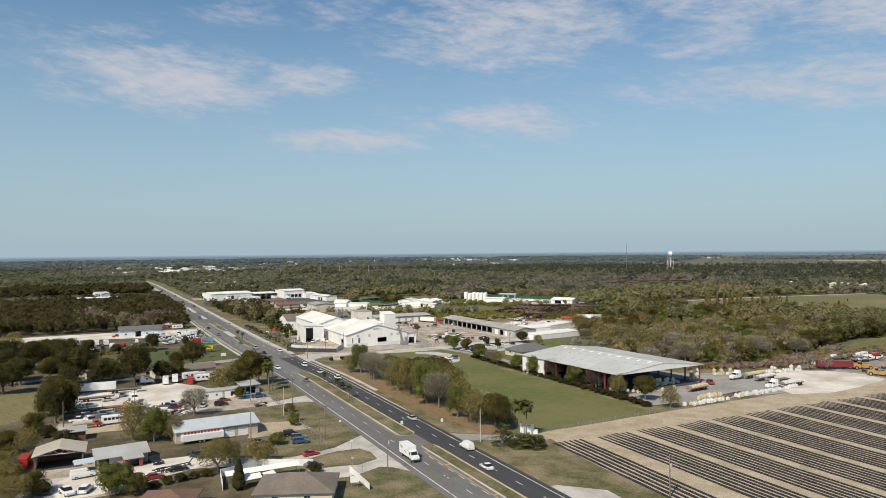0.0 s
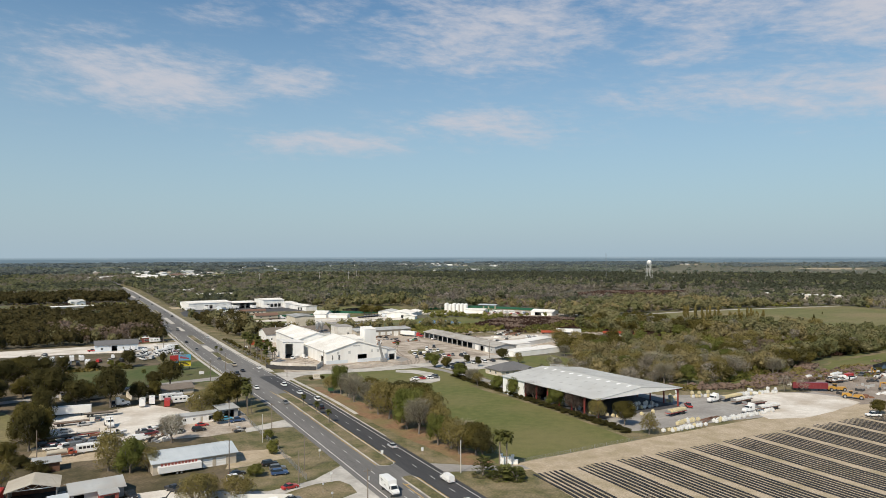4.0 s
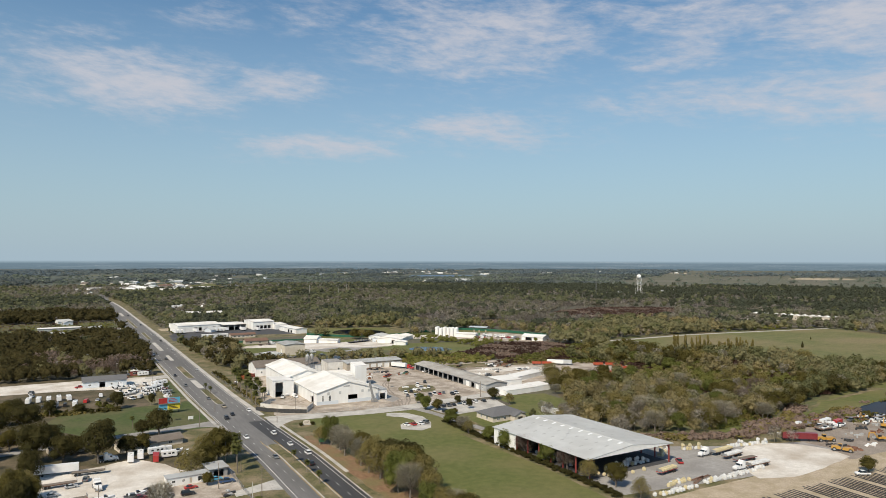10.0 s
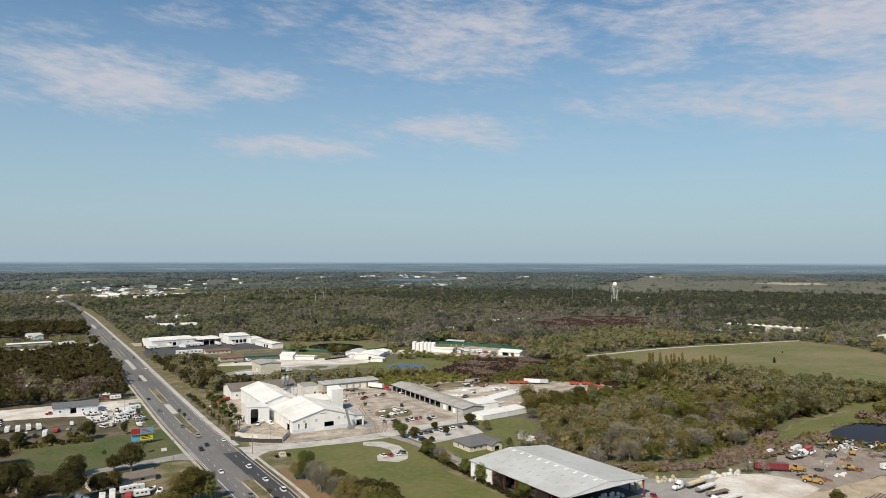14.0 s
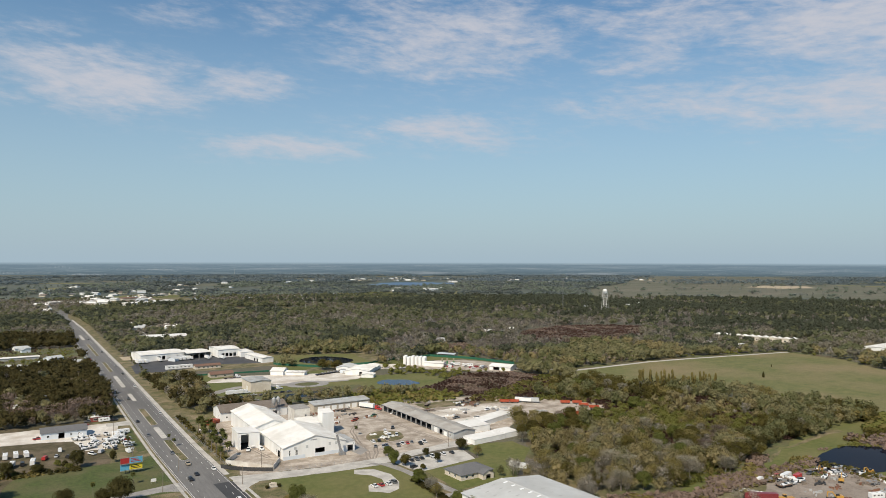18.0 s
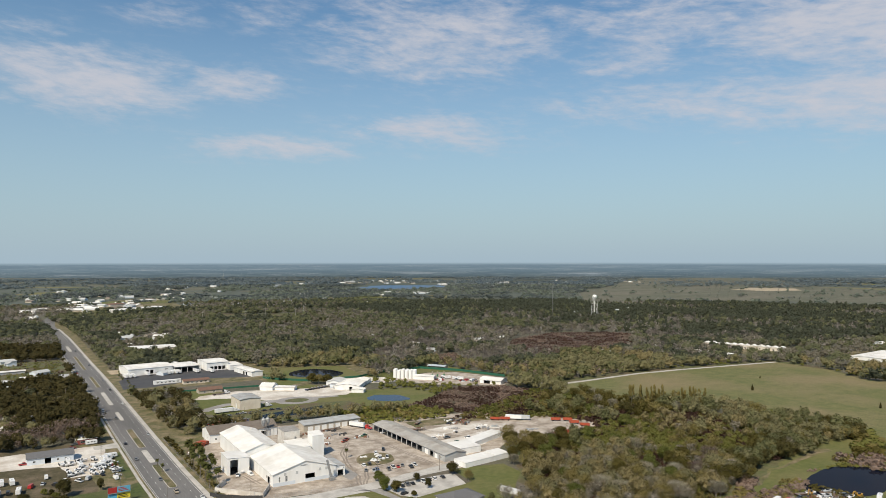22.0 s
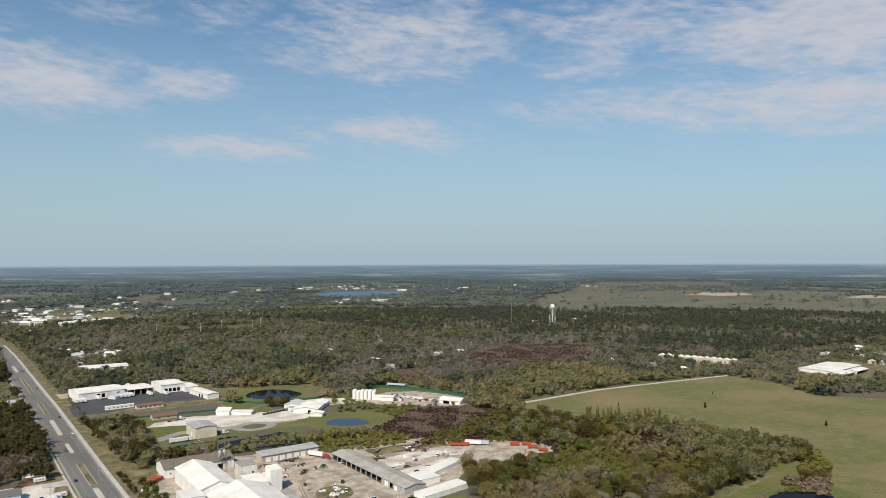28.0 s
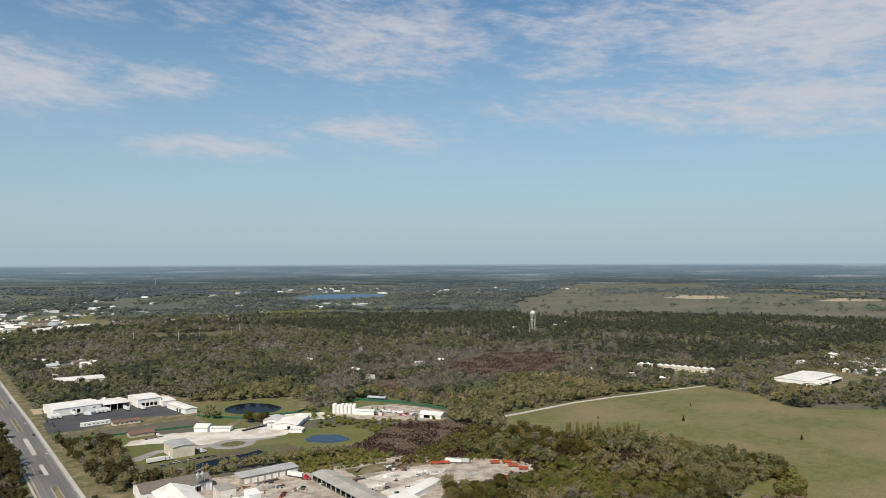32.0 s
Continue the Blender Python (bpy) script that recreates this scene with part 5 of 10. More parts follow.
sheet("tank_yard", [(345, 682), (366, 634), (425, 590), (456, 604), (450, 650), (430, 690), (400, 700)], M["dirt_yard"], 0.08, "dirt yard of the tank works", "yard", 1.0)
sheet("tank_lawn", [(318, 690), (345, 684), (400, 702), (432, 692), (452, 652), (470, 620), (474, 640), (440, 752), (380, 745), (330, 720)], M["lawn"], 0.06, "green grass by the tank works", "grass", 2.0)
sheet("gravel_lot", [(290, 690), (330, 668), (346, 668), (346, 700), (310, 716)], M["lime_yard"], 0.08, "pale gravel lot by the white workshop", "yard", 1.0)
sheet("scrape", [(92, 872), (240, 878), (236, 915), (92, 905)], M["soil"], 0.05, "bare brown cleared ground behind the depot", "ground", 2.5)
sheet("scrape", [(96, 1000), (140, 1020), (210, 1022), (220, 1046), (140, 1046), (98, 1040)], M["dry_lawn"], 0.05, "dry cleared ground by the store building", "ground", 2.5)
sheet("gravel_heap_ground", [(262, 402), (308, 424), (302, 442), (258, 434)], M["lime_yard"], 0.085, "pale gravel spread in the works yard", "yard", 1.5)
sheet("gravel_heap_ground", [(256, 446), (300, 452), (318, 440), (330, 452), (300, 470), (262, 466)], M["lime_yard"], 0.085, "pale gravel spread in the works yard", "yard", 2.0)
sheet("weed_patch", [(262, 478), (300, 474), (330, 470), (326, 482), (290, 496), (264, 496)], M["dry_lawn"], 0.085, "weedy green patch in the works yard", "grass", 2.0)
sheet("weed_patch", rounded([(190, 428), (205, 433), (214, 423), (209, 407), (196, 402), (184, 408)]), M["dry_lawn"], 0.085, "weedy green island in the works yard", "grass", 1.0)
sheet("tyre_track", [(168, 384), (176, 392), (176, 420), (180, 452), (186, 470), (182, 472), (174, 452), (170, 420), (166, 396)], M["lot"], 0.085, "dark worn wheel track through the yard", "track", 0.8)
for k, line in enumerate((((168, 372), (174, 388), (178, 410), (186, 440), (200, 462)), ((171, 372), (178, 384), (184, 398), (200, 402), (224, 396)), ((120, 405), (117, 425), (108, 448), (104, 480), (112, 508)), ((226, 384), (224, 410), (222, 440), (214, 468), (190, 492)), ((250, 486), (280, 478), (310, 462), (340, 438), (360, 420)), ((250, 494), (262, 470), (276, 448), (300, 440), (330, 446)))):
    for off in (-1.0, 1.0):
        up = [Vector(p) + Vector((off - 0.45, 0.2)) for p in line]
        down = [Vector(p) + Vector((off + 0.45, -0.2)) for p in reversed(line)]
        sheet("wheel_rut", [(p.x, p.y) for p in up + down], M["old_dirt"], 0.083 + 0.001 * k, "dark wheel rut worn into the yard", "track", 0.5, 4.0)
sheet("far_prairie", PRAIRIE, M["prairie"], 0.3, "wide pale open prairie far off", "field", 25, 60)
sheet("town_ground", TOWN, M["dry_lawn"], 0.31, "dry grass and paving round a far shopping strip", "grass", 8, 40)
sheet("rough_grass", [(124, 1180), (192, 1168), (236, 1212), (228, 1268), (195, 1308), (146, 1266)], M["dry_lawn"], 0.03, "dry grass between small houses", "grass", 3.0)
sheet("sand_cut", [(2622, 1948), (2843, 2033), (2954, 1870), (2795, 1743), (2624, 1766)], M["soil"], 0.33, "bare sandy ground far off on the prairie", "ground", 10, 40)
sheet("sand_cut", [(2915, 1417), (3226, 1448), (3286, 1338), (3060, 1246), (2868, 1351)], M["soil"], 0.33, "bare sandy ground far off on the prairie", "ground", 10, 40)
sheet("far_meadow", [(820, 2250), (1080, 2330), (1120, 2150), (840, 2080)], M["lawn"], 0.32, "distant green field among woods", "field", 20, 50)
sheet("far_meadow", [(140, 2350), (420, 2450), (460, 2250), (160, 2200)], M["lawn"], 0.34, "distant green field among woods", "field", 20, 50)
sheet("far_meadow", GLADE, M["scrub"], 0.36, "distant green scrub clearing", "field", 15, 40)

# dark film-covered planting beds, seven to a group
field = [o for o in scene.objects if o.name.startswith("field_soil")][0]
rng = random.Random(4)
for g in range(14):
    for k in range(7 if g else 6):
        x = 116.2 + g * 15.5 + k * 1.8
        n = 14
        bm = bmesh.new()
        top = 171.5 + 0.010 * (x - 116) - rng.uniform(0, 1.6)
        ys = [top - (top - 62) * i / n for i in range(n + 1)]
        rows = []
        for i, y in enumerate(ys):
            c = x - (0.055 if g < 1 else 0.026) * (171 - y) + rng.uniform(-0.09, 0.09)
            w = 0.33 + rng.uniform(-0.06, 0.06)
            z = 0.05 if i in (0, n) else 0.05 + 0.18 + rng.uniform(-0.02, 0.03)
            rows.append([bm.verts.new((c - w - 0.12, y, 0.05)), bm.verts.new((c - w, y, z)), bm.verts.new((c + w, y, z)), bm.verts.new((c + w + 0.12, y, 0.05))])
        for a, b in zip(rows, rows[1:]):
            for j in range(3):
                bm.faces.new((a[j], a[j + 1], b[j + 1], b[j]))
        part("planting_bed", bm, M["plastic_black"], field)


# ---- buildings ----
def wall_boxes(bm, length, height, t, holes):
    """A wall along x in the plane y = 0..t, with rectangular holes (middle, width, sill, height)."""
    xs = sorted({-length / 2, length / 2, *[v for h in holes for v in (h[0] - h[1] / 2, h[0] + h[1] / 2)]})
    for a, b in zip(xs, xs[1:]):
        m = (a + b) / 2
        cuts = sorted((h[2], h[2] + h[3]) for h in holes if abs(h[0] - m) < h[1] / 2)
        z = 0.0
        for lo, hi in cuts:
            if lo > z:
                bm_box(bm, a, b, 0, t, z, lo)
            z = max(z, hi)
        if z < height:
            bm_box(bm, a, b, 0, t, z, height)


SIDES = {"S": 0, "E": 90, "N": 180, "W": 270}


def building(name, label, category, at, rz, L, W, eave, rise, wall, roof, holes=None, over=0.6, rib=0.0, style="gable", skip="", group="", base=0.06, floor=True, trim=None):
    """A building with its long side along x. holes: side -> list of (kind, middle, width, sill, height)."""
    b = thing(name, label, category, (at[0], at[1], base), rz, group)
    T = 0.22
    holes = holes or {}
    for side, turn in SIDES.items():
        if side in skip:
            continue
        ln = L if side in "SN" else W - 2 * T
        off = (W if side in "SN" else L) / 2
        hs = holes.get(side, [])
        bm = bmesh.new()
        wall_boxes(bm, ln, eave, T, [(h[1], h[2], h[3], h[4]) for h in hs])
        if style == "gable" and side in "EW" and rise > 0:
            slope = rise / (W / 2)
            bm_prism(bm, [(-ln / 2, eave), (ln / 2, eave), (0, eave + slope * ln / 2)], 0, T, "y")
        m = pose(0, 0, 0, 0, 0, turn) @ pose(0, -off, 0)
        bmesh.ops.transform(bm, matrix=m, verts=bm.verts)
        part("wall", bm, M[wall], b)
        for kind, mid, w, sill, h in hs:
            bm = bmesh.new()
            if kind == "window":
                for x0, x1, z0, z1 in ((mid - w / 2, mid + w / 2, sill, sill + 0.08), (mid - w / 2, mid + w / 2, sill + h - 0.08, sill + h), (mid - w / 2, mid - w / 2 + 0.08, sill + 0.08, sill + h - 0.08), (mid + w / 2 - 0.08, mid + w / 2, sill + 0.08, sill + h - 0.08), (mid - 0.03, mid + 0.03, sill + 0.08, sill + h - 0.08)):
                    bm_box(bm, x0, x1, -0.03, 0.10, z0, z1, m)
                win = part("window", bm, M["white_metal"], b)
                bm = bmesh.new()
                bm_box(bm, mid - w / 2 + 0.08, mid + w / 2 - 0.08, 0.05, 0.07, sill + 0.08, sill + h - 0.08, m)
                part("pane", bm, M["glass"], win)
            elif kind in ("door", "roller"):
                if kind == "door":
                    bm_box(bm, mid - w / 2, mid + w / 2, 0.10, 0.16, sill, sill + h, m)
                else:                           # a slatted curtain, zigzag in section
                    n = max(3, int(h / 0.4))
                    zig = [(0.09 + 0.035 * (i % 2), sill + h * i / n) for i in range(n + 1)] + [(0.17, sill + h), (0.17, sill)]
                    v = bm_prism(bm, zig, mid - w / 2, mid + w / 2, "x")
                    bmesh.ops.transform(bm, matrix=m, verts=v)
                part("door" if kind == "door" else "roller_door", bm, M[trim or ("tan_wall" if kind == "door" else "white_metal")], b)
    bm = bmesh.new()
    x0, x1, w = -L / 2 - over, L / 2 + over, W / 2 + over
    if style == "gable":
        s = rise / (W / 2)
        lo = eave - s * over
        for sg in (1, -1):
            bm_prism(bm, [(0, eave + rise), (sg * w, lo), (sg * w, lo + 0.14), (0, eave + rise + 0.14)], x0, x1, "x")
            if rib:
                n = int((x1 - x0) / rib)
                for i in range(n + 1):
                    x = x0 + 0.05 + (x1 - x0 - 0.1) * i / n
                    bm_prism(bm, [(0, eave + rise + 0.14), (sg * w, lo + 0.14), (sg * w, lo + 0.20), (0, eave + rise + 0.20)], x - 0.03, x + 0.03, "x")
    elif style == "hip":
        r = max(0.3, L / 2 - W / 2)
        base_v = [bm.verts.new(p) for p in ((x0, -w, eave), (x1, -w, eave), (x1, w, eave), (x0, w, eave))]
        low = [bm.verts.new((p.co.x, p.co.y, eave - 0.16)) for p in base_v]
        a, c = bm.verts.new((-r, 0, eave + rise)), bm.verts.new((r, 0, eave + rise))
        bm.faces.new((base_v[0], base_v[1], c, a))
        bm.faces.new((base_v[1], base_v[2], c))
        bm.faces.new((base_v[2], base_v[3], a, c))
        bm.faces.new((base_v[3], base_v[0], a))
        bm.faces.new(low[::-1])
        for i in range(4):
            bm.faces.new((low[i], low[(i + 1) % 4], base_v[(i + 1) % 4], base_v[i]))
    else:                                       # one slope, or nearly flat
        bm_prism(bm, [(-w, eave), (w, eave + rise), (w, eave + rise + 0.16), (-w, eave + 0.16)], x0, x1, "x")
        if rise > 0.3 and not skip:
            side_bm = bmesh.new()
            for sx in (-L / 2, L / 2 - T):
                bm_prism(side_bm, [(-W / 2, eave), (W / 2, eave), (W / 2, eave + rise * 0.98)], sx, sx + T, "x")
            bm_box(side_bm, -L / 2 + T, L / 2 - T, W / 2 - T, W / 2, eave, eave + rise * 0.9)
            part("upper_wall", side_bm, M[wall], b)
        if rib:
            n = int((x1 - x0) / rib)
            for i in range(n + 1):
                x = x0 + 0.05 + (x1 - x0 - 0.1) * i / n
                bm_prism(bm, [(-w, eave + 0.16), (w, eave + rise + 0.16), (w, eave + rise + 0.22), (-w, eave + 0.22)], x - 0.03, x + 0.03, "x")
    part("roof", bm, M[roof], b)
    if floor:
        bm = bmesh.new()
        bm_box(bm, -L / 2 + T, L / 2 - T, -W / 2 + T, W / 2 - T, -0.05, 0.06)
        # dark asphalt colour stands in for the shade indoors
        part("floor_slab", bm, M["asphalt_and_floor_shade"], b)
    return b


# storage barn: a broad roof on red posts
def storage_barn():
    W, D, E, R = 46.5, 61.5, 7.7, 2.5
    b = thing("storage_barn", "open storage barn, vast pale grey roof on red steel posts", "barn", (196.7, 247.6, 0.07), 4.0)
    for sg, nm in ((-1, "roof_slope"), (1, "roof_slope")):
        bm = bmesh.new()
        bm_prism(bm, [(0, E + R), (sg * (W / 2 + 0.8), E), (sg * (W / 2 + 0.8), E + 0.22), (0, E + R + 0.22)], -D / 2 - 0.6, D / 2 + 0.6, "y")
        n = 90
        for i in range(n + 1):
            y = -D / 2 - 0.55 + (D + 1.1) * i / n
            bm_prism(bm, [(0, E + R + 0.22), (sg * (W / 2 + 0.8), E + 0.22), (sg * (W / 2 + 0.8), E + 0.27), (0, E + R + 0.27)], y - 0.03, y + 0.03, "y")
        part(nm, bm, M["grey_roof"], b)
    bm = bmesh.new()
    bm_prism(bm, [(-0.35, E + R + 0.2), (0.35, E + R + 0.2), (0.2, E + R + 0.36), (-0.2, E + R + 0.36)], -D / 2 - 0.6, D / 2 + 0.6, "y")
    part("ridge_cap", bm, M["grey_roof"], b)
    sky_m = mat("translucent white roof panel", (0.78, 0.79, 0.79), (0.84, 0.85, 0.85), 1.0, 0.35)
    patch_m = mat("dull patched roof sheet", (0.33, 0.335, 0.33), (0.38, 0.385, 0.38), 1.0, 0.6)
    slope = R / (W / 2 + 0.8)
    for i in range(10):
        y = -D / 2 + 4.5 + i * 5.8
        bm = bmesh.new()
        bm_box(bm, -2.9, -0.9, y - 0.55, y + 0.55, -0.02, 0.10, Matrix.Translation((0, 0, E + R + 0.25)) @ Matrix.Shear("XZ", 4, (0, 0)) @ Matrix(((1, 0, 0, 0), (0, 1, 0, 0), (slope, 0, 1, 0), (0, 0, 0, 1))))
        part("skylight", bm, sky_m, b, "white translucent roof light")
        for x, dy in ((-8.0, 1.5), (-15.0, 3.0), (7.5, 2.0)):
            bm = bmesh.new()
            k = slope if x < 0 else -slope
            bm_box(bm, x - 0.9, x + 0.9, y + dy - 0.35, y + dy + 0.35, -0.02, 0.06, Matrix.Translation((0, 0, E + R + 0.25)) @ Matrix(((1, 0, 0, 0), (0, 1, 0, 0), (k, 0, 1, 0), (0, 0, 0, 1))))
            part("roof_patch", bm, patch_m, b)
    for sg in (-1, 1):
        for i in range(9):
            y = -D / 2 + 0.6 + i * (D - 1.2) / 8
            bm = bmesh.new()
            x = sg * (W / 2 - 0.8)
            bm_prism(bm, [(x - 0.28 * sg, 0), (x + 0.28 * sg, 0), (x + 0.28 * sg, E - 0.02), (x - 1.1 * sg, E + 0.06), (x - 0.28 * sg, E - 2.2)], y - 0.2, y + 0.2, "y")
            part("post", bm, M["red_steel"], b, "red oxide steel post")
    for i in range(9):
        y = -D / 2 + 0.6 + i * (D - 1.2) / 8
        bm = bmesh.new()
        for sg in (-1, 1):
            bm_prism(bm, [(0, E + R - 0.05), (sg * (W / 2 - 0.8), E - 0.05), (sg * (W / 2 - 0.8), E - 0.75), (0, E + R - 0.85)], y - 0.12, y + 0.12, "y")
        part("rafter", bm, M["red_steel"], b)
    bm = bmesh.new()
    bm_prism(bm, [(-W / 2 - 0.8, E - 0.02), (W / 2 + 0.8, E - 0.02), (0, E + R - 0.02)], -D / 2 - 0.5, -D / 2 - 0.3, "y")
    part("gable_panel", bm, M["white_metal"], b, "white sheet gable panel")
    bm = bmesh.new()
    bm_box(bm, -W / 2 - 0.2, -W / 2 + 0.05, D / 2 - 16, D / 2, 0, E - 0.1)
    part("side_wall", bm, M["white_metal"], b, "white sheet side wall")
    bm = bmesh.new()
    bm_box(bm, -W / 2 + 0.05, W / 2, D / 2 - 0.25, D / 2, 0, E - 0.2)
    bm_prism(bm, [(-W / 2 + 0.05, E - 0.2), (W / 2, E - 0.2), (0, E + R - 0.3)], D / 2 - 0.25, D / 2, "y")
    part("end_wall", bm, M["dark_metal"], b)
    bm = bmesh.new()
    bm_box(bm, W / 2 - 0.2, W / 2, -2, D / 2 - 0.3, 0, E - 0.1)
    part("side_wall", bm, M["dark_metal"], b)
    bm = bmesh.new()
    bm_box(bm, -W / 2, W / 2, -D / 2, D / 2, 0.02, 0.08)
    # floor painted dark for the shade beneath the roof
    part("floor_slab", bm, M["asphalt_and_floor_shade"], b)


storage_barn()

# the processing works
works = building("works_hall", "big white sheet-metal processing hall with a low gable", "works hall", (144, 417.5), 90, 45, 38, 7.0, 5.3, "white_metal", "white_roof",
                 {"W": [("bay", 3.0, 5.8, 0, 4.6), ("window", -11.2, 1.3, 2.0, 3.2), ("window", -15.3, 0.9, 2.0, 3.2)], "N": [("window", 10.0, 1.2, 2, 2), ("bay", 14, 4, 0, 4)], "S": [("bay", -12.0, 4.0, 0, 4.0)]}, rib=1.2)
bm = bmesh.new()
bm_box(bm, -22.62, -22.53, 6.0, 19.0, 0, 2.0)
part("plinth", bm, M["blue_wall"], works, "grey-blue painted block plinth")
bm = bmesh.new()
bm_box(bm, -22.62, -22.53, -19.0, 0.0, 0, 2.0)
part("plinth", bm, M["blue_wall"], works, "grey-blue painted block plinth")
bm = bmesh.new()
for i in range(6):
    bm_box(bm, -22.60, -22.52, -1.2 + i * 0.7, -0.75 + i * 0.7, 9.5, 10.1)
part("sign_bars", bm, M["grey_metal"], works, "faded grey lettering as plain bars")
for yy in (-13, -9, 5, 12):
    bm = bmesh.new()
    bm_box(bm, -22.60, -22.52, yy - 0.7, yy + 0.7, 5.4, 7.0)
    part("vent_panel", bm, M["grey_roof"], works)
building("works_hall", "tall white rear hall of the works with a raised roof", "works hall", (133, 470), 90, 58, 24, 9.6, 3.8, "white_metal", "white_roof", {"W": [("bay", 2, 4, 0, 4)]}, rib=1.2)
building("truck_bay", "tall white loading bay with a dark doorway", "loading bay", (115, 438), 90, 16, 13, 9.4, 0.8, "white_metal", "white_roof", {"W": [("bay", -2.6, 4.6, 0, 8.8)]}, style="shed", over=0.3)
building("loading_shed", "low white loading shed with a dark opening", "shed", (165.8, 404), 90, 17, 6.5, 5.8, 0.5, "white_metal", "tin_roof", {"W": [("bay", 0.4, 3.6, 0, 3.6), ("window", 2.5, 0.7, 4.0, 1.0)]}, style="shed", over=0.3)
building("process_tower", "square weathered white processing tower", "tower building", (158, 465), 0, 11, 13, 14.6, 0.25, "dirty_white", "lot", {"S": [("window", 2.5, 1.4, 9, 1.6)]}, style="shed", over=0.15)
building("process_tower", "slim bright white bin tower", "tower building", (170, 446), 0, 8, 9, 13.6, 1.2, "white_metal", "white_roof", {}, style="shed", over=0.1)
building("lean_to", "low white lean-to between the towers", "shed", (164, 455), 0, 13, 14, 6.5, 0.8, "white_metal", "white_roof", {}, style="shed", over=0.2)
building("lean_to", "white connecting shed beside the hall", "shed", (158, 448), 0, 12, 18, 8.0, 1.2, "white_metal", "white_roof", {}, style="shed", over=0.2)
building("store_hall", "long store with a weathered dark brown-grey roof", "store", (141, 523), 0, 48, 24, 6.2, 3.4, "white_metal", "shingle_brown", {"S": [("bay", 14, 4, 0, 4), ("window", -20, 1.2, 2, 1.4)], "W": [("window", 4, 1.4, 2, 1.4)]}, rib=1.5)
building("store_hall", "long tan store with a row of roller doors", "store", (207.5, 514.5), 2, 46, 11, 5.0, 1.1, "tan_wall", "tin_roof", {"S": [("roller", -18 + 5.6 * i, 4.0, 0.05, 3.6) for i in range(6)] + [("bay", 15, 3.6, 0, 3.8), ("roller", 20, 3.4, 0.05, 3.6)]}, style="shed", rib=1.0)
building("machine_shed", "long open-fronted machine shed with a pale metal roof", "shed", (241, 438), 91, 102, 16, 4.4, 1.5, "tin_roof", "shed_roof",
         {"N": [("bay", -46 + 7.2 * i, 6.2, 0, 3.7) for i in range(10)] + [("roller", 28, 4.4, 0.05, 3.4), ("bay", 34.5, 4.0, 0, 3.4), ("roller", 40, 3.6, 0.05, 3.0), ("window", 46, 1.4, 1.4, 1.2)]}, rib=1.0)
building("annex", "white flat-roofed annex behind the machine shed", "shed", (259, 404), 0, 17, 16, 4.0, 0.5, "white_metal", "white_roof", {"S": [("roller", 2, 3.4, 0.05, 2.8)]}, style="shed", over=0.2)
building("storage_bins", "long low white storage bins with flat roofs", "store", (250, 376.5), 8, 26, 11, 3.0, 0.4, "white_metal", "white_roof", {}, style="shed", over=0.1)
building("storage_bins", "low white storage bin with a flat roof", "store", (269, 379.5), 8, 12, 11, 3.2, 0.4, "white_metal", "white_roof", {}, style="shed", over=0.1)
building("storage_bins", "low white walled storage bay", "store", (284, 419), 23, 42, 10, 3.0, 0.3, "white_metal", "white_roof", {}, style="shed", over=0.1)
building("office", "single-storey cream office with a dark hipped shingle roof", "office", (203, 321), 4, 21, 15, 3.0, 3.2, "cream", "shingle_dark",
         {"S": [("window", -7, 1.6, 0.9, 1.4), ("window", -3, 1.6, 0.9, 1.4), ("door", 1.5, 1.1, 0.05, 2.1), ("window", 5.5, 1.8, 0.9, 1.4)], "W": [("window", -3, 1.4, 0.9, 1.4), ("window", 2, 1.4, 0.9, 1.4)]}, style="hip")
building("porch", "small gabled porch on the office front", "porch", (207.5, 311.2), 94, 4, 7, 2.9, 1.7, "cream", "shingle_dark", {"W": [("bay", 0, 3, 0, 2.4)]}, over=0.4, floor=False)

# west side of the highway
building("workshop", "pale blue-white workshop with a dark shingle roof", "workshop", (19.5, 521), 1, 26, 12, 4.3, 2.3, "blue_wall", "shingle_dark", {"S": [("bay", -1.5, 3.4, 0, 3.6), ("window", -9, 1.4, 1.2, 1.3), ("window", 4, 1.2, 1.2, 1.3), ("window", 8.5, 1.2, 1.2, 1.3)]})
building("storage_units", "long storage building with a pale blue metal roof", "store", (29, 228), 5, 24, 14, 3.4, 1.5, "tan_wall", "blue_roof", {"S": [("roller", -8.6 + 4.0 * i, 3.0, 0.05, 2.5) for i in range(5)]}, rib=0.9)
# back and side walls are added in dark rust for the shade inside
building("carport", "open steel carport with a pale tan gable roof", "carport", (-11.7, 213.4), 89, 9.6, 11.4, 3.9, 1.5, "rust", "tan_roof", {}, skip="SW", rib=0.8)
building("tin_house", "patched house under weathered grey tin roofs", "house", (2.6, 209), 8, 12.4, 9.5, 2.8, 1.5, "tin_roof", "tin_roof", {"S": [("bay", -4.5, 2.4, 0, 2.3), ("window", 0.5, 1.2, 0.9, 1.1), ("window", 4.5, 1.2, 0.9, 1.1)]}, rib=0.0)
building("tin_porch", "patched tin porch leaning on the house", "porch", (5.6, 203.2), 8, 4.4, 3.4, 2.3, 0.5, "red_steel", "tin_roof", {"S": [("bay", 0, 2.6, 0, 1.9)]}, style="shed", over=0.3, rib=0.6)
building("tin_shed", "tin shed with a ribbed grey roof", "shed", (-9.8, 240), 5, 6.5, 4.5, 2.7, 0.6, "rust", "tin_roof", {}, style="shed", rib=0.6)
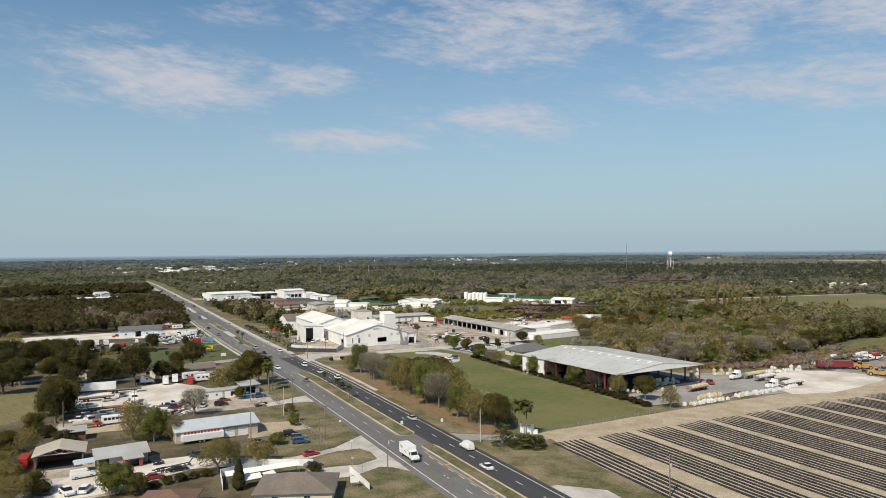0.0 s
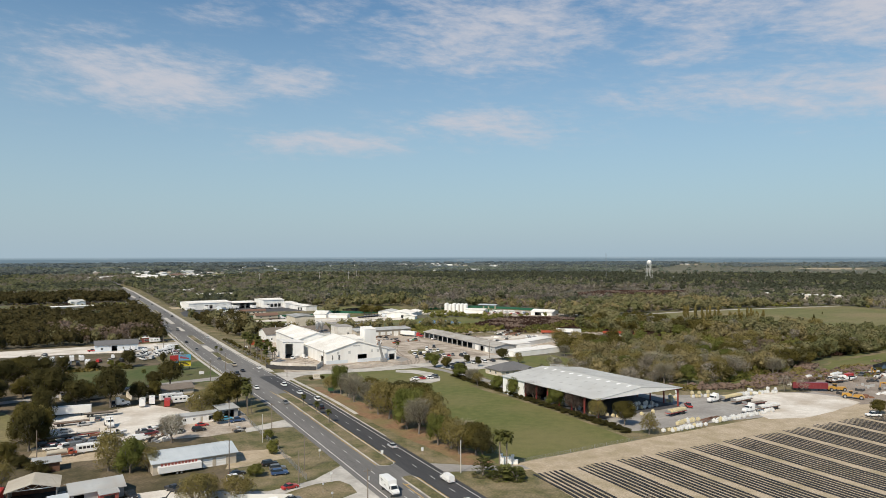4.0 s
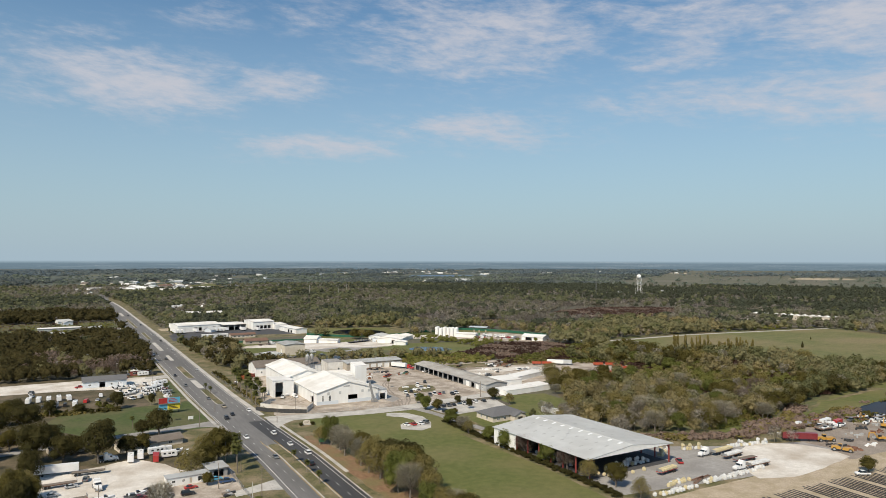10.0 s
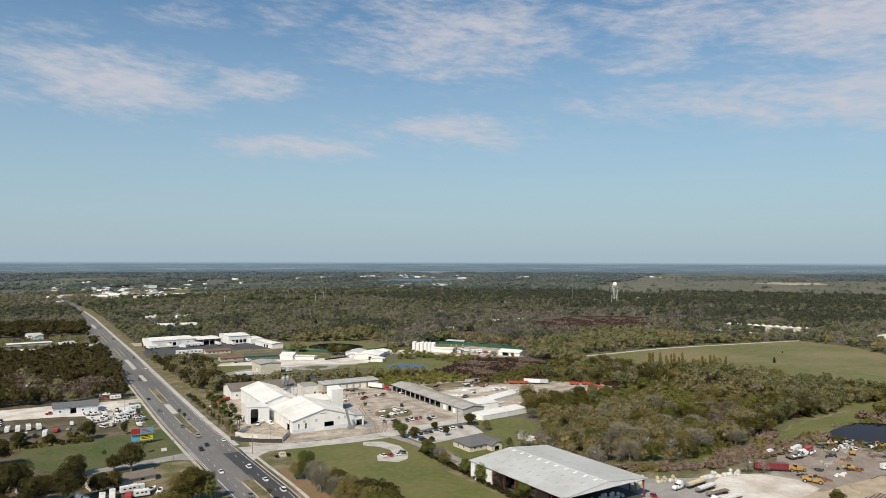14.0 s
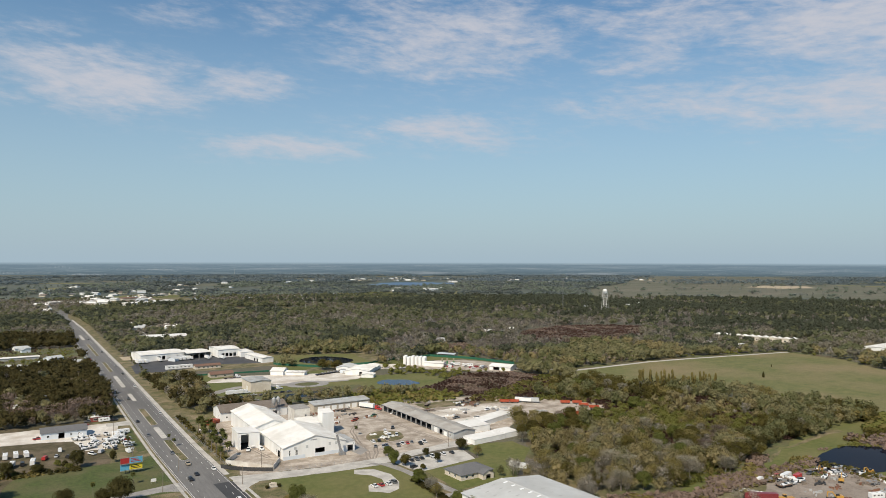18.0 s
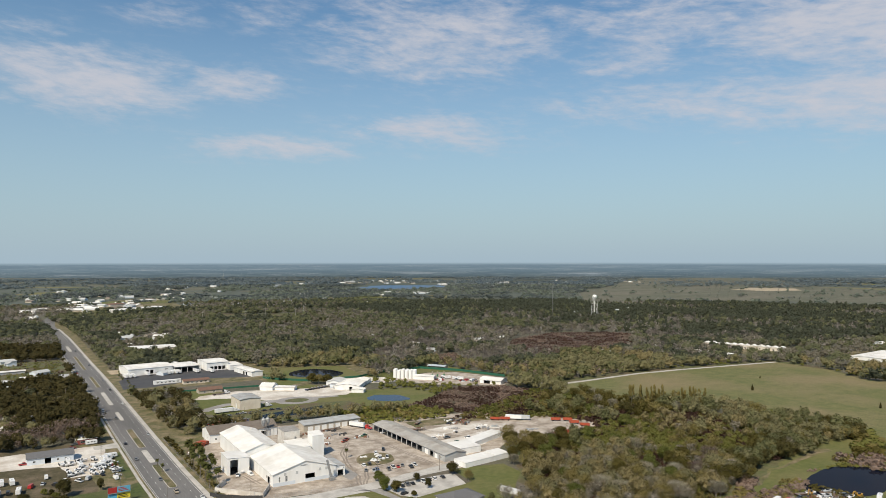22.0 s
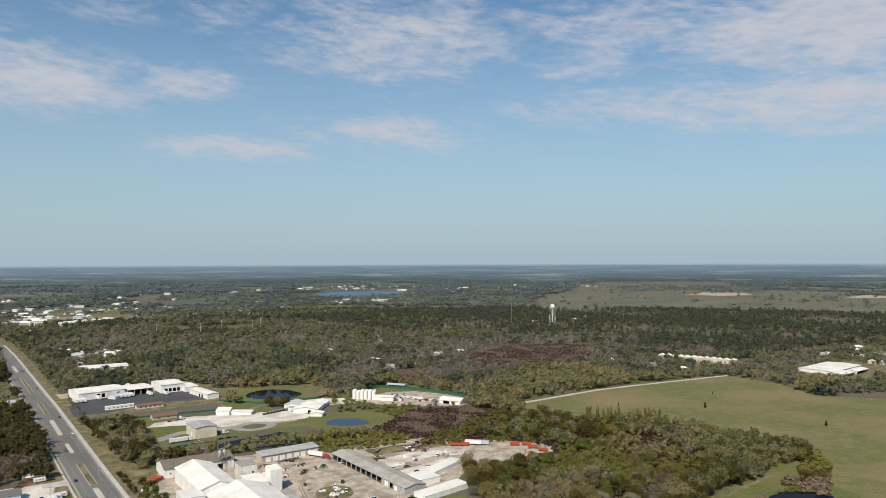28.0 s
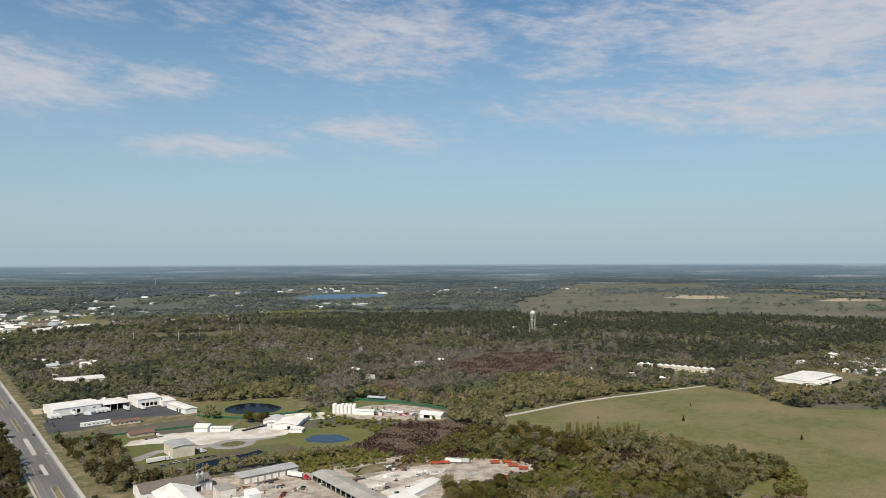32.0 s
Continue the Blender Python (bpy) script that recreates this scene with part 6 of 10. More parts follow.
building("house", "low house under a rust-red hipped shingle roof", "house", (11.5, 164), -20, 11, 10, 2.8, 1.9, "cream", "shingle_rust", {"S": [("window", -2, 1.4, 0.9, 1.2)]}, style="hip")
building("house", "single-storey house under a brown hipped shingle roof", "house", (39, 161), -22, 17, 13, 2.8, 2.6, "cream", "shingle_brown", {"S": [("window", -4, 1.4, 0.9, 1.2), ("window", 3, 1.4, 0.9, 1.2)], "E": [("door", 0, 1.0, 0, 2.1)]}, style="hip")
building("house", "long low brown-roofed house beneath oaks", "house", (31, 345), 12, 27, 9, 2.6, 1.7, "cream", "shingle_brown", {"S": [("window", -8, 1.6, 0.9, 1.1), ("window", -2, 1.6, 0.9, 1.1), ("door", 3, 1.0, 0, 2.1), ("window", 8, 1.8, 0.9, 1.1)]})
building("house", "long low brown-roofed house beneath oaks", "house", (3, 353), 12, 24, 8, 2.6, 1.5, "tan_wall", "shingle_brown", {"S": [("window", -6, 1.6, 0.9, 1.1), ("door", 2, 1.0, 0, 2.1), ("window", 7, 1.8, 0.9, 1.1)]})
building("mobile_home", "white flat-roofed mobile home with dark windows", "mobile home", (38.5, 283), 5, 15, 4.2, 3.0, 0.3, "white_metal", "tin_roof", {"S": [("window", -5, 1.2, 1.1, 1.0), ("window", -1.5, 0.9, 1.1, 1.0), ("door", 1.2, 0.9, 0.3, 2.0), ("bay", 5.0, 2.4, 0.6, 1.7)]}, style="shed", over=0.25)
building("tin_shed", "low grey shed among parked lorries", "shed", (50, 288), 10, 7, 7, 3.4, 0.6, "tin_roof", "tin_roof", {"S": [("bay", 0, 4, 0, 2.8)]}, style="shed")
building("roadside_shop", "small roadside shop with a red front and white roof", "shop", (43.5, 559.5), 4, 12, 8, 3.2, 0.5, "red_steel", "white_roof", {"S": [("window", -3, 3.0, 0.8, 1.5), ("door", 1.5, 1.0, 0.05, 2.1)]}, style="shed", over=0.3)
building("roadside_shop", "white flat shed behind the roadside shop", "shop", (42.5, 571.5), 4, 11, 12, 3.6, 0.6, "white_metal", "tin_roof", {"S": [("roller", 2, 3, 0.05, 2.6)]}, style="shed", over=0.3)
building("store_shed", "white metal shed in the sales lot", "shed", (38, 598), 5, 14, 9, 4.0, 1.2, "white_metal", "white_roof", {}, rib=0.8)
building("house", "grey-roofed small house by the highway", "house", (40, 860), 5, 18, 12, 4.0, 2.2, "cream", "tin_roof", {"S": [("window", -4, 1.6, 1, 1.3), ("door", 2, 1.4, 0, 2.1)]})
building("greenhouse_shed", "long low grey-roofed nursery shed", "shed", (-12, 935), 4, 44, 9, 3.2, 0.8, "tin_roof", "white_roof", {}, rib=1.2)

# depot, cream hall and workshops beyond the works
building("depot_hall", "long white distribution warehouse with dock doors", "warehouse", (128, 870), 8, 48, 38, 7.6, 1.6, "white_metal", "white_roof", {"S": [("bay", -4, 3.4, 1.0, 4.2), ("bay", 1, 3.4, 1.0, 4.2), ("roller", 8, 3.2, 1.0, 3.6), ("bay", 17, 3.4, 0.6, 4.6), ("roller", -14, 3.2, 1.0, 3.6)]}, rib=1.6)
building("depot_canopy", "open white-roofed loading canopy", "canopy", (168, 867), 6, 27, 36, 6.6, 1.0, "white_metal", "white_roof", {}, skip="SW", rib=1.6)
building("depot_hall", "tall white cold store with dark dock doors", "warehouse", (201, 862), 5, 25, 36, 9.2, 1.2, "white_metal", "white_roof", {"S": [("bay", -7 + 4.6 * i, 3.4, 1.0, 3.8) for i in range(4)]}, rib=1.6)
building("depot_wing", "low white wing of the depot", "warehouse", (221, 850), 4, 15, 28, 5.4, 0.6, "white_metal", "white_roof", {}, style="shed", over=0.2, rib=1.6)
building("depot_wing", "white gabled shed at the end of the depot yard", "warehouse", (226, 802), 98, 48, 13, 5.2, 0.9, "white_metal", "white_roof", {"N": [("bay", 10, 4, 0, 3.4), ("bay", 3, 4, 0, 3.4)]}, rib=1.6)
building("office_block", "long low building with a rust-brown roof", "office", (162, 770), 3, 26, 8, 3.2, 1.5, "cream", "shingle_rust", {"S": [("window", -9 + 4.5 * i, 2.2, 0.9, 1.3) for i in range(5)]})
building("trailer_row", "long low white trailer office by the yard", "trailer", (136, 782), 3, 27, 4.0, 3.2, 0.2, "white_metal", "white_roof", {"S": [("window", -10 + 4 * i, 2.0, 1.2, 1.1) for i in range(6)]}, style="shed", over=0.2)
building("office_block", "low house with a brown hipped roof", "office", (162, 709), 2, 22, 11, 3.2, 2.0, "tan_wall", "shingle_rust", {"S": [("window", -6, 2, 0.9, 1.3), ("window", 3, 2, 0.9, 1.3)]})
building("cream_hall", "tall plain cream industrial hall with a shallow roof", "hall", (173, 622), 92, 25, 18, 9.0, 0.9, "cream", "tin_roof", {"N": [("roller", 2, 4, 0.05, 4.4)], "W": [("door", -5, 1.1, 0.05, 2.2)]}, rib=1.2)
building("white_barn", "white vaulted storage barn with a lean-to", "barn", (216, 694), -38, 13, 15, 4.0, 2.6, "white_metal", "white_roof", {"W": [("roller", 0, 3.4, 0.05, 3)]}, rib=1.0)
building("white_barn", "long low white shed beside the vaulted barn", "shed", (229, 684), -38, 22, 9, 3.2, 0.7, "white_metal", "white_roof", {"S": [("roller", -5, 3, 0.05, 2.4), ("roller", 2, 3, 0.05, 2.4)]}, rib=1.0)
building("workshop", "white workshop with a pale grey gable roof", "workshop", (290, 662), 52, 30, 24, 4.2, 2.0, "white_metal", "white_roof", {"W": [("roller", -4, 4, 0.05, 3.0), ("bay", 4, 3, 0, 3.0)]}, rib=1.2)
building("workshop", "white workshop wing with a grey roof", "workshop", (284, 684), 52, 22, 16, 4.4, 1.6, "white_metal", "grey_roof", {"W": [("bay", 0, 3, 0, 3.2)]}, rib=1.2)
building("workshop", "white rear wing with a low grey roof", "workshop", (310, 678), 52, 18, 14, 3.8, 1.2, "white_metal", "white_roof", {}, rib=1.2)
building("workshop", "small white shed by the pond", "shed", (286, 634), 52, 9, 12, 3.2, 1.0, "white_metal", "white_roof", {}, rib=1.0)
building("workshop", "small grey lean-to against the workshop", "workshop", (276, 670), 52, 6, 8, 3.0, 0.4, "blue_wall", "tin_roof", {"W": [("door", 0, 1.0, 0.05, 2.0)]}, style="shed", over=0.2)
building("pavilion", "low shed with a blue-grey roof in the grass", "pavilion", (428, 722), -55, 22, 10, 3.4, 1.0, "tan_wall", "blue_roof", {}, skip="S", rib=1.2)
building("white_barn", "white gabled storage tent at the yard's end", "store", (428, 608), -60, 24, 16, 3.8, 2.2, "white_metal", "white_roof", {"S": [("bay", -4, 7, 0, 3.2)]}, rib=1.2)
building("plant_house", "white process building beside the tanks", "plant", (378, 664), -48, 22, 9, 4.0, 1.0, "white_metal", "white_roof", {"S": [("roller", 0, 3, 0.05, 3)]}, rib=1.2)

# far buildings, in view above the trees
building("store_block", "long cream flat-roofed store among the trees", "store", (166, 1068), -4, 60, 34, 6.0, 0.4, "cream", "white_roof", {"S": [("window", -20 + 8 * i, 3, 1, 2) for i in range(6)]}, style="shed")
building("shopping_hall", "long low white shopping hall far off", "store", (268, 1930), 38, 150, 40, 7.0, 0.5, "white_metal", "white_roof", {}, style="shed")
building("shopping_hall", "coral-roofed shop far off", "store", (240, 2150), 20, 50, 36, 6.0, 3.0, "cream", "shingle_rust", {}, style="hip")
for x, y, l, w in ((150, 2080, 70, 30), (110, 1980, 40, 24), (330, 2330, 80, 36), (420, 2400, 60, 30), (60, 2040, 46, 22), (480, 2700, 70, 30), (30, 1990, 36, 20), (190, 2250, 40, 26)):
    building("shop_block", "pale flat-roofed commercial block far off", "shop", (x, y), 20, l, w, 6.0, 0.4, "cream", "white_roof", {"S": [("window", 0, l * 0.6, 1, 2.4)]}, style="shed")
apart = thing("apartment_row", "long white two-storey row with shallow roofs", "apartments", (899, 652, 0), -72)
for i in range(12):
    x0, back = -56 + i * 9.4, (i % 3) * 1.6
    bm = bmesh.new()
    bm_box(bm, x0, x0 + 9.2, -4 + back, 5 + back, 0, 5.2)
    part("wall", bm, M["cream"], apart)
    bm = bmesh.new()
    bm_prism(bm, [(x0 - 0.2, 5.2), (x0 + 9.3, 5.2), (x0 + 9.3, 5.5), (x0 + 4.6, 7.4), (x0 - 0.2, 5.5)], -4.6 + back, 5.6 + back, "y")
    part("roof", bm, M["white_roof"], apart)
    bm = bmesh.new()
    bm_box(bm, x0 + 3.4, x0 + 5.4, -4.06 + back, -3.9 + back, 1.0, 2.6)
    part("window", bm, M["glass"], apart)
building("packing_house", "huge white flat-roofed packing house", "warehouse", (972, 494), 5, 92, 44, 4.2, 0.8, "white_metal", "white_roof", {"S": [("bay", -30 + 12 * i, 6, 0, 3.4) for i in range(6)]}, rib=4)
building("packing_house", "white roofed wing of the packing house", "warehouse", (936, 460), 5, 36, 17, 3.8, 1.4, "white_metal", "white_roof", {}, skip="S", rib=3)
building("packing_house", "white roofed wing of the packing house", "warehouse", (978, 462), 5, 38, 14, 3.8, 1.2, "white_metal", "white_roof", {}, skip="S", rib=3)

# ---- vehicles ----
PAINTS = {
    "white": ((0.74, 0.74, 0.73), (0.80, 0.80, 0.79)), "silver": ((0.42, 0.43, 0.44), (0.50, 0.51, 0.52)), "black": ((0.016, 0.016, 0.018), (0.026, 0.026, 0.028)),
    "grey": ((0.12, 0.125, 0.13), (0.16, 0.165, 0.17)), "red": ((0.36, 0.030, 0.028), (0.44, 0.040, 0.036)), "blue": ((0.035, 0.075, 0.17), (0.05, 0.10, 0.22)),
    "tan": ((0.36, 0.30, 0.21), (0.42, 0.35, 0.26)), "yellow": ((0.42, 0.225, 0.04), (0.50, 0.28, 0.06)), "orange": ((0.34, 0.060, 0.028), (0.42, 0.085, 0.040)),
    "green": ((0.05, 0.16, 0.08), (0.07, 0.21, 0.11)), "aqua": ((0.10, 0.38, 0.55), (0.14, 0.44, 0.62)), "maroon": ((0.16, 0.022, 0.028), (0.20, 0.030, 0.036)),
}
for k, (a, b) in PAINTS.items():
    M["paint_" + k] = mat(k + " vehicle paint", a, b, 1.2, 0.32, c3=tuple(v * 0.85 + 0.03 for v in a), size3=2.5, amount3=0.4, spec=0.5)
M["lamp_clear"] = mat("clear lamp lens", (0.6, 0.6, 0.58), (0.7, 0.7, 0.68), 0.2, 0.2)
M["lamp_red"] = mat("red lamp lens", (0.32, 0.02, 0.02), (0.40, 0.03, 0.03), 0.2, 0.25)
M["rim"] = mat("alloy wheel", (0.40, 0.40, 0.41), (0.48, 0.48, 0.49), 0.3, 0.35, metal=0.6)


def wheel_meshes(r, w):
    key = ("wheel", r, w)
    if key not in CACHE:
        bm = bmesh.new()
        bm_tube(bm, (0, -w / 2, 0), (0, w / 2, 0), r, r, 14)
        tyre = finish(bm, "wheel", M["tyre"])
        bm = bmesh.new()
        bm_tube(bm, (0, -w / 2 - 0.012, 0), (0, w / 2 + 0.012, 0), r * 0.58, r * 0.58, 10)
        CACHE[key] = (tyre, finish(bm, "rim", M["rim"]))
    return CACHE[key]


CACHE = {}
PROTO = {}


def add_wheels(t, xs, half, r, w=0.24, rims=True):
    tyre, rim = wheel_meshes(r, w)
    for x in xs:
        for sg in (-1, 1):
            o = part_of("wheel", tyre, t, pose(x, sg * half, r))
            if rims:
                part_of("rim", rim, o)


CAR_SHAPES = {
    # length, width, hull outline, cabin outline
    "saloon": (4.7, 1.82, [(-2.35, 0.28), (2.30, 0.28), (2.35, 0.62), (2.15, 0.74), (0.95, 0.92), (-1.55, 0.95), (-2.25, 0.90), (-2.35, 0.6)], [(1.0, 0.91), (0.30, 1.42), (-0.95, 1.42), (-1.70, 0.94)]),
    "estate": (4.8, 1.92, [(-2.4, 0.34), (2.35, 0.34), (2.4, 0.75), (2.2, 0.95), (1.05, 1.08), (-2.35, 1.10), (-2.42, 0.7)], [(1.1, 1.07), (0.55, 1.72), (-2.0, 1.74), (-2.34, 1.09)]),
    "pickup": (5.7, 1.98, [(-2.85, 0.48), (2.8, 0.48), (2.86, 0.92), (2.65, 1.10), (1.35, 1.18), (-2.82, 1.12), (-2.86, 0.8)], [(1.4, 1.17), (0.75, 1.84), (-0.75, 1.86), (-0.98, 1.14)]),
    "van": (5.6, 2.02, [(-2.8, 0.40), (2.75, 0.40), (2.8, 0.90), (2.55, 1.10), (1.75, 1.30), (-2.78, 1.34), (-2.82, 0.8)], [(1.8, 1.29), (1.05, 2.08), (-2.72, 2.12), (-2.77, 1.33)]),
}


def car_proto(kind, colour, far=False):
    L, W, hull, cabin = CAR_SHAPES[kind]
    names = {"saloon": "car", "estate": "suv", "pickup": "pickup_truck", "van": "van"}
    words = {"saloon": "saloon car", "estate": "boxy estate car", "pickup": "pickup truck", "van": "panel van"}
    t = thing(names[kind], f"{colour} {words[kind]} with dark windows and black tyres", "van" if kind == "van" else "pickup" if kind == "pickup" else "car")
    pm = M["paint_" + colour]
    bm = bmesh.new()
    bm_prism(bm, hull, -W / 2, W / 2, "y")
    bmesh.ops.bevel(bm, geom=bm.edges[:], offset=0.05, segments=1, affect="EDGES")
    part("body", bm, pm, t)
    # glass house tapering upward
    bm = bmesh.new()
    lo, hi = cabin[0][1], max(p[1] for p in cabin)
    v = []
    for sg in (-1, 1):
        v.append([bm.verts.new((x, sg * (W / 2 - 0.06 - (0.16 if z > lo + 0.2 else 0.0)), z)) for x, z in cabin])
    n = len(cabin)
    bm.faces.new(v[0])
    bm.faces.new(v[1][::-1])
    for i in range(n):
        bm.faces.new((v[0][i], v[0][(i + 1) % n], v[1][(i + 1) % n], v[1][i]))
    part("glass_house", bm, M["glass"] if kind != "van" else pm, t)
    bm = bmesh.new()
    bm_box(bm, cabin[2][0] + 0.04, cabin[1][0] - 0.04, -W / 2 + 0.20, W / 2 - 0.20, hi - 0.015, hi + 0.035)
    part("roof", bm, pm, t)
    if kind == "van":
        bm = bmesh.new()
        for sg in (-1, 1):
            bm_box(bm, 0.75, 1.55, sg * (W / 2 - 0.16) - 0.02, sg * (W / 2 - 0.16) + 0.02, 1.36, 1.85)
        part("side_window", bm, M["glass"], t)
        bm = bmesh.new()
        bm_prism(bm, [(1.83, 1.36), (1.16, 2.0), (1.12, 1.98), (1.79, 1.34)], -0.72, 0.72, "y")
        part("windscreen", bm, M["glass"], t)
    if kind == "pickup":
        bm = bmesh.new()
        bm_box(bm, -2.70, -1.05, -W / 2 + 0.16, W / 2 - 0.16, 1.13, 1.17)
        part("load_bed", bm, M["dark_metal"], t, "dark load bed liner")
    for sg in () if far else (-1, 1):
        bm = bmesh.new()
        bm_box(bm, L / 2 - 0.10, L / 2 + 0.02, sg * (W / 2 - 0.32) - 0.17, sg * (W / 2 - 0.32) + 0.17, hull[2][1] - 0.08, hull[2][1] + 0.08)
        part("headlight", bm, M["lamp_clear"], t)
        bm = bmesh.new()
        bm_box(bm, -L / 2 - 0.03, -L / 2 + 0.09, sg * (W / 2 - 0.26) - 0.14, sg * (W / 2 - 0.26) + 0.14, hull[-1][1], hull[-1][1] + 0.18)
        part("tail_light", bm, M["lamp_red"], t)
    add_wheels(t, (L * 0.31, -L * 0.29), W / 2 - 0.11, 0.33 if kind in ("saloon", "estate") else 0.39, rims=not far)
    return t


def park(kind, colour, x, y, heading, z=0.09, group=""):
    """A car at x, y, its nose turned by heading degrees from +x."""
    far = math.hypot(x, y) > 345
    key = (kind, colour, far)
    m = pose(x, y, z, 0, 0, heading)
    if key not in PROTO:
        PROTO[key] = car_proto(kind, colour, far)
        PROTO[key].matrix_basis = m
        t = PROTO[key]
    else:
        t = copy_thing(PROTO[key], m)
    if group:
        t["group"] = group
    return t


def box_mesh_part(t, name, mat_name, *boxes, label="", bevel=0.0):
    bm = bmesh.new()
    for b in boxes:
        bm_box(bm, *b)
    if bevel:
        bmesh.ops.bevel(bm, geom=bm.edges[:], offset=bevel, segments=1, affect="EDGES")
    return part(name, bm, M[mat_name], t, label)


def box_truck(x, y, heading):
    t = thing("box_truck", "white box delivery truck with a plain square body", "truck", (x, y, 0.11), heading)
    box_mesh_part(t, "cargo_box", "paint_white", (-4.2, 2.0, -1.25, 1.25, 1.0, 3.7), bevel=0.04)
    box_mesh_part(t, "chassis", "dark_metal", (-4.1, 4.0, -0.5, 0.5, 0.55, 0.95))
    bm = bmesh.new()
    bm_prism(bm, [(2.1, 0.8), (4.6, 0.6), (4.7, 1.1), (4.5, 1.5), (3.5, 1.7), (3.1, 2.6), (2.1, 2.7)], -1.05, 1.05, "y")
    bmesh.ops.bevel(bm, geom=bm.edges[:], offset=0.06, segments=1, affect="EDGES")
    part("cab", bm, M["paint_white"], t)
    bm = bmesh.new()
    bm_prism(bm, [(3.52, 1.74), (3.16, 2.52), (3.20, 2.54), (3.57, 1.76)], -0.9, 0.9, "y")
    part("windscreen", bm, M["glass"], t)
    bm = bmesh.new()
    for sg in (-1, 1):
        bm_box(bm, 2.4, 3.15, sg * 1.06 - 0.01, sg * 1.06 + 0.01, 1.75, 2.4)
    part("side_window", bm, M["glass"], t)
    bm = bmesh.new()
    for sg in (-1, 1):
        for i, (a, b, z) in enumerate(((-3.2, -1.6, 2.9), (-3.0, -1.9, 2.5), (-0.8, 0.6, 2.0))):
            bm_box(bm, a, b, sg * 1.252 - 0.006, sg * 1.252 + 0.006, z, z + 0.22)
    part("lettering_bars", bm, M["paint_black"], t, "black lettering as plain bars")
    box_mesh_part(t, "bumper", "dark_metal", (4.6, 4.85, -1.1, 1.1, 0.5, 0.8))
    for sg in (-1, 1):
        box_mesh_part(t, "headlight", "lamp_clear", (4.6, 4.74, sg * 0.8 - 0.15, sg * 0.8 + 0.15, 0.95, 1.15))
    add_wheels(t, (3.6, -2.6), 0.98, 0.48, 0.34)


def semi_tractor(x, y, heading, colour="white", z=0.09):
    key = ("tractor", colour)
    m = pose(x, y, z, 0, 0, heading)
    if key in PROTO:
        return copy_thing(PROTO[key], m)
    t = thing("tractor_unit", f"{colour} long-nosed tractor unit with sleeper cab", "truck")
    pm = "paint_" + colour
    box_mesh_part(t, "chassis", "dark_metal", (-3.6, 3.4, -0.45, 0.45, 0.6, 0.95))
    bm = bmesh.new()
    bm_prism(bm, [(0.9, 0.75), (3.4, 0.75), (3.5, 1.3), (3.3, 1.75), (1.5, 2.0), (0.9, 2.0)], -0.95, 0.95, "y")
    bmesh.ops.bevel(bm, geom=bm.edges[:], offset=0.08, segments=1, affect="EDGES")
    part("bonnet", bm, M[pm], t)
    bm = bmesh.new()
    bm_prism(bm, [(-0.4, 0.8), (1.5, 0.8), (1.5, 2.05), (1.1, 2.75), (-0.4, 3.0)], -1.15, 1.15, "y")
    bmesh.ops.bevel(bm, geom=bm.edges[:], offset=0.06, segments=1, affect="EDGES")
    part("cab", bm, M[pm], t)
    bm = bmesh.new()
    bm_prism(bm, [(-1.9, 0.9), (-0.45, 0.9), (-0.45, 3.6), (-1.2, 3.75), (-1.9, 3.4)], -1.18, 1.18, "y")
    part("sleeper", bm, M[pm], t)
    bm = bmesh.new()
    bm_prism(bm, [(1.54, 2.08), (1.16, 2.72), (1.21, 2.74), (1.59, 2.10)], -1.0, 1.0, "y")
    part("windscreen", bm, M["glass"], t)
    bm = bmesh.new()
    for sg in (-1, 1):
        bm_box(bm, 0.2, 1.1, sg * 1.16 - 0.01, sg * 1.16 + 0.01, 1.95, 2.6)
    part("side_window", bm, M["glass"], t)
    for sg in (-1, 1):
        bm = bmesh.new()
        bm_tube(bm, (-0.6, sg * 1.05, 0.75), (0.8, sg * 1.05, 0.75), 0.3, 0.3, 10)
        part("fuel_tank", bm, M["rim"], t)
        bm = bmesh.new()
        bm_tube(bm, (-2.05, sg * 0.95, 1.0), (-2.05, sg * 0.95, 3.9), 0.08, 0.08, 8)
        part("exhaust_stack", bm, M["rim"], t)
    box_mesh_part(t, "bumper", "rim", (3.4, 3.65, -1.15, 1.15, 0.45, 0.85))
    add_wheels(t, (2.5, -2.3, -3.4), 0.98, 0.52, 0.34)
    t.matrix_basis = m
    PROTO[key] = t
    return t


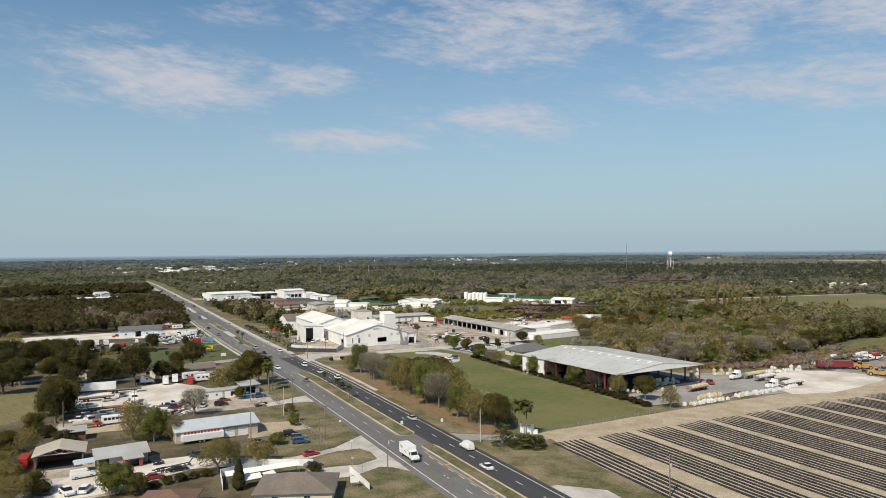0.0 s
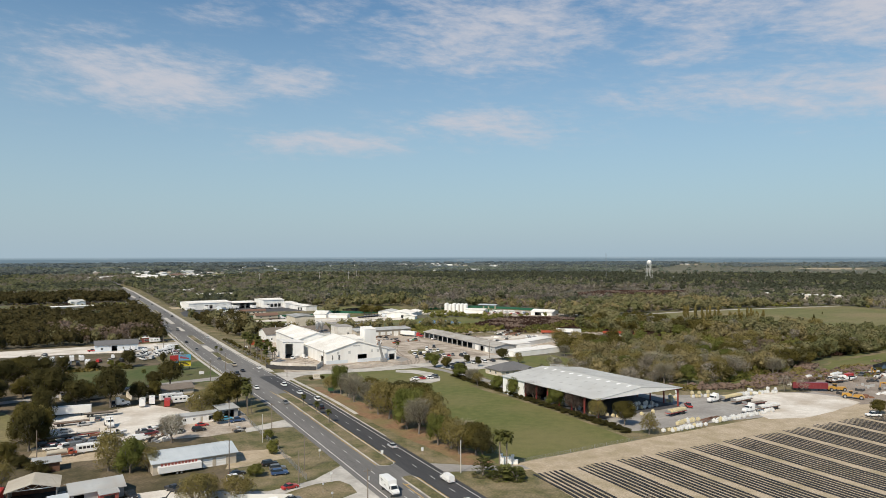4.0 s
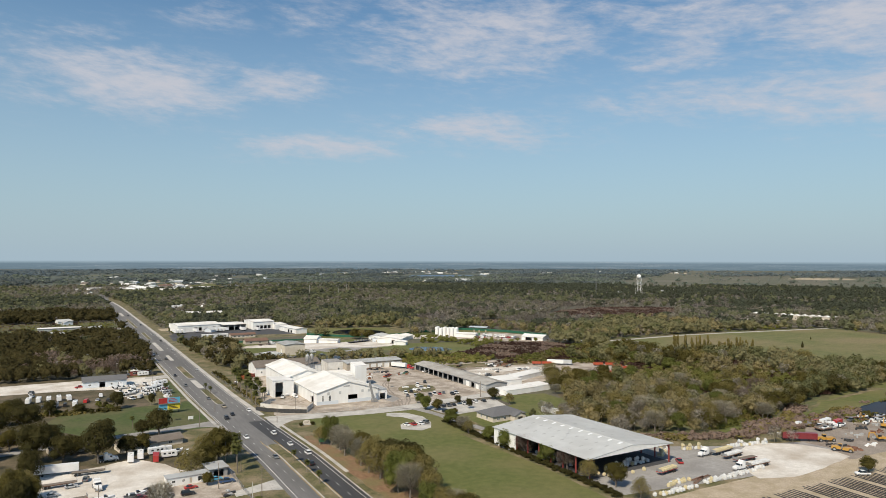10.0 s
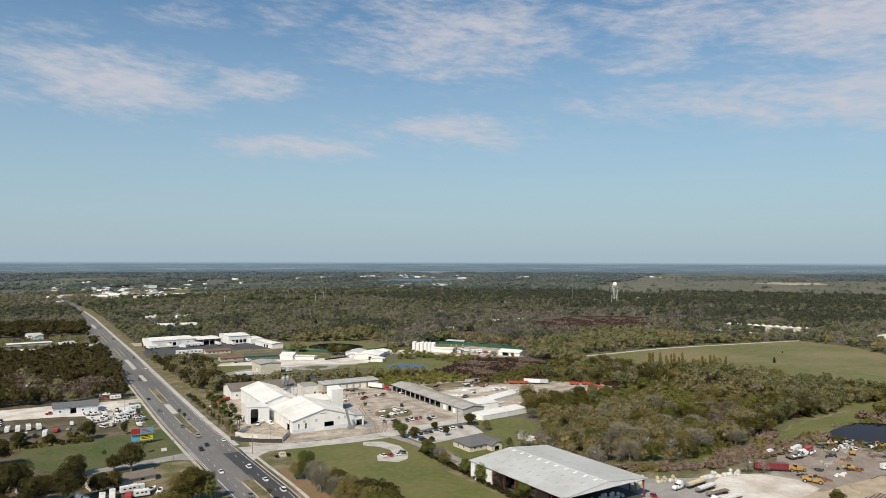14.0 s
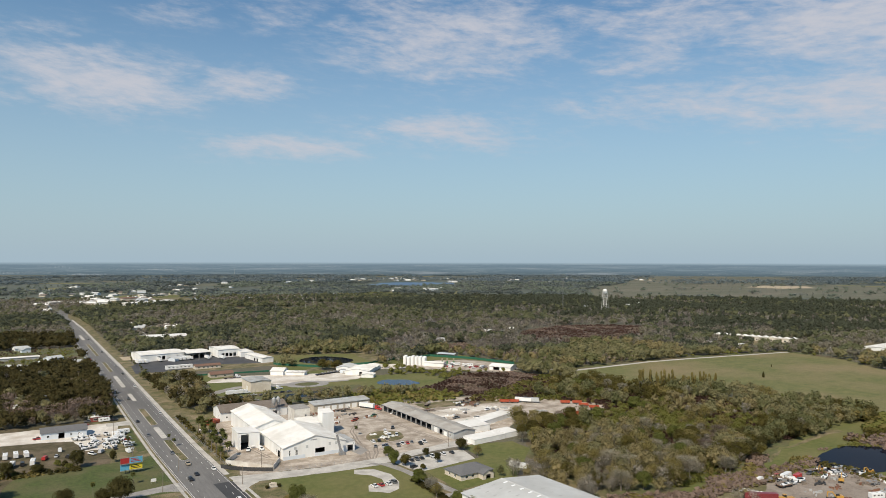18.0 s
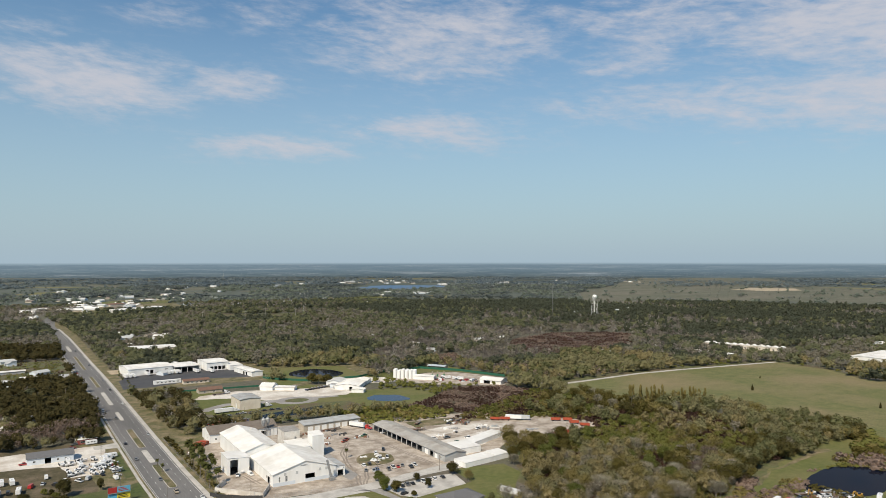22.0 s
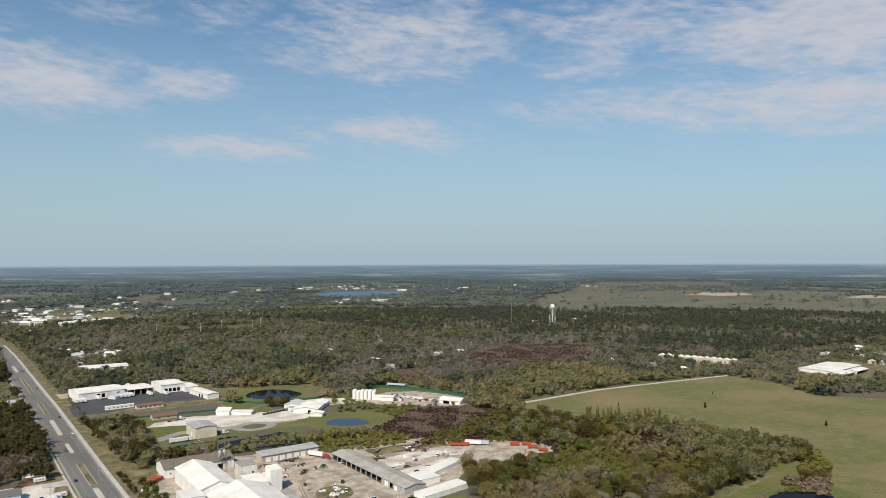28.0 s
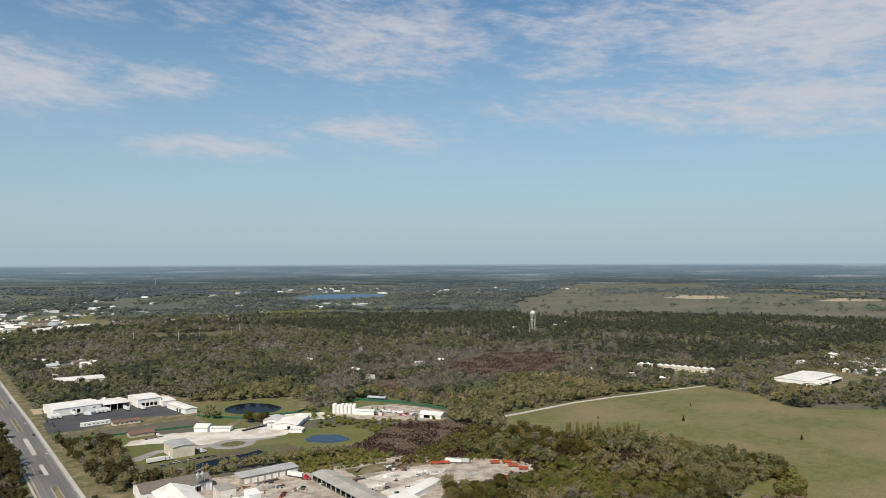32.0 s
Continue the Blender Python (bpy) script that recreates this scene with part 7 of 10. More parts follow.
def trailer(x, y, heading, kind="van", colour="white", length=15.5, z=0.09, load=""):
    key = (kind, colour, length, load)
    m = pose(x, y, z, 0, 0, heading)
    if key in PROTO:
        return copy_thing(PROTO[key], m)
    words = {"van": f"{colour} box semi-trailer standing on its wheels", "flat": f"{colour} flatbed semi-trailer", "reefer": f"{colour} ribbed container on a trailer"}
    t = thing("semi_trailer", words[kind] + (" loaded with wrapped pallets" if load else " with twin rear axles"), "trailer")
    h = length / 2
    if kind == "flat":
        box_mesh_part(t, "deck", "paint_" + colour if colour in PAINTS else colour, (-h, h, -1.27, 1.27, 1.2, 1.42))
        for y0 in (-1.0, -0.3, 0.3, 1.0):
            box_mesh_part(t, "deck_plank", "pole_wood", (-h + 0.1, h - 0.1, y0 - 0.3, y0 + 0.3, 1.425, 1.46))
        box_mesh_part(t, "bulkhead", "grey_metal", (h - 0.12, h - 0.02, -1.25, 1.25, 1.45, 2.5))
        if load:
            n = int(length / 1.35)
            for i in range(n - 1):
                for sg in (-1, 1):
                    bm = bmesh.new()
                    bm_box(bm, -0.6, 0.6, -0.55, 0.55, 0, 0.95)
                    bmesh.ops.bevel(bm, geom=bm.edges[:], offset=0.14, segments=2, affect="EDGES")
                    bmesh.ops.transform(bm, matrix=pose(-h + 0.8 + i * 1.35, sg * 0.62, 1.46), verts=bm.verts)
                    part("load_bag", bm, M[load], t)
    else:
        top = 4.0 if kind == "van" else 3.9
        bm = bmesh.new()
        bm_box(bm, -h, h, -1.28, 1.28, 1.15, top)
        n = int(length / 0.6)
        for i in range(n):
            for sg in (-1, 1):
                xx = -h + 0.3 + i * (length - 0.6) / (n - 1)
                bm_box(bm, xx - 0.04, xx + 0.04, sg * 1.295 - 0.015, sg * 1.295 + 0.015, 1.25, top - 0.1)
        part("cargo_body", bm, M["paint_" + colour], t)
        for sg in (-1, 1):
            box_mesh_part(t, "rear_door", "paint_" + colour, (-h - 0.04, -h, sg * 0.62 - 0.6, sg * 0.62 + 0.6, 1.25, top - 0.12))
    box_mesh_part(t, "underframe", "dark_metal", (-h + 0.2, h - 1.5, -0.6, 0.6, 0.85, 1.16))
    for sg in (-1, 1):
        box_mesh_part(t, "landing_leg", "dark_metal", (h - 3.6, h - 3.4, sg * 0.8 - 0.08, sg * 0.8 + 0.08, 0.0, 1.16))
    add_wheels(t, (-h + 1.6, -h + 2.9), 1.0, 0.5, 0.4, False)
    t.matrix_basis = m
    PROTO[key] = t
    return t


def boat(x, y, heading, colour="white", L=6.5):
    key = ("boat", colour, L)
    m = pose(x, y, 0.08, 0, 0, heading)
    if key in PROTO:
        return copy_thing(PROTO[key], m)
    t = thing("boat", f"{colour} motor boat parked on a trailer", "boat")
    bm = bmesh.new()
    st = []
    for i in range(7):
        u = i / 6
        x0 = -L / 2 + L * u
        w = 1.15 * (1 - max(0, u - 0.55) ** 2 * 4.6)
        zt = 1.55 + 0.35 * u * u
        st.append([bm.verts.new(p) for p in ((x0, -max(w, 0.05), zt), (x0, -max(w, 0.05) * 0.8, 0.85 + 0.3 * u), (x0, 0, 0.60 + 0.55 * u * u), (x0, max(w, 0.05) * 0.8, 0.85 + 0.3 * u), (x0, max(w, 0.05), zt))])
    for a, b in zip(st, st[1:]):
        for j in range(4):
            bm.faces.new((a[j], a[j + 1], b[j + 1], b[j]))
        bm.faces.new((a[4], a[0], b[0], b[4]))
    bm.faces.new(st[0])
    bm.faces.new(st[-1][::-1])
    part("hull", bm, M["paint_" + colour], t)
    bm = bmesh.new()
    bm_prism(bm, [(-0.4, 1.6), (1.0, 1.7), (0.5, 2.2), (-0.3, 2.25)], -0.7, 0.7, "y")
    part("cabin", bm, M["glass"], t)
    box_mesh_part(t, "outboard", "paint_black", (-L / 2 - 0.5, -L / 2 - 0.02, -0.22, 0.22, 0.8, 1.9), bevel=0.06)
    box_mesh_part(t, "trailer_frame", "grey_metal", (-L / 2, L / 2 + 0.8, -0.5, -0.4, 0.42, 0.52), (-L / 2, L / 2 + 0.8, 0.4, 0.5, 0.42, 0.52), (-L * 0.2 - 0.05, -L * 0.2 + 0.05, -0.85, 0.85, 0.36, 0.42), (-L * 0.2, -L * 0.2 + 0.1, -0.6, 0.6, 0.52, 0.95), (L * 0.15, L * 0.15 + 0.1, -0.5, 0.5, 0.52, 0.9))
    add_wheels(t, (-L * 0.2,), 0.95, 0.33, rims=False)
    t.matrix_basis = m
    PROTO[key] = t
    return t


def camper(x, y, heading, L=7.5):
    key = ("camper", L)
    m = pose(x, y, 0.08, 0, 0, heading)
    if key in PROTO:
        return copy_thing(PROTO[key], m)
    t = thing("camper", "white box-shaped camper van with small dark windows", "camper")
    bm = bmesh.new()
    bm_prism(bm, [(-L / 2, 0.6), (L / 2 - 0.4, 0.6), (L / 2, 1.2), (L / 2 - 0.5, 2.0), (L / 2 - 0.2, 2.5), (L / 2 - 0.6, 3.05), (-L / 2, 3.05)], -1.2, 1.2, "y")
    bmesh.ops.bevel(bm, geom=bm.edges[:], offset=0.08, segments=1, affect="EDGES")
    part("body", bm, M["paint_white"], t)
    for sg in (-1, 1):
        for x0 in (-L * 0.3, 0.0, L * 0.22):
            box_mesh_part(t, "window", "glass", (x0 - 0.5, x0 + 0.5, sg * 1.2 - 0.02, sg * 1.2 + 0.02, 1.7, 2.3))
    bm = bmesh.new()
    bm_prism(bm, [(L / 2 - 0.02, 1.28), (L / 2 - 0.42, 1.95), (L / 2 - 0.38, 1.97), (L / 2 + 0.03, 1.3)], -1.0, 1.0, "y")
    part("windscreen", bm, M["glass"], t)
    box_mesh_part(t, "roof_unit", "grey_roof", (-0.6, 0.4, -0.4, 0.4, 3.05, 3.3))
    add_wheels(t, (L * 0.3, -L * 0.25), 1.02, 0.38, rims=False)
    t.matrix_basis = m
    PROTO[key] = t
    return t


def container(x, y, heading, colour="maroon", L=6.1, z=0.09):
    t = thing("shipping_container", f"{colour} ribbed steel shipping container on the ground", "container", (x, y, z), heading)
    bm = bmesh.new()
    bm_box(bm, -L / 2, L / 2, -1.2, 1.2, 0.05, 2.6)
    n = int(L / 0.35)
    for i in range(n):
        xx = -L / 2 + 0.25 + i * (L - 0.5) / (n - 1)
        for sg in (-1, 1):
            bm_box(bm, xx - 0.07, xx + 0.07, sg * 1.2 - 0.03, sg * 1.2 + 0.03, 0.2, 2.45)
    part("body", bm, M["paint_" + colour], t)
    for sg in (-1, 1):
        box_mesh_part(t, "door", "paint_" + colour, (L / 2, L / 2 + 0.05, sg * 0.58 - 0.55, sg * 0.58 + 0.55, 0.2, 2.45))
    for sx in (-1, 1):
        for sy in (-1, 1):
            box_mesh_part(t, "corner_post", "dark_metal", (sx * (L / 2) - 0.08, sx * (L / 2) + 0.08, sy * 1.2 - 0.08, sy * 1.2 + 0.08, 0, 2.62))


def hopper_wagon(x, y, heading):
    key = ("hopper",)
    m = pose(x, y, 0.08, 0, 0, heading) @ Matrix.Diagonal((0.78, 0.85, 0.9, 1))
    if key in PROTO:
        t = copy_thing(PROTO[key], m)
        t.matrix_basis = m
        return t
    t = thing("hopper_wagon", "orange-red open harvest trailer with slatted sides", "wagon")
    bm = bmesh.new()
    bm_prism(bm, [(-4.6, 1.1), (4.6, 1.1), (4.9, 2.9), (-4.9, 2.9)], -1.25, -1.17, "y")
    bm_prism(bm, [(-4.6, 1.1), (4.6, 1.1), (4.9, 2.9), (-4.9, 2.9)], 1.17, 1.25, "y")
    bm_box(bm, -4.85, -4.7, -1.17, 1.17, 1.1, 2.9)
    bm_box(bm, 4.7, 4.85, -1.17, 1.17, 1.1, 2.9)
    part("tub", bm, M["paint_orange"], t)
    for i in range(4):
        for sg in (-1, 1):
            box_mesh_part(t, "stake", "rust", (-3.8 + i * 2.5, -3.65 + i * 2.5, sg * 1.29 - 0.04, sg * 1.29 + 0.04, 1.1, 2.95))
    box_mesh_part(t, "floor", "rust", (-4.6, 4.6, -1.17, 1.17, 1.05, 1.15))
    box_mesh_part(t, "underframe", "dark_metal", (-4.4, 5.4, -0.4, 0.4, 0.75, 1.05))
    add_wheels(t, (-3.2, -2.1, 3.4), 0.95, 0.46, 0.34, False)
    t.matrix_basis = m
    PROTO[key] = t
    return t


def excavator(x, y, heading):
    key = ("excavator",)
    m = pose(x, y, 0.09, 0, 0, heading)
    if key in PROTO:
        return copy_thing(PROTO[key], m)
    t = thing("excavator", "yellow tracked excavator with its arm folded down", "digger")
    for sg in (-1, 1):
        bm = bmesh.new()
        bm_prism(bm, [(-1.9, 0.25), (-1.6, 0.0), (1.6, 0.0), (1.9, 0.25), (1.9, 0.6), (1.6, 0.85), (-1.6, 0.85), (-1.9, 0.6)], sg * 1.1 - 0.28, sg * 1.1 + 0.28, "y")
        part("track", bm, M["dark_metal"], t)
    box_mesh_part(t, "turntable", "dark_metal", (-0.9, 0.9, -0.8, 0.8, 0.6, 1.1))
    box_mesh_part(t, "upper_body", "paint_yellow", (-2.2, 1.2, -1.3, 1.3, 1.1, 2.2), bevel=0.12)
    box_mesh_part(t, "cab", "glass", (0.0, 1.4, 0.3, 1.3, 2.2, 3.0), bevel=0.06)
    bm = bmesh.new()
    bm_prism(bm, [(0.9, 1.6), (2.8, 4.0), (5.0, 3.9), (5.0, 3.5), (3.0, 3.5), (1.4, 1.4)], -0.2, 0.2, "y")
    part("boom", bm, M["paint_yellow"], t)
    bm = bmesh.new()
    bm_prism(bm, [(4.7, 4.1), (5.2, 4.0), (5.5, 1.5), (5.2, 1.4)], -0.16, 0.16, "y")
    part("stick", bm, M["paint_yellow"], t)
    bm = bmesh.new()
    bm_prism(bm, [(5.1, 1.5), (5.6, 1.5), (5.9, 0.5), (5.0, 0.1), (4.7, 0.8)], -0.45, 0.45, "y")
    part("bucket", bm, M["dark_metal"], t)
    t.matrix_basis = m
    PROTO[key] = t
    return t


def loader(x, y, heading):
    key = ("loader",)
    m = pose(x, y, 0.09, 0, 0, heading)
    if key in PROTO:
        return copy_thing(PROTO[key], m)
    t = thing("wheel_loader", "yellow-orange wheel loader with a raised front scraper", "loader")
    bm = bmesh.new()
    bm_prism(bm, [(-4.2, 1.0), (-0.4, 1.0), (-0.2, 2.0), (-1.4, 2.5), (-4.0, 2.3)], -0.9, 0.9, "y")
    part("engine_body", bm, M["paint_yellow"], t)
    box_mesh_part(t, "cab", "glass", (-1.3, 0.0, -0.7, 0.7, 2.3, 3.3), bevel=0.06)
    box_mesh_part(t, "cab_roof", "paint_yellow", (-1.45, 0.15, -0.85, 0.85, 3.3, 3.45))
    bm = bmesh.new()
    bm_prism(bm, [(0.0, 1.0), (4.2, 0.6), (4.6, 1.2), (3.6, 2.2), (0.6, 2.0)], -1.2, 1.2, "y")
    part("scraper_bowl", bm, M["paint_yellow"], t)
    add_wheels(t, (-2.8, 3.4), 1.1, 0.85, 0.6)
    t.matrix_basis = m
    PROTO[key] = t
    return t


# highway traffic, standing still
box_truck(73.0, 176, -90)
TRAFFIC = [("saloon", "silver", 90.7, 216, 90), ("saloon", "grey", 73, 442, -90), ("estate", "black", 72.5, 384, -90), ("saloon", "black", 77.0, 392, -90), ("pickup", "tan", 76.6, 414, -90),
           ("saloon", "white", 87, 398, 90), ("saloon", "white", 73, 339, -90), ("estate", "white", 86.4, 341, 90), ("saloon", "white", 88.0, 318, 90), ("saloon", "grey", 76.8, 300, -90),
           ("estate", "white", 90.8, 300, 90), ("estate", "black", 87.2, 284, 90), ("pickup", "grey", 70, 629, -90), ("saloon", "black", 66, 539, -90), ("saloon", "grey", 67.0, 494, -90), ("van", "white", 91.0, 177, 90), ("saloon", "white", 87.2, 158.7, 90)]
for k, c, x, y, h in TRAFFIC:
    park(k, c, x, y, h, 0.11, "traffic on the highway")
TRAFFIC_B = [("saloon", "silver", 84, 560, 90), ("saloon", "black", 63, 706, -90), ("estate", "white", 64, 664, -90), ("saloon", "white", 82, 690, 90), ("pickup", "white", 63, 841, -90),
             ("saloon", "black", 80.5, 770, 90), ("saloon", "silver", 79.6, 830, 90), ("saloon", "red", 60, 900, -90), ("estate", "grey", 77, 960, 90), ("saloon", "white", 56, 1060, -90),
             ("saloon", "black", 73, 1120, 90), ("estate", "white", 55, 1180, -90)]
for k, c, x, y, h in TRAFFIC_B:
    park(k, c, x, y, h, 0.11, "traffic on the highway")

# cars of the works
rng = random.Random(11)
LOT = [(186, 406), (190.5, 407), (187, 393), (196, 391), (200, 393), (203.5, 393), (207, 394), (210, 388), (214, 391), (202, 416), (195.5, 406), (213, 433), (207, 415), (183, 396), (190, 395), (205, 428)]
cols = ["white", "black", "silver", "grey", "white", "red", "grey", "black", "white", "silver", "tan", "black", "white", "grey", "blue", "white"]
for (x, y), c in zip(LOT, cols):
    park(rng.choice(("saloon", "estate", "pickup")), c, x, y, 75 + rng.uniform(-12, 12), 0.09, "cars in the works yard")
for i, (x, c) in enumerate(zip((184, 188, 191.5, 195, 202, 206, 210, 216), ("black", "black", "grey", "black", "white", "black", "white", "black"))):
    park(rng.choice(("saloon", "estate", "pickup")), c, x, 358 + i * 0.35, 85, 0.13, "cars by the office")
park("estate", "black", 183, 346, 20, 0.13, "cars by the office")
for x, c in ((150.5, "white"), (154, "red"), (158, "white"), (161.5, "grey")):
    park("saloon" if c != "grey" else "estate", c, x, 327 + rng.uniform(-1, 1), 100, 0.12, "cars on the lay-by")
park("pickup", "white", 113.5, 426, -110, 0.09)
park("van", "white", 120.5, 424, -85, 0.09)
semi_tractor(117, 433, -80, "white")
semi_tractor(229, 491, -60, "red")
trailer(225, 502, -62, "van", "white", 14.0)
trailer(205, 503, 3, "flat", "rust", 12.0)
for x, y, c in ((199, 466, "orange"), (202, 470, "orange"), (218, 474, "green")):
    park("pickup", c, x, y, 30, 0.09)
for x, y, h in ((329, 466, -40), (336, 462, -40)):
    hopper_wagon(x, y, h)
for x, y, h in ((369, 439, -38), (377, 434, -42), (375, 424, -40), (376, 413, -48), (341, 402, -20), (349, 404, -25), (344, 396, -22)):
    hopper_wagon(x, y, h)
trailer(343, 460, -45, "van", "white", 13.0)
trailer(348, 456, -45, "van", "silver", 13.0)
park("pickup", "white", 234, 474, 20, 0.09)
for i in range(9):
    x, y = 262 + rng.uniform(-12, 40), 440 + rng.uniform(-18, 50)
    (trailer(x, y, rng.uniform(-60, 60), "flat", "rust", 9.0) if i % 3 == 0 else park("pickup", rng.choice(("white", "tan", "grey", "green")), x, y, rng.uniform(0, 360), 0.09))

# the barn's yard: trailers and tractor units
semi_tractor(241.5, 218.6, 188)
trailer(251.5, 217.8, 188, "flat", "dark_metal", 13.5, load="bag_cream")
for x, y, h, ld in ((250.5, 211.6, 188, "bag_white"), (248.5, 197.2, 182, "bag_white"), (250.5, 205.2, 181, "")):
    trailer(x, y, h, "flat", "maroon" if ld == "" else "rust", 12.5, load=ld)
semi_tractor(238.3, 197.6, 182)
trailer(209, 208, 190, "flat", "red", 11.0, load="bag_cream")
trailer(301, 216, -38, "reefer", "maroon", 15.0)
container(234, 318, -70, "white", 12.0)
park("pickup", "red", 224, 216, 60, 0.09)

park("pickup", "white", 275.4, 170.6, 152, 0.06)
plant_later = [("oak", 282.5, 172.5, 5.5, 7), ("olive", 291, 178, 4.0, 5)]

# bulk bags in rows round the barn
bm = bmesh.new()
bm_box(bm, -0.58, 0.58, -0.58, 0.58, 0, 1.15)
bmesh.ops.bevel(bm, geom=bm.edges[:], offset=0.16, segments=2, affect="EDGES")
bm_tube(bm, (0, 0, 1.1), (0, 0, 1.38), 0.22, 0.32, 8)
BAG_W = finish(bm, "bulk_bag", M["bag_white"])
BAG_C = BAG_W.copy()
BAG_C.materials.clear()
BAG_C.materials.append(M["bag_cream"])
rng = random.Random(21)


def bag_row(x0, y0, x1, y1, n, cream=0.1, rows=1, tall=0.0):
    for i in range(n):
        for r in range(rows):
            if rng.random() < 0.28:
                continue
            u = (i + 0.5) / n
            dx, dy = x1 - x0, y1 - y0
            d = math.hypot(dx, dy)
            x = x0 + dx * u - dy / d * r * 1.35 + rng.uniform(-0.15, 0.15)
            y = y0 + dy * u + dx / d * r * 1.35 + rng.uniform(-0.15, 0.15)
            c = rng.random() < cream
            ob = new("bulk_bag", BAG_C if c else BAG_W)
            s = rng.uniform(0.92, 1.12)
            ob.matrix_basis = pose(x, y, 0.08, 0, 0, rng.uniform(-15, 15)) @ Matrix.Diagonal((s, s, s * rng.uniform(0.85, 1.1), 1))
            tagged(ob, "cream woven bulk bag standing in a row" if c else "white woven bulk bag standing in a row", "bulk bag", "bulk bags round the barn")
            if rng.random() < tall:
                top = ob.copy()
                scene.collection.objects.link(top)
                top.matrix_basis = Matrix.Translation((0, 0, 1.38 * ob.scale.z)) @ ob.matrix_basis


bag_row(184, 188.5, 208, 190, 16, 0.15, 2)
bag_row(196, 195, 210, 197, 9, 0.5, 2)
bag_row(212, 191, 222, 192.5, 7, 0.1, 2)
bag_row(222, 191.5, 238, 193, 11, 0.05, 2)
bag_row(240, 193.5, 250, 194.5, 7, 0.0, 2)
bag_row(188, 221, 214, 223, 17, 0.3, 2, 0.2)
bag_row(180, 226, 186, 214, 6, 0.8, 2)
bag_row(224, 226, 236, 234, 9, 0.5, 2, 0.3)
bag_row(240, 229, 250, 227, 7, 0.6, 2, 0.2)
bag_row(262, 223, 284, 219, 15, 0.1, 2, 0.2)
bag_row(181, 232, 179, 262, 15, 0.2, 1, 0.2)
bag_row(196, 214, 204, 214.5, 5, 0.8)
for x, y, a in ((212, 195, 25), (214, 197, 12), (217, 197, 14)):
    t = thing("timber_stack", "rusty brown stack of long beams on the paving", "timber", (x, y, 0.08), a)
    for i in range(5):
        box_mesh_part(t, "beam", "rust" if i % 2 else "pole_wood", (-4.2, 4.2, i * 0.32 - 0.8, i * 0.32 - 0.52, 0, 0.3 + 0.1 * (i % 2)))

# old machinery yard
for x, y, h in ((334.5, 198.5, 150), (362, 213, 30), (372, 230, 200), (390, 214, 180)):
    excavator(x, y, h)
for x, y, h in ((301.0, 195.5, -60), (310.5, 209.6, -25)):
    loader(x, y, h)
container(344, 232, 12, "white", 9.0)
container(348, 228, 12, "red", 6.1)
rng = random.Random(5)
for i in range(26):
    x, y = rng.uniform(318, 388), rng.uniform(222, 236)
    y -= max(0, (x - 350) * 0.25)
    k = rng.random()
    if k < 0.35:
        boat(x, y, rng.uniform(-30, 20), rng.choice(("white", "white", "silver")))
    elif k < 0.85:
        park(rng.choice(("pickup", "saloon", "estate", "van")), rng.choice(("white", "silver", "white", "grey", "tan", "red")), x, y, rng.uniform(-40, 20), 0.09)
    else:
        trailer(x, y, rng.uniform(-30, 10), "flat", "rust", 8.0)
for x, y in ((372, 192), (384, 198), (352, 190), (396, 206)):
    (boat if rng.random() < 0.5 else camper)(x, y, rng.uniform(-30, 30))

# truck lot and house yards west of the highway
trailer(-5, 316, -4, "van", "white", 15.5)
semi_tractor(8.5, 290, -80)
semi_tractor(14, 327, 5, "white")
for x, y, a, c in ((-4, 299, 3, "rust"), (-1, 277.5, 6, "red"), (-8, 276, 5, "rust"), (6, 311, -3, "dark_metal")):
    trailer(x, y, a, "flat", c, 12.0)
bus = thing("bus", "old white and grey single-deck bus", "bus", (3, 256, 0.08), 6)
box_mesh_part(bus, "body", "paint_white", (-5.2, 5.2, -1.2, 1.2, 0.5, 2.9), bevel=0.12)
for i in range(8):
    for sg in (-1, 1):
        box_mesh_part(bus, "window", "glass", (-4.6 + i * 1.15, -3.65 + i * 1.15, sg * 1.2 - 0.015, sg * 1.2 + 0.015, 1.6, 2.4))
add_wheels(bus, (3.4, -3.2), 1.02, 0.48, 0.3)
old = thing("tank_truck", "rusty tan old tank truck standing in weeds", "truck", (-6.2, 253.5, 0.08), 8)
bm = bmesh.new()
bm_tube(bm, (-4.2, 0, 1.75), (1.4, 0, 1.75), 0.82, 0.82, 14)
part("tank", bm, M["tan_wall"], old)
box_mesh_part(old, "chassis", "rust", (-4.4, 3.9, -0.5, 0.5, 0.65, 0.95))
box_mesh_part(old, "cab", "paint_orange", (1.8, 3.2, -1.05, 1.05, 0.8, 2.4), (3.2, 4.2, -0.85, 0.85, 0.7, 1.5), bevel=0.12)
box_mesh_part(old, "window", "glass", (2.0, 2.9, -1.07, 1.07, 1.65, 2.2), (3.19, 3.21, -0.85, 0.85, 1.65, 2.2))
box_mesh_part(old, "side_rack", "rust", (-4.3, 1.5, -1.1, -1.0, 0.9, 1.3), (-4.3, 1.5, 1.0, 1.1, 0.9, 1.3))
add_wheels(old, (-3.2, -2.1, 3.2), 1.0, 0.5, 0.3)
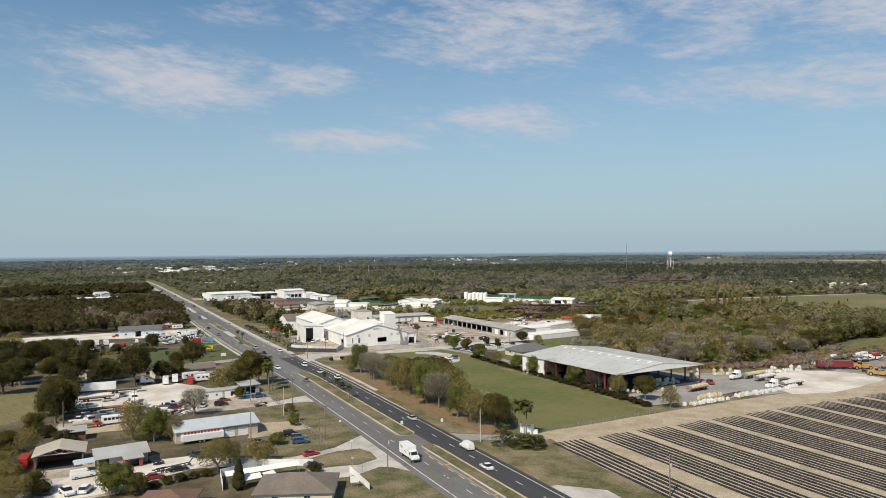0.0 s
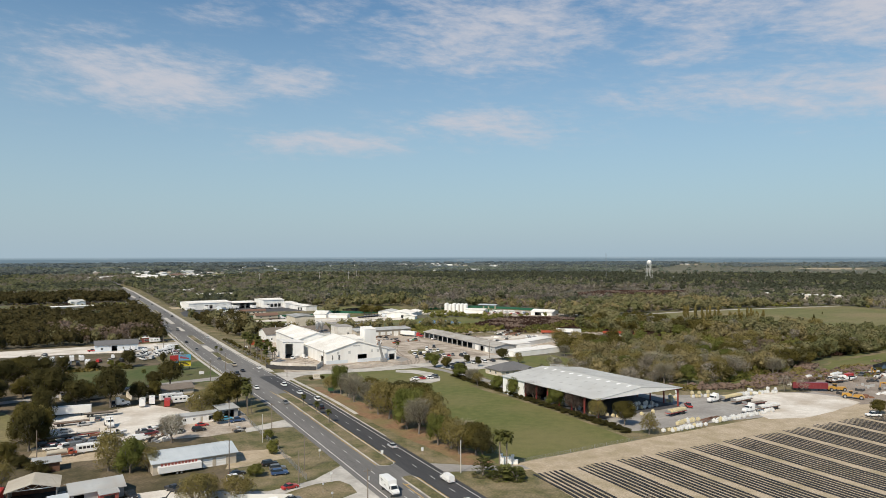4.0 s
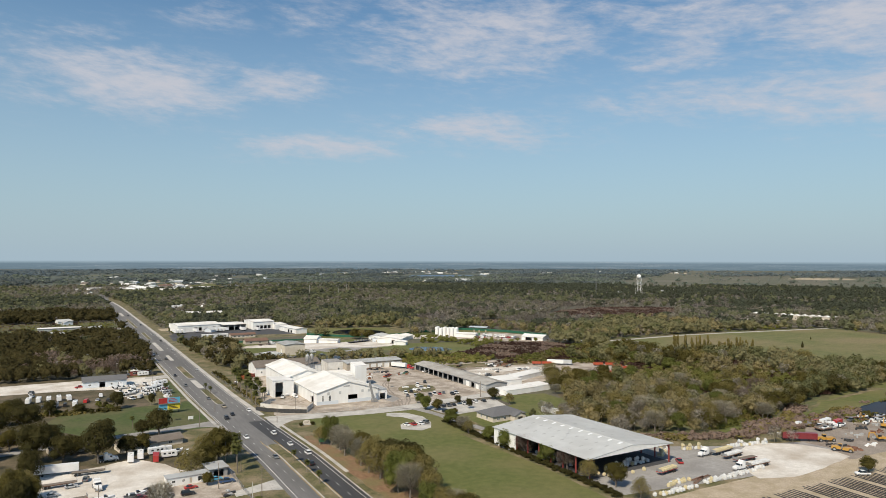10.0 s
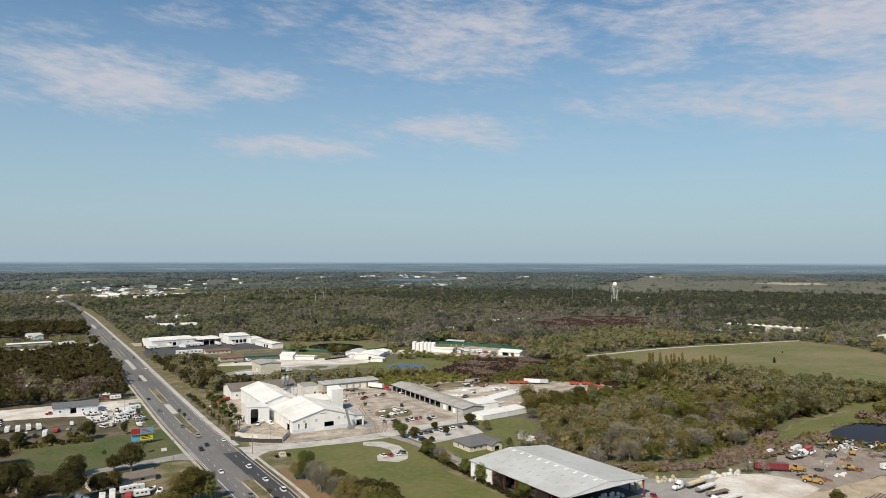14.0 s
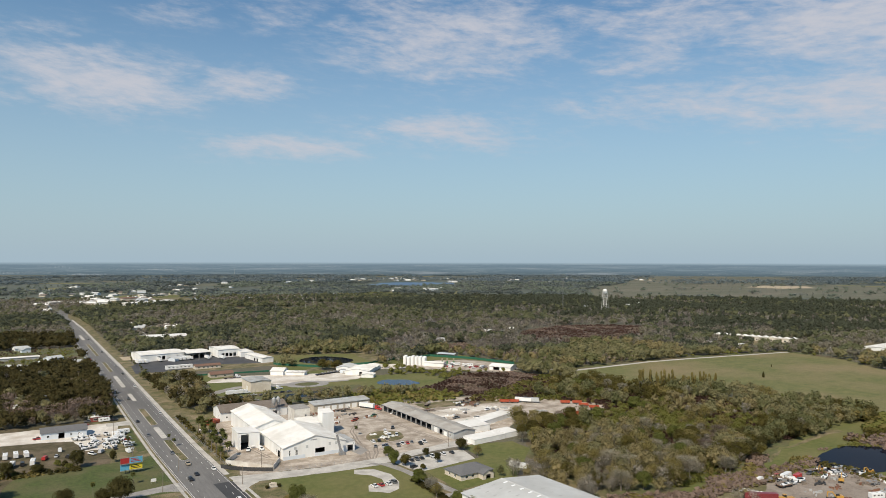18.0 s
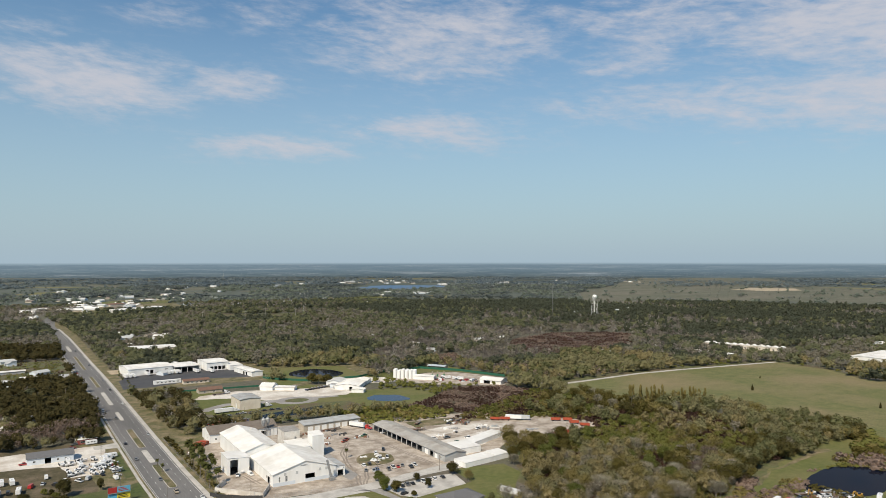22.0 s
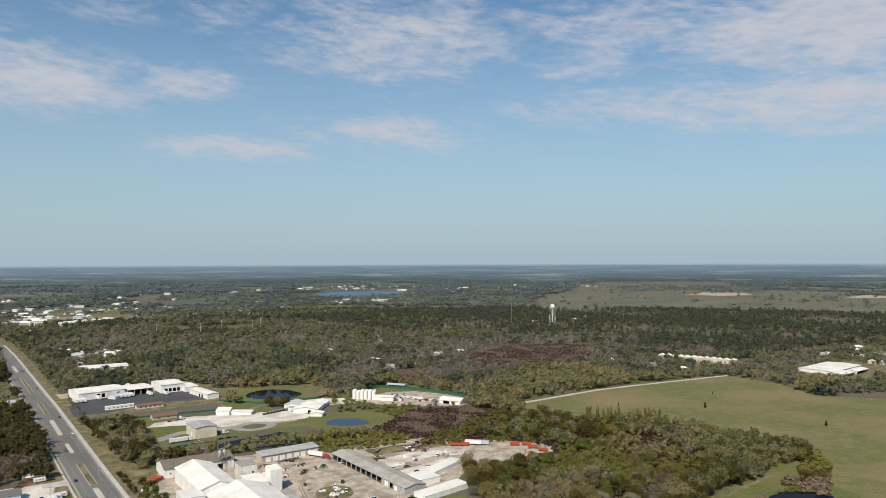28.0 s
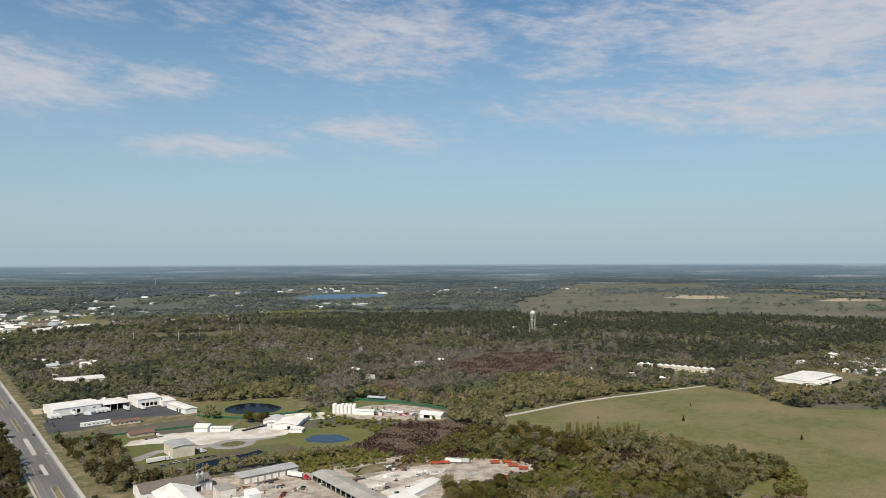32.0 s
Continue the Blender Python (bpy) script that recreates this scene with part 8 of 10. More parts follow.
CARS_W = [("van", "white", -6, 198, 12), ("pickup", "white", -9, 186, -70), ("estate", "white", -5, 186, 70), ("pickup", "black", 11, 203, -75), ("saloon", "black", -13, 189, 80), ("saloon", "red", 10, 189, 12),
          ("estate", "black", 37, 268, 5), ("saloon", "red", 39, 275, 8), ("saloon", "white", 31, 269, 70), ("saloon", "aqua", 49, 281, 10), ("estate", "white", 46, 281, 15), ("pickup", "blue", 52, 276, 5),
          ("estate", "black", 50, 214.5, 3), ("estate", "grey", 51, 209, -4)]
CARS_W2 = [("estate", "blue", 50.5, 204.5, -5), ("estate", "white", 38, 205, 5), ("saloon", "black", 39.5, 209.5, 5), ("saloon", "red", 50, 191, 12), ("pickup", "black", 21.5, 203, -60), ("saloon", "grey", 48, 181, 10),
           ("saloon", "black", 16, 193, 8), ("pickup", "red", 5, 518, 10), ("estate", "black", 12, 331, 15), ("saloon", "silver", 0, 296, 10), ("estate", "grey", 5, 303, 80), ("saloon", "silver", -6, 288, 15), ("pickup", "grey", -2, 270, 10)]
for k, c, x, y, h in CARS_W + CARS_W2:
    park(k, c, x, y, h, 0.09)
tower_rows = [(-22, 510), (-22, 503), (-21, 497), (-14, 457), (-3, 458), (8, 465), (16, 480), (14, 468), (20, 461), (37, 465), (32, 463), (45, 470), (51, 458), (25, 467), (-26, 460), (-30, 470)]
rng = random.Random(8)
for x, y in tower_rows:
    park(rng.choice(("saloon", "estate", "pickup", "van")), rng.choice(("white", "white", "grey", "black", "red", "silver", "tan")), x, y, rng.uniform(60, 120), 0.09, "cars in the sales yard")
for i in range(44):
    x, y = 27 + rng.uniform(0, 27), 472 + rng.uniform(0, 40)
    (boat if rng.random() < 0.75 else camper)(x, y, rng.choice((0, 15, 90, 100)) + rng.uniform(-8, 8))
for x, y, a in ((-8, 456, 80), (2, 457, 85), (22, 323, 85), (26, 326, 85), (33, 330, 10), (46, 552, 5), (40, 562, 5), (43, 575, 12)):
    camper(x, y, a)
for x, y, c in ((44, 558, "red"), (50, 566, "white"), (36, 556, "grey"), (33, 545, "maroon"), (52, 552, "black")):
    park("pickup", c, x, y, 10, 0.09)
for x, y in ((48, 316), (44, 322), (41, 326)):
    boat(x, y, 60 + rng.uniform(-15, 15), "white", 7.0)
container(31.5, 320, 82, "red", 6.1)
camper(37, 322, 0, 6.5)
for i, c in enumerate(("white", "silver", "white", "red", "white", "black")):
    park(("saloon", "estate", "pickup")[i % 3], c, 52.5 + (i % 2) * 0.4, 464 + i * 8.2, 10, 0.09, "cars in the sales yard")
for i in range(5):
    camper(-22 + i * 5.2, 477 + (i % 2), 84 + i * 3)
container(36, 331, 8, "white", 6.1)
tent = thing("canopy_tent", "blue-grey peaked canopy tent on thin poles", "tent", (-6, 204, 0.08), 10)
bm = bmesh.new()
for sg in (-1, 1):
    bm_prism(bm, [(0, 3.1), (sg * 1.7, 2.2), (sg * 1.7, 2.26), (0, 3.16)], -2.4, 2.4, "x")
part("cover", bm, M["blue_roof"], tent)
for sx in (-2.2, 2.2):
    for sy in (-1.6, 1.6):
        bm = bmesh.new()
        bm_tube(bm, (sx, sy, 0), (sx, sy, 2.3), 0.04)
        part("pole", bm, M["grey_metal"], tent)
for sx in (-4.6, -1.5, 1.5, 4.6):
    for sy in (-5.4, 5.4):
        ob = [o for o in scene.objects if o.name.startswith("carport")][0]
        bm = bmesh.new()
        bm_box(bm, sx - 0.1, sx + 0.1, sy - 0.1, sy + 0.1, 0, 4.1)
        part("post", bm, M["grey_metal"], ob)
ob = [o for o in scene.objects if o.name.startswith("depot_canopy")][0]
for sx in (-14.6, -7, 0, 7, 14.6):
    bm = bmesh.new()
    bm_box(bm, sx - 0.2, sx + 0.2, -17.8, -17.4, 0, 7.0)
    part("post", bm, M["white_metal"], ob)
ob = [o for o in scene.objects if o.name.startswith("pavilion")][0]
for sx in (-10.6, -5, 0, 5, 10.6):
    bm = bmesh.new()
    bm_box(bm, sx - 0.12, sx + 0.12, -4.9, -4.65, 0, 3.4)
    part("post", bm, M["tan_wall"], ob)
sign_tr = thing("sign_trailer", "long white trailer carrying red lettering on its side", "trailer", (25, 219.5, 0.08), 5)
box_mesh_part(sign_tr, "body", "paint_white", (-6.0, 6.0, -1.2, 1.2, 0.8, 2.6), bevel=0.05)
bm = bmesh.new()
for i in range(11):
    bm_box(bm, -5.2 + i * 0.95, -4.6 + i * 0.95, -0.06, 0.06, 2.6, 3.3)
part("lettering_bar", bm, M["red_steel"], sign_tr, "red lettering as plain bars")
add_wheels(sign_tr, (-1.0, 0.2), 1.1, 0.4)

# depot and cream hall vehicles
for i, x in enumerate((103, 106.8, 111)):
    trailer(x, 840, 98, "van", "white", 13.0)
for x in (126, 147, 151, 155, 159):
    trailer(x, 845 + rng.uniform(-1, 1), 98, "van", "white", 13.0)
trailer(177, 840, 98, "van", "white", 13.0)
trailer(192, 833, 98, "van", "white", 13.0)
trailer(150, 606, 3, "van", "white", 14.5)
semi_tractor(160, 607, 3)
semi_tractor(190, 613, 10)
trailer(166, 690, 10, "flat", "rust", 12.0)
semi_tractor(174, 692, 10)
for i in range(8):
    park(rng.choice(("pickup", "estate", "saloon")), rng.choice(("white", "grey", "black", "silver")), 152 + i * 6 + rng.uniform(-1, 1), 594 + rng.uniform(-4, 3), rng.uniform(0, 30), 0.09)
for i in range(7):
    trailer(248 + i * 3.4, 668 + i * 1.0, 20, "flat", "blue", 9.0)
for i in range(34):
    x = 385 + rng.uniform(-6, 52)
    y = 656 - (x - 385) * 0.95 + rng.uniform(-10, 14)
    k = rng.random()
    if k < 0.5:
        park(rng.choice(("pickup", "van", "estate")), rng.choice(("white", "white", "red", "grey", "tan")), x, y, rng.uniform(0, 360), 0.09)
    elif k < 0.75:
        camper(x, y, rng.uniform(0, 360))
    else:
        trailer(x, y, rng.uniform(0, 360), "flat", "rust", 8.0)
rng = random.Random(31)
for i in range(7):
    x, y = 140 + rng.uniform(-12, 24), 572 + rng.uniform(-8, 12)
    t = thing("scrap_pile", "heap of rusty and coloured scrap metal", "scrap", (x, y, 0.06), rng.uniform(0, 90))
    for j in range(7):
        a, b, c = rng.uniform(0.5, 2.2), rng.uniform(0.3, 0.9), rng.uniform(0.3, 1.1)
        px, py = rng.uniform(-2.4, 2.4), rng.uniform(-1.8, 1.8)
        box_mesh_part(t, "scrap_piece", rng.choice(("rust", "dark_metal", "paint_red", "paint_blue", "tin_roof", "paint_orange")), (px - a, px + a, py - b, py + b, 0, c))

# tanks of the tank works
rng = random.Random(2)
for i in range(6):
    for r in range(2):
        x, y = 356 + i * 3.3 - r * 3.0, 690 - i * 2.6 - r * 3.6
        t = thing("storage_tank", "white upright cylindrical storage tank", "tank", (x, y, 0.08), 0, "row of storage tanks")
        h = rng.uniform(8.2, 9.6)
        bm = bmesh.new()
        bm_lathe(bm, [(1.9, 0), (1.95, 0.1), (1.95, h), (1.6, h + 0.35), (0.5, h + 0.6)], 16)
        part("shell", bm, M["white_metal"], t, smooth=False)
        bm = bmesh.new()
        bm_tube(bm, (0, 0, h + 0.5), (0, 0, h + 1.0), 0.35, 0.35, 10)
        part("hatch", bm, M["grey_metal"], t)
        bm = bmesh.new()
        bm_box(bm, 1.95, 2.03, -0.28, -0.22, 0, h)
        bm_box(bm, 1.95, 2.03, 0.22, 0.28, 0, h)
        for k in range(18):
            bm_box(bm, 1.97, 2.01, -0.22, 0.22, 0.3 + k * 0.48, 0.34 + k * 0.48)
        part("ladder", bm, M["grey_metal"], t)
for x, y in ((398, 672), (404, 668), (394, 676)):
    t = thing("mesh_column", "tall yellow-green column of stacked frames", "column", (x, y, 0.08))
    box_mesh_part(t, "stack", "paint_green", (-0.7, 0.7, -0.7, 0.7, 0, 3.0), bevel=0.1)
    box_mesh_part(t, "stack", "paint_tan", (-0.6, 0.6, -0.6, 0.6, 3.0, 6.0), bevel=0.1)

# conveyor and dust bins on the works
conv = thing("conveyor", "slanting steel conveyor leaning on the works hall", "conveyor", (158.5, 390, 0.08), 0)
bm = bmesh.new()
bm_box(bm, -0.6, 0.6, -0.35, 0.35, 0, 12.5, pose(0, 0, 0, 0, -14, 0))
part("chute", bm, M["grey_metal"], conv)
for dx in (-2.0, 1.6):
    bm = bmesh.new()
    bm_tube(bm, (dx, 0, 0), (-1.4, 0, 6.2), 0.12)
    part("strut", bm, M["grey_metal"], conv)
box_mesh_part(conv, "hopper", "grey_metal", (-1.6, 1.8, -1.2, 1.2, 0, 1.8), bevel=0.1)
for x, y in ((154, 508.5), (157.5, 509.5)):
    t = thing("dust_cyclone", "grey steel dust cyclone on a frame", "cyclone", (x, y, 0.06))
    bm = bmesh.new()
    bm_lathe(bm, [(0.3, 8.0), (1.3, 10.5), (1.4, 13.0), (0.6, 13.8), (0.6, 14.4)], 12)
    part("cone", bm, M["tin_roof"], t)
    for sx in (-1.2, 1.2):
        for sy in (-1.2, 1.2):
            bm = bmesh.new()
            bm_tube(bm, (sx, sy, 0), (sx, sy, 12.5), 0.1)
            part("leg", bm, M["grey_metal"], t)
rng = random.Random(44)
for i in range(16):
    x, y = rng.choice(((104, 486), (110, 500), (105, 470), (184, 472), (190, 480), (214, 476), (262, 470), (282, 452), (300, 470)))
    t = thing("junk_pile", "jumble of crates and machine parts in the yard", "junk", (x + rng.uniform(-5, 5), y + rng.uniform(-6, 6), 0.08), rng.uniform(0, 90))
    for j in range(5):
        a, b, c = rng.uniform(0.4, 1.6), rng.uniform(0.3, 1.0), rng.uniform(0.3, 1.5)
        px, py = rng.uniform(-2.4, 2.4), rng.uniform(-1.8, 1.8)
        box_mesh_part(t, "junk_piece", rng.choice(("rust", "dark_metal", "paint_white", "pole_wood", "tin_roof", "rust")), (px - a, px + a, py - b, py + b, 0, c), bevel=0.04)
for x, y in ((107, 506), (110, 508.5), (113, 511)):
    container(x, y, -52, "orange", 6.1)


# ---- masts, poles, signs, fences ----
def water_tower(x, y):
    t = thing("water_tower", "white elevated water tower on tall splayed legs", "water tower", (x, y, 0))
    bm = bmesh.new()
    prof = [(0.6, 35.5)] + [(5.0 * math.sin(a), 39.8 - 4.3 * math.cos(a)) for a in np.linspace(0.2, 1.57, 6)] + [(5.0, 41.8)] + [(5.0 * math.cos(a), 41.8 + 3.2 * math.sin(a)) for a in np.linspace(0.2, 1.45, 6)]
    bm_lathe(bm, prof, 20)
    part("tank", bm, M["white_metal"], t, smooth=True)
    bm = bmesh.new()
    bm_lathe(bm, [(5.6, 39.9), (5.7, 40.0), (5.7, 40.2), (5.0, 40.2)], 20)
    part("walkway", bm, M["white_metal"], t)
    for k in range(6):
        a = math.pi / 3 * k + 0.3
        bm = bmesh.new()
        bm_tube(bm, (8.0 * math.cos(a), 8.0 * math.sin(a), 0), (4.9 * math.cos(a), 4.9 * math.sin(a), 40.4), 0.22, 0.19)
        part("leg", bm, M["white_metal"], t)
        for z0, r0, z1, r1 in ((0, 8.0, 13.4, 6.97), (13.4, 6.97, 26.8, 5.94)):
            b2 = a + math.pi / 3
            bm = bmesh.new()
            bm_tube(bm, (r0 * math.cos(a), r0 * math.sin(a), z0), (r1 * math.cos(b2), r1 * math.sin(b2), z1), 0.045)
            bm_tube(bm, (r1 * math.cos(a), r1 * math.sin(a), z1), (r1 * math.cos(b2), r1 * math.sin(b2), z1), 0.08)
            part("brace", bm, M["white_metal"], t)
    bm = bmesh.new()
    bm_tube(bm, (0, 0, 0), (0, 0, 36), 0.5, 0.5, 12)
    part("riser", bm, M["white_metal"], t)
    t.matrix_basis = t.matrix_basis @ Matrix.Diagonal((1, 1, 1.1, 1))


water_tower(1121, 1192)
mast = thing("radio_mast", "slim grey lattice radio mast", "mast", (1082, 1291, 0))
for k in range(3):
    a = 2.09 * k
    bm = bmesh.new()
    bm_tube(bm, (0.9 * math.cos(a), 0.9 * math.sin(a), 0), (0.5 * math.cos(a), 0.5 * math.sin(a), 66), 0.16, 0.12, 6)
    part("leg", bm, M["grey_metal"], mast)
bm = bmesh.new()
for i in range(40):
    for k in range(3):
        a, b2 = 2.09 * k, 2.09 * (k + 1)
        r0, r1 = 0.9 - 0.4 * i / 40, 0.9 - 0.4 * (i + 1) / 40
        bm_tube(bm, (r0 * math.cos(a), r0 * math.sin(a), i * 1.65), (r1 * math.cos(b2), r1 * math.sin(b2), i * 1.65 + 1.65), 0.05, 0.05, 4)
part("lattice", bm, M["grey_metal"], mast)
for x, y, h in ((1240, 5000, 60), (400, 1440, 26), (460, 1500, 26), (520, 1480, 26), (560, 1540, 26), (330, 1500, 24)):
    t = thing("lattice_pylon", "thin grey power line mast above the trees", "mast", (x, y, 0))
    bm = bmesh.new()
    bm_tube(bm, (0, 0, 0), (0, 0, h), 0.5, 0.3, 6)
    part("shaft", bm, M["concrete_pole"], t)
    bm = bmesh.new()
    bm_box(bm, -3, 3, -0.2, 0.2, h - 3, h - 2.6)
    part("cross_arm", bm, M["concrete_pole"], t)
for x, y, r, h in ((1134, 1176, 4.5, 5), (1235, 1235, 10, 8)):
    t = thing("ground_tank", "squat white cylindrical water tank", "tank", (x, y, 0))
    bm = bmesh.new()
    bm_lathe(bm, [(r, 0), (r, h), (r * 0.6, h + 1.2), (0.5, h + 1.8)], 24)
    part("shell", bm, M["white_metal"], t)
    bm = bmesh.new()
    bm_tube(bm, (0, 0, h + 1.6), (0, 0, h + 2.4), 0.5, 0.5)
    part("vent", bm, M["grey_metal"], t)


def pole(x, y, h, arm=True, material="pole_wood", box=True, label="weathered wooden utility pole with a cross arm"):
    key = ("pole", h, arm, material, box)
    m = pose(x, y, 0.03)
    if key in PROTO:
        return copy_thing(PROTO[key], m)
    t = thing("utility_pole", label, "pole")
    bm = bmesh.new()
    bm_tube(bm, (0, 0, 0), (0, 0, h), 0.17, 0.11, 8)
    part("shaft", bm, M[material], t)
    if arm:
        box_mesh_part(t, "cross_arm", material, (-1.1, 1.1, -0.06, 0.06, h - 0.7, h - 0.56))
        for xx in (-1.0, 0, 1.0):
            bm = bmesh.new()
            bm_tube(bm, (xx, 0, h - 0.56), (xx, 0, h - 0.36), 0.05, 0.04, 6)
            part("insulator", bm, M["grey_metal"], t)
    if box:
        bm = bmesh.new()
        bm_tube(bm, (0.3, 0, h - 3.0), (0.3, 0, h - 2.1), 0.22, 0.22, 10)
        part("transformer", bm, M["grey_roof"], t)
    t.matrix_basis = m
    PROTO[key] = t
    return t


LINE = [(63, 130), (63, 166), (58, 205), (60, 254), (60, 289), (58, 330), (57, 372), (50, 430), (47, 500), (44, 580), (42, 660), (40, 740)]
for i, (x, y) in enumerate(LINE):
    pole(x, y, 10.5, True, "pole_wood", i % 3 == 1)
for x, y in ((53, 193), (38, 214), (54, 242), (8, 262), (-13, 252), (94, 364), (109, 383), (121, 388), (70, 404), (48, 270), (98, 182), (114, 122), (186, 386), (222, 374), (56, 300), (55, 311)):
    pole(x, y, 9.5, x == 114, "pole_wood" if x not in (98, 54) else "concrete_pole", x == 114)
for a, b in zip(LINE, LINE[1:]):
    t = thing("power_line", "three thin black wires sagging between poles", "cable")
    for off in (-1.0, 0.0, 1.0):
        bm = bmesh.new()
        pts = []
        for k in range(9):
            u = k / 8
            pts.append((a[0] + (b[0] - a[0]) * u + off, a[1] + (b[1] - a[1]) * u, 10.2 - 1.0 * 4 * u * (1 - u)))
        for p, q in zip(pts, pts[1:]):
            bm_tube(bm, p, q, 0.014, 0.014, 4)
        part("wire", bm, M["dark_metal"], t)

bb = thing("billboard", "double-stacked roadside billboard with bright faces on steel posts", "billboard", (47.5, 413, 0.05), 4)
for i in range(6):
    box_mesh_part(bb, "post", "dark_metal", (-4.8 + i * 1.9, -4.55 + i * 1.9, 0.2, 0.45, 0, 8.6))
for z, cols in ((1.9, ("paint_aqua", "sign_yellow")), (5.4, ("paint_red", "paint_aqua"))):
    box_mesh_part(bb, "panel_back", "grey_metal", (-5.6, 5.6, 0.02, 0.2, z, z + 3.1))
    box_mesh_part(bb, "panel_face", cols[0], (-5.5, -1.0, -0.03, 0.02, z + 0.1, z + 3.0))
    box_mesh_part(bb, "panel_face", cols[1], (-1.0, 5.5, -0.03, 0.02, z + 0.1, z + 3.0))
    bm = bmesh.new()
    for k in range(3):
        bm_box(bm, -0.4, 4.6 - k * 0.8, -0.05, -0.03, z + 0.6 + k * 0.75, z + 1.0 + k * 0.75)
    part("lettering_bar", bm, M["paint_black"] if z < 3 else M["paint_red"], bb, "lettering as plain bars")
    box_mesh_part(bb, "catwalk", "grey_metal", (-5.6, 5.6, -0.7, -0.05, z - 0.15, z - 0.05))


def small_sign(x, y, colour, w=0.9, h=1.1, top=2.6, heading=0, two=False):
    t = thing("road_sign", f"small {colour} road sign on a metal post", "sign", (x, y, 0.05), heading)
    for dx in ((-w * 0.35, w * 0.35) if two else (0,)):
        bm = bmesh.new()
        bm_tube(bm, (dx, 0.05, 0), (dx, 0.05, top), 0.04)
        part("post", bm, M["grey_metal"], t)
    box_mesh_part(t, "plate", "paint_" + colour, (-w / 2, w / 2, -0.02, 0.02, top - h, top))


small_sign(83, 206, "white")
small_sign(95.5, 203, "white")
small_sign(101, 312, "green", 3.0, 1.6, 2.8, 0, True)
small_sign(66, 216, "white", 0.7, 0.7)
small_sign(62, 192, "white", 0.7, 0.7)
small_sign(55, 388, "white", 2.6, 1.6, 2.6, 0, True)
small_sign(52.5, 160.5, "white", 2.0, 1.5, 2.6, -20, True)
for i in range(3):
    small_sign(57, 168 - i * 0.2 + i * 8, "silver", 0.6, 0.5)
mon = thing("entrance_sign", "pale stone entrance sign with a stepped top", "sign", (106, 352, 0.05), -10)
box_mesh_part(mon, "plinth", "concrete", (-2.4, 2.4, -0.5, 0.5, 0, 0.5), bevel=0.04)
box_mesh_part(mon, "slab", "cream", (-1.8, 1.8, -0.3, 0.3, 0.5, 2.2), bevel=0.05)
box_mesh_part(mon, "cap", "cream", (-1.0, 1.0, -0.3, 0.3, 2.2, 2.5), bevel=0.04)
box_mesh_part(mon, "lettering_bar", "shingle_brown", (-1.3, 1.3, -0.32, -0.30, 1.5, 1.75), (-0.9, 0.9, -0.32, -0.30, 1.05, 1.25), label="brown lettering as plain bars")


def fence(points, height, kind, label, step=2.6):
    """A fence along a line: posts, and panels or mesh between them."""
    t = thing("fence", label, "fence")
    for (xa, ya), (xb, yb) in zip(points, points[1:]):
        d = math.hypot(xb - xa, yb - ya)
        n = max(1, round(d / step))
        ang = math.degrees(math.atan2(yb - ya, xb - xa))
        for i in range(n):
            u = i / n
            x, y = xa + (xb - xa) * u, ya + (yb - ya) * u
            m = pose(x, y, 0.05, 0, 0, ang)
            s = d / n
            bm = bmesh.new()
            bm_box(bm, -0.05, 0.05, -0.05, 0.05, 0, height + 0.08, m)
            part("post", bm, M["grey_metal" if kind in ("mesh",) else kind], t)
            bm = bmesh.new()
            if kind == "mesh":
                for k in range(6):
                    bm_box(bm, 0.05, s - 0.05, -0.01, 0.01, 0.1 + k * (height - 0.1) / 5, 0.125 + k * (height - 0.1) / 5, m)
                for k in range(5):
                    bm_box(bm, 0.2 + k * s / 5, 0.215 + k * s / 5, -0.01, 0.01, 0.1, height, m)
                part("wire_panel", bm, M["grey_metal"], t)
            else:
                bm_box(bm, 0.05, s - 0.05, -0.02, 0.02, 0.06, height, m)
                part("panel", bm, M[kind], t)


M["green_screen"] = mat("dark green fence screen", (0.012, 0.085, 0.050), (0.022, 0.115, 0.070), 1.5, 0.8)
fence([(24, 172), (25, 183), (36, 187), (48, 181)], 1.9, "white_metal", "white solid panel fence round a garden")
fence([(55, 172), (55, 157)], 1.6, "white_metal", "white solid panel fence beside the driveway")
fence([(56, 196), (56, 250), (55, 310)], 1.8, "mesh", "grey chain-link fence along the roadside lots", 3.5)
fence([(91, 398), (95, 392), (104, 384), (114, 378)], 2.2, "dark_metal", "dark screened fence by the works gate")
fence([(94.5, 398), (92.0, 470), (90.5, 540)], 2.0, "mesh", "grey chain-link fence along the works", 7.0)
fence([(112, 340), (114, 300), (118, 182)], 1.5, "mesh", "low wire fence along the lawn", 5.0)
fence([(118, 182), (170, 186)], 1.2, "mesh", "low wire fence along the headland", 5.0)
fence([(114, 378), (140, 374), (166, 372)], 1.8, "mesh", "grey chain-link fence along the side street", 3.5)
fence([(230, 760), (240, 744), (266, 716), (322, 712), (340, 722)], 2.2, "green_screen", "dark green screened fence round the pond", 9.0)
fence([(346, 728), (410, 732), (440, 690), (460, 632)], 2.6, "green_screen", "dark green screened fence behind the tank works", 9.0)
fence([(100, 728), (150, 722), (212, 714)], 1.6, "green_screen", "low dark green fence by the low offices", 9.0)
wallp = thing("yard_wall", "pale rendered yard wall with a stepped top", "wall", (0, 0, 0.05))
